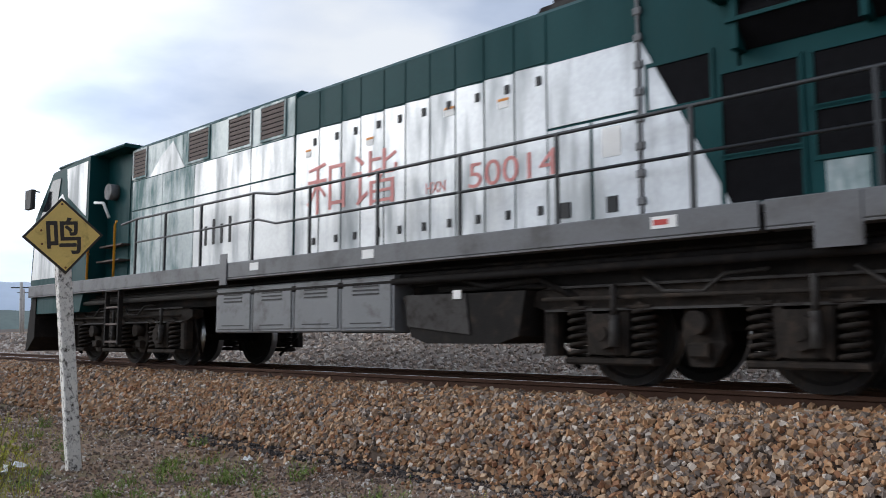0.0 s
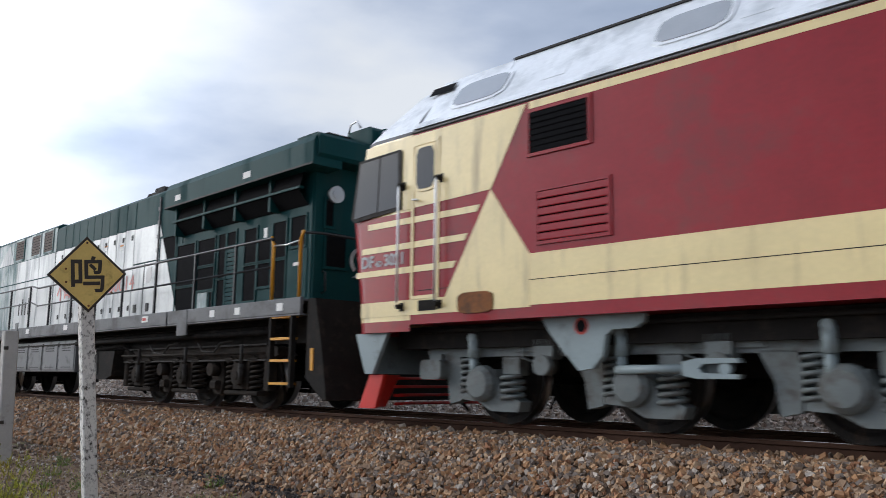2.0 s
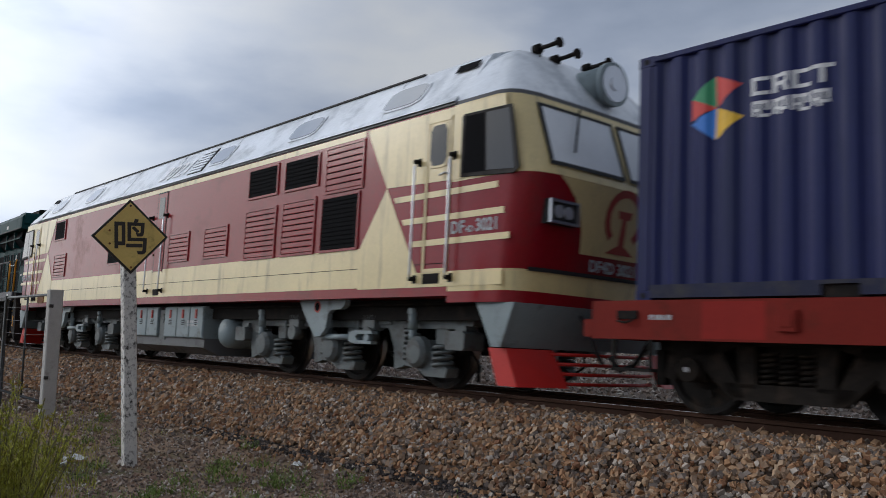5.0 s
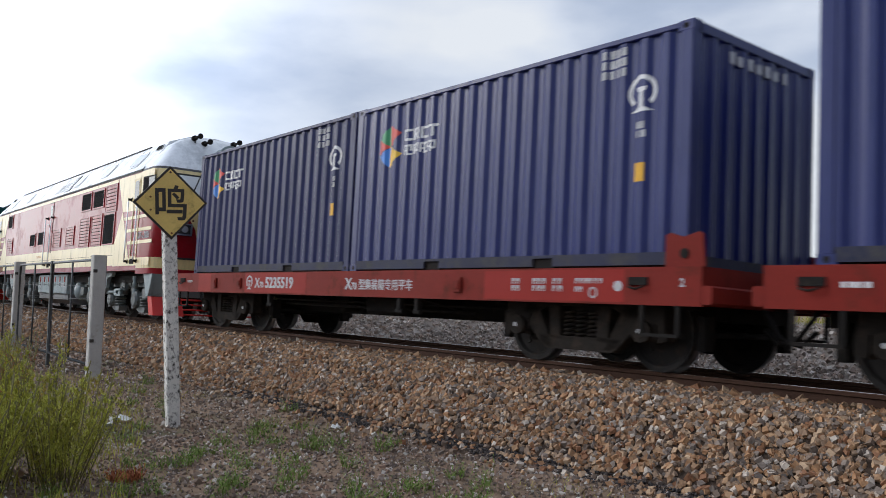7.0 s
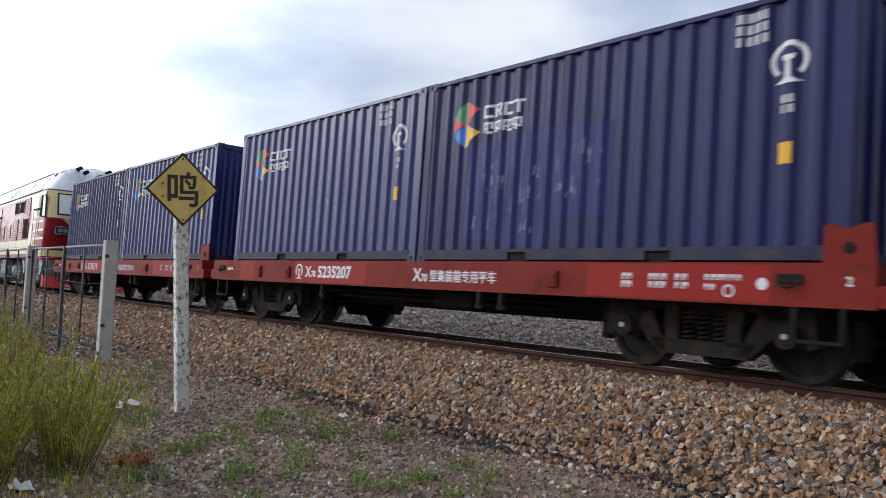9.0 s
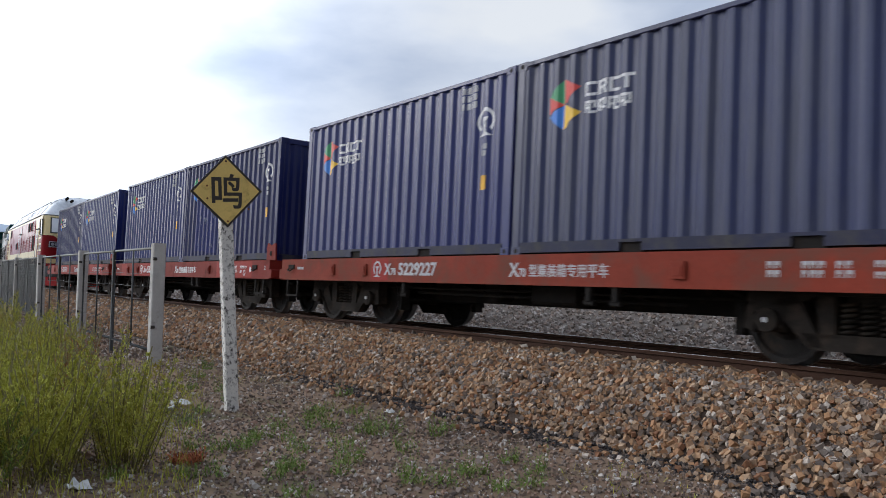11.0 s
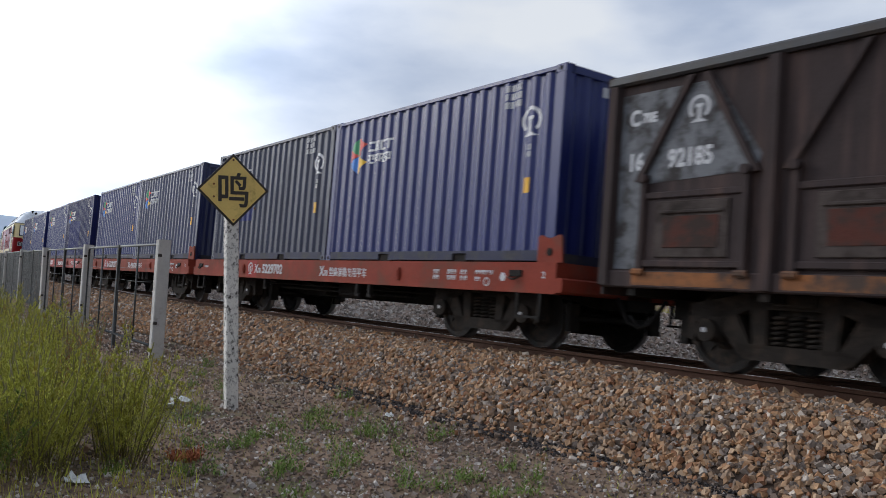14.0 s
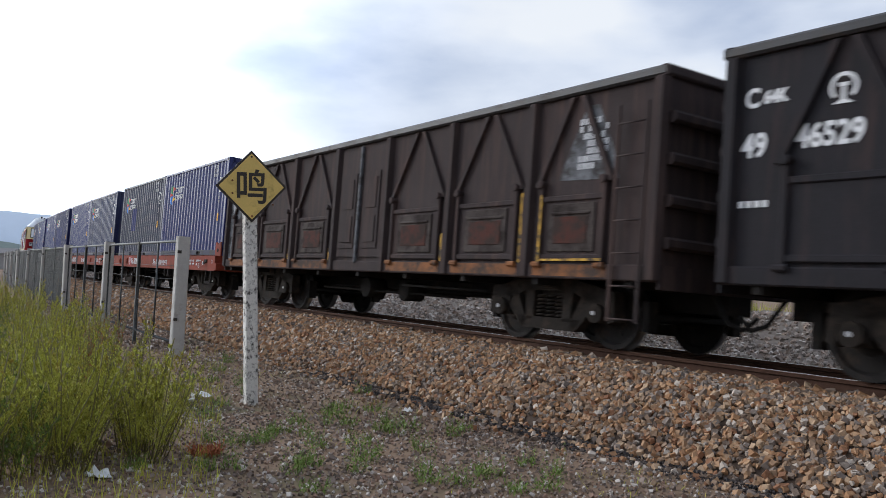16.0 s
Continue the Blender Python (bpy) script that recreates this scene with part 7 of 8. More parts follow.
def fence():
    t = thing("fence", "line of grey concrete posts with steel-framed wire panels", "fence")
    def at(x):
        return 4.31 + (x * x - 13.7**2) * BEND / 2 + 0.018 * (-13.7 - x)
    xs = [-13.75 - 6.15 * k for k in range(10)]
    post = Form().prism([(-0.085, -0.10), (0.085, -0.10), (0.10, -0.085), (0.10, 0.085), (0.085, 0.10), (-0.085, 0.10), (-0.10, 0.085), (-0.10, -0.085)], -0.2, 2.0, "z").mesh("concrete_post", M["concrete"])
    rng = random.Random(4)
    for k, x in enumerate(xs):
        p = part("concrete_post", post, None, t)
        p.matrix_basis = pose(x, at(x), GROUND_Z, rng.uniform(-0.8, 0.8), rng.uniform(-1, 1), rng.uniform(-6, 6) - 3)
        for z in (0.62, 1.72):
            part("clamp", Form().box(0.06, 0.115, -0.1, -0.04, z, z + 0.05, 0.01), M["sign_black"], p)
        if k + 1 < len(xs):
            a, b = Vector((x - 0.14, at(x), 0)), Vector((xs[k + 1] + 0.14, at(xs[k + 1]), 0))
            top, low = GROUND_Z + 1.93, GROUND_Z + 0.25
            mid = a.lerp(b, 0.5)
            halves = ((a, mid - (b - a) * 0.008), (mid + (b - a) * 0.008, b))
            for p0, p1 in halves:
                fr = Form().tube([(*p0.xy, low), (*p0.xy, top - 0.04), (*p0.lerp(p1, 0.03).xy, top), (*p1.lerp(p0, 0.03).xy, top), (*p1.xy, top - 0.04), (*p1.xy, low), (*p0.xy, low)], 0.024, 6)
                panel = part("panel_frame", fr, M["fence_steel"], t)
                m_ = p0.lerp(p1, 0.5)
                part("stiffener", Form().tube([(*m_.xy, low), (*m_.xy, top)], 0.017, 6), M["fence_steel"], panel)
                for i in range(7):
                    z = low + (top - low) * (i + 0.7) / 7.5
                    part("wire", Form().tube([(*p0.xy, z), (*p0.lerp(p1, 0.5).xy, z - 0.02), (*p1.xy, z)], 0.0035, 4), M["fence_steel"], panel)
                if k >= 2:
                    n = 26
                    up = Form()
                    for i in range(n):
                        q = p0.lerp(p1, (i + 0.5) / n)
                        up.box(q.x - 0.012, q.x + 0.012, q.y - 0.004, q.y + 0.004, low, top)
                    tagged(part("wire_mesh", up, M["fence_steel"], panel), kind="stuff")
            part("steel_post", Form().box(mid.x - 0.035, mid.x + 0.035, mid.y - 0.03, mid.y + 0.03, GROUND_Z - 0.1, top + 0.03, 0.008), M["fence_steel"], t)
    return t


def sprig(f, base, top, rng, leaves, size):
    """Narrow leaves along a bent twig; returns the twig's points."""
    mid = base.lerp(top, 0.55) + Vector((rng.uniform(-1, 1), rng.uniform(-1, 1), 0)) * 0.04
    for i in range(leaves):
        k = 0.12 + 0.88 * i / leaves
        p = base.lerp(mid, k / 0.55) if k < 0.55 else mid.lerp(top, (k - 0.55) / 0.45)
        a = rng.uniform(0, 6.28)
        lift = rng.uniform(0.35, 1.25)
        d = Vector((math.cos(a) * math.cos(lift), math.sin(a) * math.cos(lift), math.sin(lift)))
        ln = size * rng.uniform(0.6, 1.3) * (1.15 - 0.6 * k)
        side = d.cross(Vector((0, 0, 1))).normalized() * ln * 0.125
        tip = p + d * ln + Vector((0, 0, -0.1 * ln))
        m = p + d * ln * 0.5
        f.add([p, m + side, tip, m - side], [(0, 1, 2, 3)])
    return [base, mid, top]


def bush(height, spread, seed, deep):
    rng = random.Random(seed)
    t = thing("bush", "tall feathery yellow-green weed bush by the fence" if not deep else "dense darker green weed bush by the fence", "bush", "weed bushes beside the fence")
    leaf, stems = Form(), Form()
    for i in range(13):
        a, r = rng.uniform(0, 6.28), spread * math.sqrt(rng.random())
        base = Vector((math.cos(a) * r * 0.3, math.sin(a) * r * 0.3, -0.03))
        top = Vector((math.cos(a) * r, math.sin(a) * r, height * (1.08 - 0.3 * (r / spread) ** 2) * rng.uniform(0.66, 1.05)))
        stems.tube(sprig(leaf, base, top, rng, 34, 0.042), 0.005, 4)
        # side shoots rise from the stem, shorter towards its tip
        for j in range(15):
            k = 0.16 + 0.8 * j / 15
            b2 = base.lerp(top, k)
            turn, reach = rng.uniform(0, 6.28), (1.08 - k) * rng.uniform(0.18, 0.34) * height
            t2 = b2 + Vector((math.cos(turn) * reach * 0.62, math.sin(turn) * reach * 0.62, reach * 0.95))
            sprig(leaf, b2, t2, rng, 30, 0.036)
    tagged(part("leaves", leaf, M["leaf_deep" if deep else "leaf"], t), kind="stuff")
    tagged(part("stalk", stems, M["stem"], t), kind="stuff")
    return t


def dry_bush():
    rng = random.Random(41)
    t = thing("bush", "dry brown weed stalks among the green bushes", "bush", "weed bushes beside the fence")
    leaf, stems = Form(), Form()
    for _ in range(22):
        a, r = rng.uniform(0, 6.28), 0.22 * math.sqrt(rng.random())
        base = Vector((math.cos(a) * r * 0.5, math.sin(a) * r * 0.5, -0.03))
        top = Vector((math.cos(a) * r * 1.3, math.sin(a) * r * 1.3, rng.uniform(0.6, 0.98)))
        stems.tube(sprig(leaf, base, top, rng, 40, 0.05), 0.004, 4)
    tagged(part("leaves", leaf, M["dry_leaf"], t), kind="stuff")
    tagged(part("stalk", stems, M["stem"], t), kind="stuff")
    return t


def weed(seed, height, spread, dry=False):
    rng = random.Random(seed)
    t = thing("weed", "small green weed tuft in the gravel" if not dry else "patch of dry orange grass in the gravel", "weed", "weeds in the gravel")
    leaf = Form()
    for i in range(21 if not dry else 90):
        a, r = rng.uniform(0, 6.28), spread * math.sqrt(rng.random())
        base = Vector((math.cos(a) * r * 0.7, math.sin(a) * r * 0.7, -0.01))
        top = base + Vector((math.cos(a) * spread * 0.4 * rng.random(), math.sin(a) * spread * 0.4 * rng.random(), height * rng.uniform(0.5, 1.5)))
        sprig(leaf, base, top, rng, 10 if not dry else 5, 0.042 if not dry else 0.06)
    tagged(part("leaves", leaf, M["leaf_deep"] if not dry else M["dry_leaf"], t), kind="stuff")
    return t


def plants():
    rng = random.Random(11)
    kinds = [bush(1.0, 0.42, 1, False), bush(0.85, 0.4, 2, True), bush(1.12, 0.36, 3, False), dry_bush(), bush(0.92, 0.46, 5, False)]
    spots = [(6.75, 74.3, 0), (6.95, 74.0, 4), (7.15, 74.9, 2), (6.6, 78.6, 0), (6.55, 80.4, 4), (6.9, 77.9, 2), (6.4, 82.3, 1), (6.3, 84.5, 0), (7.2, 79.3, 4), (7.3, 81.5, 2), (7.6, 78.0, 0), (7.7, 83.5, 4),
             (8.3, 79.9, 0), (8.5, 77.3, 3), (8.6, 82.3, 2), (9.3, 78.4, 4), (9.5, 80.9, 0), (9.7, 84.0, 1), (10.6, 77.3, 3), (10.8, 79.4, 2), (11.0, 82.0, 4), (12.2, 76.6, 3), (12.4, 78.6, 0), (12.7, 81.0, 4),
             (14.0, 77.9, 2), (14.3, 80.2, 0), (14.6, 83.4, 1), (16.3, 78.9, 4), (16.8, 81.6, 2), (19.0, 79.8, 0), (19.5, 83.2, 4), (23.0, 81.0, 2), (23.5, 84.0, 0), (28.0, 82.2, 4), (6.3, 87.5, 0), (7.0, 90.0, 1),
             (8.2, 86.0, 0), (9.0, 88.0, 4), (11.5, 85.5, 2), (13.2, 86.5, 0), (15.5, 85.0, 4), (17.5, 84.0, 0), (18.5, 86.0, 2), (20.5, 81.5, 4), (21.5, 85.0, 0), (25.5, 82.6, 2), (26.5, 84.6, 4), (30.0, 83.4, 0), (33.0, 84.6, 2), (36.0, 83.6, 4)]
    used = set()
    for d, az, k in spots:
        m = pose(-d * math.sin(radians(az)), d * math.cos(radians(az)), GROUND_Z - 0.01, 0, 0, rng.uniform(0, 360))
        if k not in used:
            used.add(k)
            kinds[k].matrix_basis = m
        else:
            copy_thing(kinds[k], m)
    tufts = [weed(21, 0.16, 0.14), weed(22, 0.10, 0.18), weed(23, 0.2, 0.1), weed(24, 0.12, 0.12)]
    dry = weed(31, 0.07, 0.16, True)
    dry.matrix_basis = pose(-6.57, 2.34, GROUND_Z)
    places = [(-7.93, 4.22), (-7.1, 4.38), (-7.0, 4.55), (-6.7, 4.99), (-7.18, 3.17), (-7.0, 3.0), (-6.48, 3.28), (-6.04, 3.53), (-5.1, 4.09), (-4.85, 4.48), (-5.3, 3.57), (-6.9, 3.4), (-7.6, 3.6), (-8.3, 4.5),
              (-8.9, 3.3), (-9.6, 3.9), (-10.4, 4.1), (-11.2, 3.7), (-10.2, 3.2), (-8.2, 2.9), (-6.1, 2.2), (-5.7, 2.7), (-5.2, 2.6), (-6.3, 1.75), (-12.0, 4.4), (-13.0, 4.9), (-9.3, 5.3), (-5.6, 3.2), (-4.6, 3.9),
              (-7.4, 4.05), (-6.85, 2.7), (-6.0, 2.95),
              (-7.46, 3.87), (-6.48, 3.69), (-6.97, 4.21), (-6.79, 4.26), (-6.48, 4.72), (-7.24, 3.3), (-8.03, 4.73), (-4.59, 4.18), (-5.87, 3.41), (-5.03, 3.98), (-6.04, 4.05), (-7.87, 4.17), (-10.82, 3.89),
              (-13.4, 5.07), (-5.9, 2.93), (-5.26, 4.59), (-5.1, 3.48), (-4.91, 3.65), (-6.87, 2.89), (-7.03, 2.56), (-5.99, 2.36)]
    rng.shuffle(places)
    for i, (x, y) in enumerate(places):
        m = pose(x, y, GROUND_Z - 0.005, 0, 0, rng.uniform(0, 360))
        if i < 4:
            tufts[i].matrix_basis = m
        else:
            copy_thing(tufts[i % 4], m)
    for l, w in ((-6.1, 7.4), (-5.6, 7.6), (-5.0, 7.3), (-4.3, 7.7), (-8.5, 7.5), (-9.4, 7.8)):
        q = along(l)
        copy_thing(tufts[int(l * 7) % 4], pose(q.x, TRACK_Y + w, 0.36, 0, 0, rng.uniform(0, 360)))
    # rough grass along the far crest of the gravel
    f = Form()
    for _ in range(7000):
        l, w = rng.uniform(-30, 8), rng.uniform(7.2, 10.5)
        if noise.noise(Vector((l * 0.5, w * 0.6, 9))) < -0.05:
            continue
        p = Vector(flat_along(l, w, 0.36))
        a = rng.uniform(0, 6.28)
        d = Vector((math.cos(a), math.sin(a), 0)) * 0.010
        f.add([p - d, p + d, p + Vector((rng.uniform(-0.1, 0.1), rng.uniform(-0.1, 0.1), rng.uniform(0.12, 0.34)))], [(0, 1, 2)])
    tagged(part("grass", f, M["leaf"]), "strip of rough green grass beyond the gravel", "grass", kind="stuff")
    # thin grass over the left verge
    f = Form()
    for _ in range(5200):
        d, az = rng.uniform(5.3, 15), rng.uniform(69.5, 90)
        if noise.noise(Vector((d * 0.9, az * 0.12, 3))) < -0.12:
            continue
        x, y = -d * math.sin(radians(az)), d * math.cos(radians(az))
        a, h = rng.uniform(0, 6.28), rng.uniform(0.05, 0.2)
        w = Vector((math.cos(a), math.sin(a), 0)) * 0.004
        p = Vector((x, y, GROUND_Z - 0.01))
        q = p + Vector((rng.uniform(-0.06, 0.06), rng.uniform(-0.06, 0.06), h))
        f.add([p - w, p + w, q], [(0, 1, 2)])
    for _ in range(2600):
        x, y = rng.uniform(-13, -3.5), rng.uniform(1.6, 5.3)
        if noise.noise(Vector((x * 0.8, y * 0.9, 7))) < 0.12:
            continue
        a, h = rng.uniform(0, 6.28), rng.uniform(0.02, 0.07)
        w = Vector((math.cos(a), math.sin(a), 0)) * 0.004
        p = Vector((x, y, GROUND_Z - 0.01))
        q = p + Vector((rng.uniform(-0.05, 0.05), rng.uniform(-0.05, 0.05), h))
        f.add([p - w, p + w, q], [(0, 1, 2)])
    tagged(part("grass", f, M["leaf"]), "thin grass over the verge", "grass", kind="stuff")


def litter(x, y, size, seed):
    rng = random.Random(seed)
    t = Form()
    n = 4
    vs = [((i / n - 0.5) * size * 1.5, (j / n - 0.5) * size, rng.uniform(0.01, 0.05) * (1 + 0.5 * math.sin(i * 2 + j))) for j in range(n + 1) for i in range(n + 1)]
    up = [(a, b, c + 0.003) for a, b, c in vs]
    m = (n + 1) ** 2
    fs = [(j * (n + 1) + i, j * (n + 1) + i + 1, (j + 1) * (n + 1) + i + 1, (j + 1) * (n + 1) + i) for j in range(n) for i in range(n)]
    t.add(vs + up, [q[::-1] for q in fs] + [tuple(m + i for i in q) for q in fs])
    ob = tagged(part("litter", t, M["paper"]), "crumpled scrap of white plastic litter", "litter")
    ob.matrix_basis = pose(x, y, GROUND_Z - 0.005, 0, 0, rng.uniform(0, 180))


def distance():
    # far hills and a belt of woods round the horizon, haze painted into their colours
    def ridge(name, dist, low, high, seed, mat, label, cat, freq, jag, a0, a1):
        f = Form()
        n = 220
        pts = []
        for i in range(n + 1):
            az = radians(a0 + (a1 - a0) * i / n)
            h = low + (high - low) * (0.5 + 0.5 * noise.noise(Vector((az * freq, seed, 0)))) + jag * noise.noise(Vector((az * freq * 14, seed, 5)))
            pts.append((-dist * math.sin(az), dist * math.cos(az), dist * math.tan(radians(h))))
        deep = 1.25
        base = [(x, y, GROUND_Z - 3) for x, y, _ in pts]
        back = [(x * deep, y * deep, GROUND_Z - 3) for x, y, _ in pts]
        crest = [(x * 1.1, y * 1.1, z * 1.1) for x, y, z in pts]
        m = n + 1
        f.add(base + crest + back, [(i, i + 1, m + i + 1, m + i) for i in range(n)] + [(m + i, m + i + 1, 2 * m + i + 1, 2 * m + i) for i in range(n)], True)
        tagged(part(name, f, M[mat]), label, cat, kind="structure")

    ridge("backdrop", 2300, 1.6, 3.9, 2.3, "hill", "mountains on the horizon painted in haze blue", "hills", 5.0, 0.12, 40, 200)
    ridge("backdrop", 420, 0.75, 1.7, 7.1, "woods", "dark belt of far woods with haze painted in", "woods", 9.0, 0.22, 62, 200)


def hut():
    t = thing("hut", "small grey hut with a low roof behind the fence", "hut")
    part("wall", Form().box(-3, 3, -2, 2, 0, 2.5), M["hut_wall"], t)
    part("roof", Form().prism([(-2.4, 2.5), (2.4, 2.5), (0, 3.4)], -3.3, 3.3, "x"), M["hut_roof"], t)
    t.matrix_basis = pose(-150, 17.5, GROUND_Z, 0, 0, 60)


def pole(x, y, h):
    t = thing("utility_pole", "distant grey concrete utility pole", "pole", "far poles")
    part("shaft", Form().tube([(0, 0, 0), (0, 0, h)], 0.13, 8), M["concrete"], t)
    part("crossarm", Form().box(-0.8, 0.8, -0.05, 0.05, h - 0.5, h - 0.4), M["fence_steel"], t)
    t.matrix_basis = pose(x, y, GROUND_Z, 0, 0, 60)


def lattice_mast(x, y, h):
    t = thing("lattice_mast", "distant grey steel lattice mast", "mast")
    n, w0, w1 = 16, 1.3, 0.5

    def corner(i, k):
        w = w0 + (w1 - w0) * k / n
        return (w * (1, -1, -1, 1)[i % 4], w * (1, 1, -1, -1)[i % 4], h * k / n)

    for i in range(4):
        part("leg", Form().tube([corner(i, 0), corner(i, n)], 0.07, 6), M["fence_steel"], t)
        lace = Form()
        for k in range(n):
            lace.tube([corner(i + k % 2, k), corner(i + (k + 1) % 2, k + 1)], 0.04, 4).tube([corner(i, k + 1), corner(i + 1, k + 1)], 0.03, 4)
        tagged(part("lacing", lace, M["fence_steel"], t), kind="stuff")
    t.matrix_basis = pose(x, y, GROUND_Z, 0, 0, 25)


whistle_sign()
fence()
plants()
litter(-9.55, 3.32, 0.16, 1)
litter(-9.2, 3.05, 0.13, 2)
litter(-6.15, 1.44, 0.13, 3)
litter(-7.9, 5.1, 0.06, 4)
distance()
hut()
lattice_mast(-29.4, 85.3, 36)
pole(-76, 26.6, 5.4)
pole(-112, 39.5, 6.4)


# ---- loose stones ----
def stone_shape(seed):
    rng = random.Random(seed)
    f = Form()
    c = [(sx * rng.uniform(0.45, 1.0), sy * rng.uniform(0.45, 1.0), sz * rng.uniform(0.4, 0.95)) for sx, sy, sz in
         ((-1, -1, -1), (1, -1, -1), (1, 1, -1), (-1, 1, -1), (-1, -1, 1), (1, -1, 1), (1, 1, 1), (-1, 1, 1))]
    f.add(c, [(0, 3, 2), (0, 2, 1), (4, 5, 6), (4, 6, 7), (0, 1, 5), (0, 5, 4), (1, 2, 6), (1, 6, 5), (2, 3, 7), (2, 7, 6), (3, 0, 4), (3, 4, 7)])
    return f


SHAPES = [stone_shape(k) for k in range(9)]


def scatter(name, spots, material, label, category, seed, parent=None):
    """Many loose stones as one mesh; each spot is (place, half size)."""
    rng = np.random.default_rng(seed)
    vs, fs = [], []
    k = 0
    for p, r in spots:
        s = SHAPES[int(rng.integers(len(SHAPES)))]
        q = np.array(s.v) * (r * rng.uniform(0.8, 1.25, 3))
        a, b, c = rng.uniform(0, 6.28, 3)
        ca, sa, cb, sb, cc, sc = math.cos(a), math.sin(a), math.cos(b * 0.16), math.sin(b * 0.16), math.cos(c), math.sin(c)
        rot = np.array([[ca, -sa, 0], [sa, ca, 0], [0, 0, 1]]) @ np.array([[1, 0, 0], [0, cb, -sb], [0, sb, cb]]) @ np.array([[cc, 0, sc], [0, 1, 0], [-sc, 0, cc]])
        vs.append(q @ rot.T + np.array(p))
        fs.append(np.array(s.f) + k)
        k += 8
    v, f = np.concatenate(vs), np.concatenate(fs)
    me = bpy.data.meshes.new(name)
    me.from_pydata(v.tolist(), [], f.tolist())
    me.materials.append(material)
    ob = new(name, me)
    if parent is not None:
        ob.parent = parent
    return tagged(ob, label, "" if parent is not None else category, kind="stuff")


def bank_height(w):
    return float(np.interp(w, [-3.2, -2.56, -1.68, -1.2, -0.86], [GROUND_Z, GROUND_Z + 0.01, -0.17, -0.125, -0.14]))


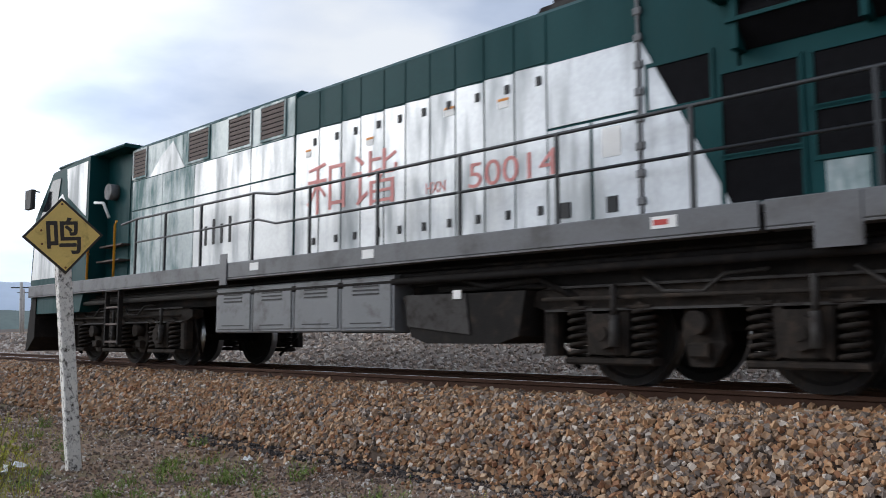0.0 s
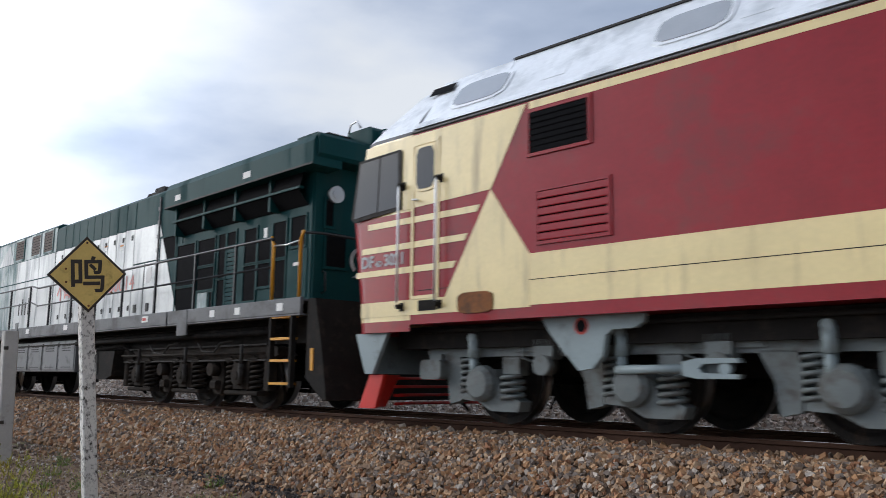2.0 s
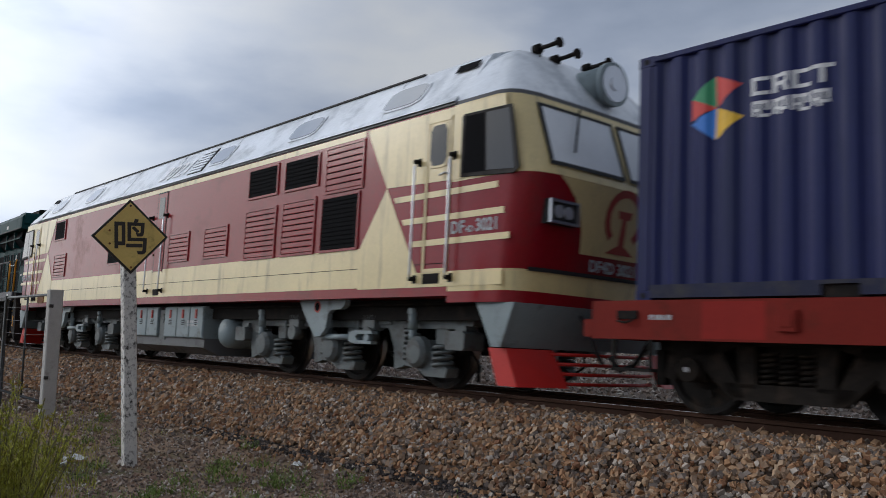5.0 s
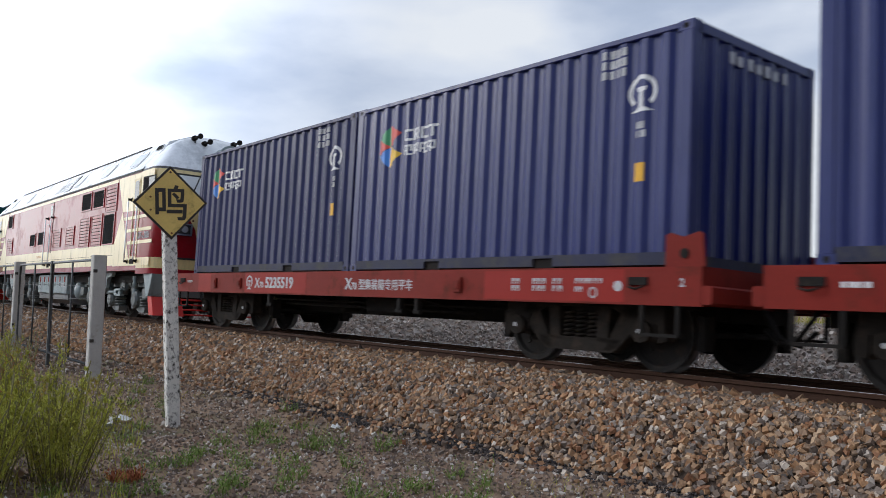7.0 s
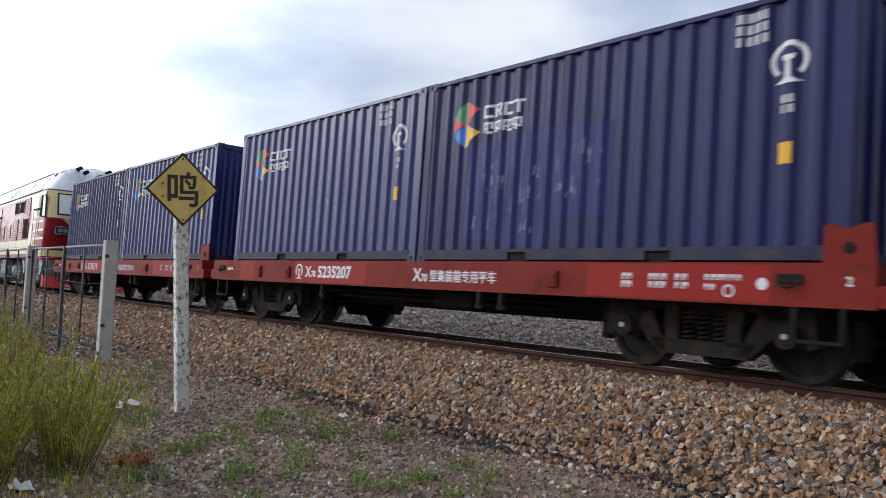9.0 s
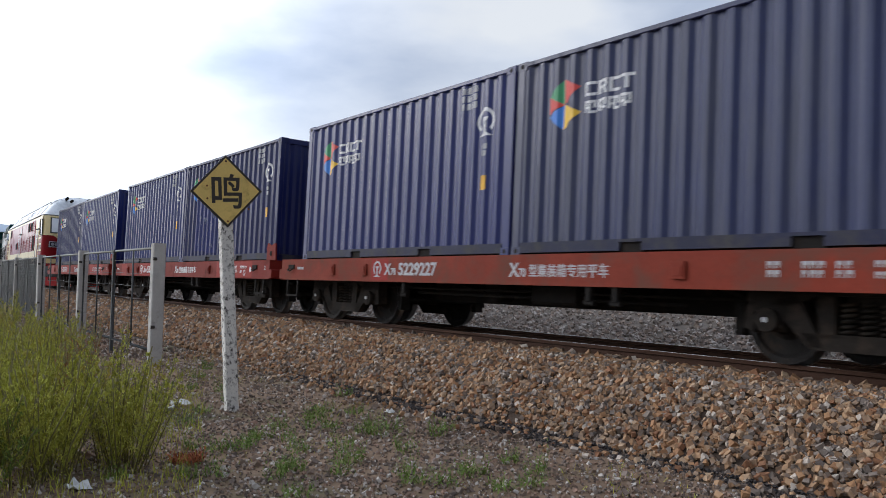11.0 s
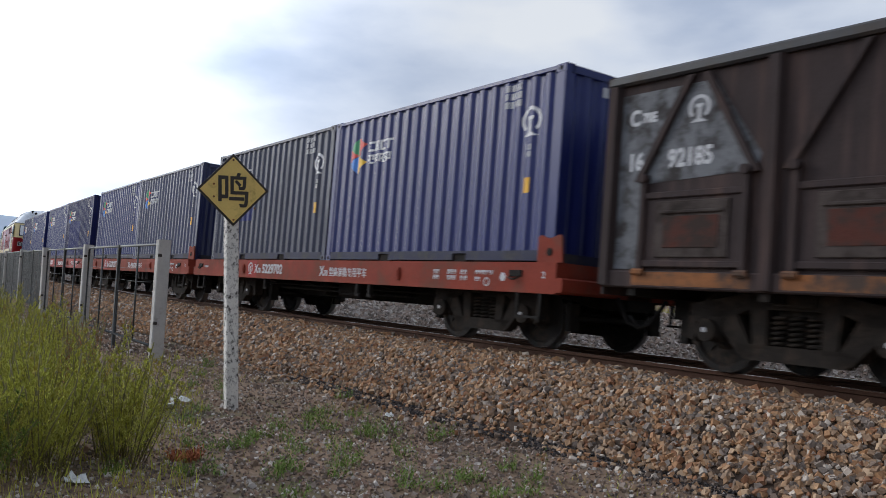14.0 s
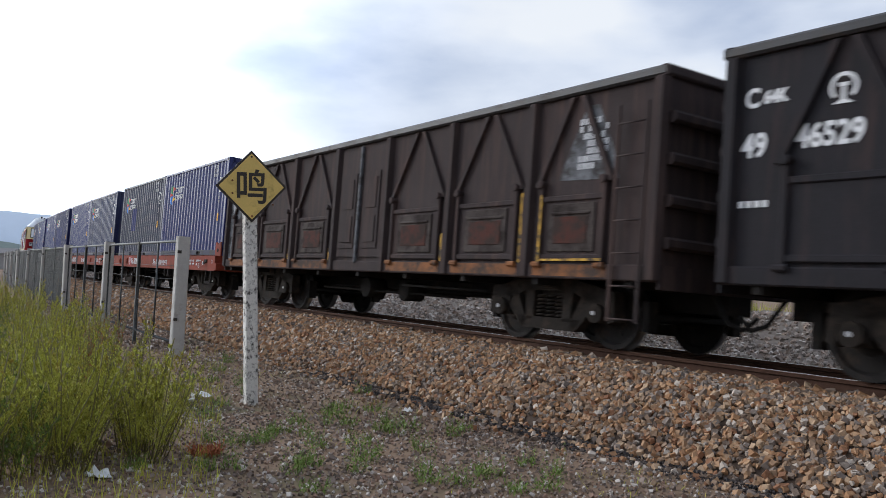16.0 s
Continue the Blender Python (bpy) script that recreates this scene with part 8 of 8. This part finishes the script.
def stones():
    rng = random.Random(9)
    bed = bpy.data.objects["track_bed"]
    spots, near = [], []
    for l0, l1, r, n in ((-13, 2, 0.026, 25000), (-24, -13, 0.038, 8200), (-42, -24, 0.048, 8000), (-75, -42, 0.075, 5200)):
        for _ in range(n):
            l, w = rng.uniform(l0, l1), rng.uniform(-2.56, -0.87)
            q = rng.uniform(0.6, 1.35)
            if w < -2.35 and rng.random() < 0.35 + 0.4 * noise.noise(Vector((l * 1.3, 0, 0))):
                continue
            spot = (flat_along(l, w, bank_height(w) + rng.uniform(-0.012, 0.03) + r * 0.2), r * q)
            (near if -5.0 < l < -2.4 and w > -2.5 and len(near) < 300 and rng.random() < 0.22 else spots).append(spot)
    for _ in range(900):
        l, w = rng.uniform(-16, 0), -2.55 - abs(rng.gauss(0, 0.28))
        spots.append((flat_along(l, w, GROUND_Z + 0.012), rng.uniform(0.012, 0.034)))
    scatter("ballast_stones", spots, M["ballast"], "loose brown and grey ballast stones", "ballast", 1, bed)
    meshes = [s.mesh("ballast_stone", M["ballast_piece"]) for s in SHAPES]
    for i, (p, r) in enumerate(near):
        ob = new("ballast_stone", meshes[i % len(meshes)])
        ob.parent = bed
        ob.matrix_basis = Matrix.LocRotScale(p, Euler((rng.uniform(-0.6, 0.6), rng.uniform(-0.6, 0.6), rng.uniform(0, 6.28))), (r * rng.uniform(0.9, 1.3), r * rng.uniform(0.8, 1.1), r))
    # a line of larger pale stones along the rail's foot
    spots = [(flat_along(rng.uniform(-30, 2), rng.uniform(-1.05, -0.86), -0.10 + rng.uniform(-0.02, 0.02)), rng.uniform(0.03, 0.05)) for _ in range(700)]
    scatter("ballast_stones", spots, M["ballast"], "ballast stones along the rail", "ballast", 2, bed)
    far = bpy.data.objects["gravel_bed"]
    spots = []
    for l0, l1, r, n in ((-16, 3, 0.036, 13500), (-40, -16, 0.055, 9500), (-80, -40, 0.09, 4500)):
        for _ in range(n):
            w = rng.uniform(0.95, 7.6) if rng.random() < 0.6 else rng.uniform(0.95, 4.5)
            z = float(np.interp(w, [0.9, 1.6, 3.0, 5.2, 6.8, 9.5], [-0.24, -0.3, -0.34, 0.05, 0.36, 0.42]))
            spots.append((flat_along(rng.uniform(l0, l1), w, z + rng.uniform(-0.01, 0.03)), r * rng.uniform(0.6, 1.3)))
    scatter("gravel", spots, M["grey_ballast"], "loose grey gravel beyond the track", "gravel", 3, far)
    spots = []
    for _ in range(4000):
        spots.append((flat_along(rng.uniform(-22, 3), rng.uniform(-0.68, 0.68), -0.17 + rng.uniform(-0.01, 0.02)), rng.uniform(0.022, 0.042)))
    scatter("ballast_stones", spots, M["ballast"], "ballast stones between the rails", "ballast", 5, bed)
    spots = []
    for _ in range(34000):
        x, y = rng.uniform(-14, -2.0), rng.uniform(0.7, 5.85)
        d = math.hypot(x, y)
        if d < 4.0 or math.degrees(math.atan2(-x, y)) > 84 or (d > 9 and rng.random() < 0.5):
            continue
        spots.append(((x, y, GROUND_Z - 0.004 + 0.03 * noise.noise(Vector((x * 0.35, y * 0.35, 0)))), rng.choice((0.006, 0.008, 0.008, 0.011, 0.011, 0.016)) * rng.uniform(0.8, 1.3)))
    for _ in range(12000):
        x, y = rng.uniform(-16, 7), rng.uniform(-5, 5.85)
        if math.hypot(x, y) < 4.3 or x > -2.0 or y < 0.7 or x < -13:
            spots.append(((x, y, GROUND_Z - 0.004 + 0.03 * noise.noise(Vector((x * 0.35, y * 0.35, 0)))), rng.choice((0.008, 0.011, 0.016)) * rng.uniform(0.8, 1.3)))
    for _ in range(6000):
        x = rng.uniform(-34, -13)
        spots.append(((x, rng.uniform(2.2, 6.0) + x * x * BEND / 2, GROUND_Z), rng.uniform(0.014, 0.034)))
    for _ in range(260):
        x, y = rng.uniform(-11, -3.5), rng.uniform(1.0, 5.6)
        spots.append(((x, y, GROUND_Z), rng.uniform(0.016, 0.034)))
    dark = []
    for _ in range(5200):
        l = rng.uniform(-11.5, -1.5)
        w = -2.66 + rng.gauss(0, 0.085) + 0.06 * noise.noise(Vector((l * 0.9, 2, 0)))
        dark.append((flat_along(l, w, GROUND_Z + 0.004 + 0.02 * (w > -2.6)), rng.uniform(0.007, 0.016)))
    scatter("cinders", dark, M["cinders"], "dark cinders along the foot of the ballast bank", "cinders", 6)
    scatter("gravel", spots, M["chips"], "fine gravel chips on the bare soil", "gravel", 4)


stones()



def motions():
    ticks = [k / 15 for k in range(241)]
    ways = [way_at(t) for t in ticks]
    for ob, u in VEHICLES:
        spins = [o for o in ob.children_recursive if o.name.startswith("wheelset")]
        walk(ob, [(t, on_track(u + s)) for t, s in WAY])
        for o in spins:
            place, r = o.location.copy(), RADIUS[o.data.name]
            walk(o, [(t, Matrix.Translation(place) @ Matrix.Rotation(s / r, 4, "Y")) for t, s in zip(ticks, ways)])


motions()
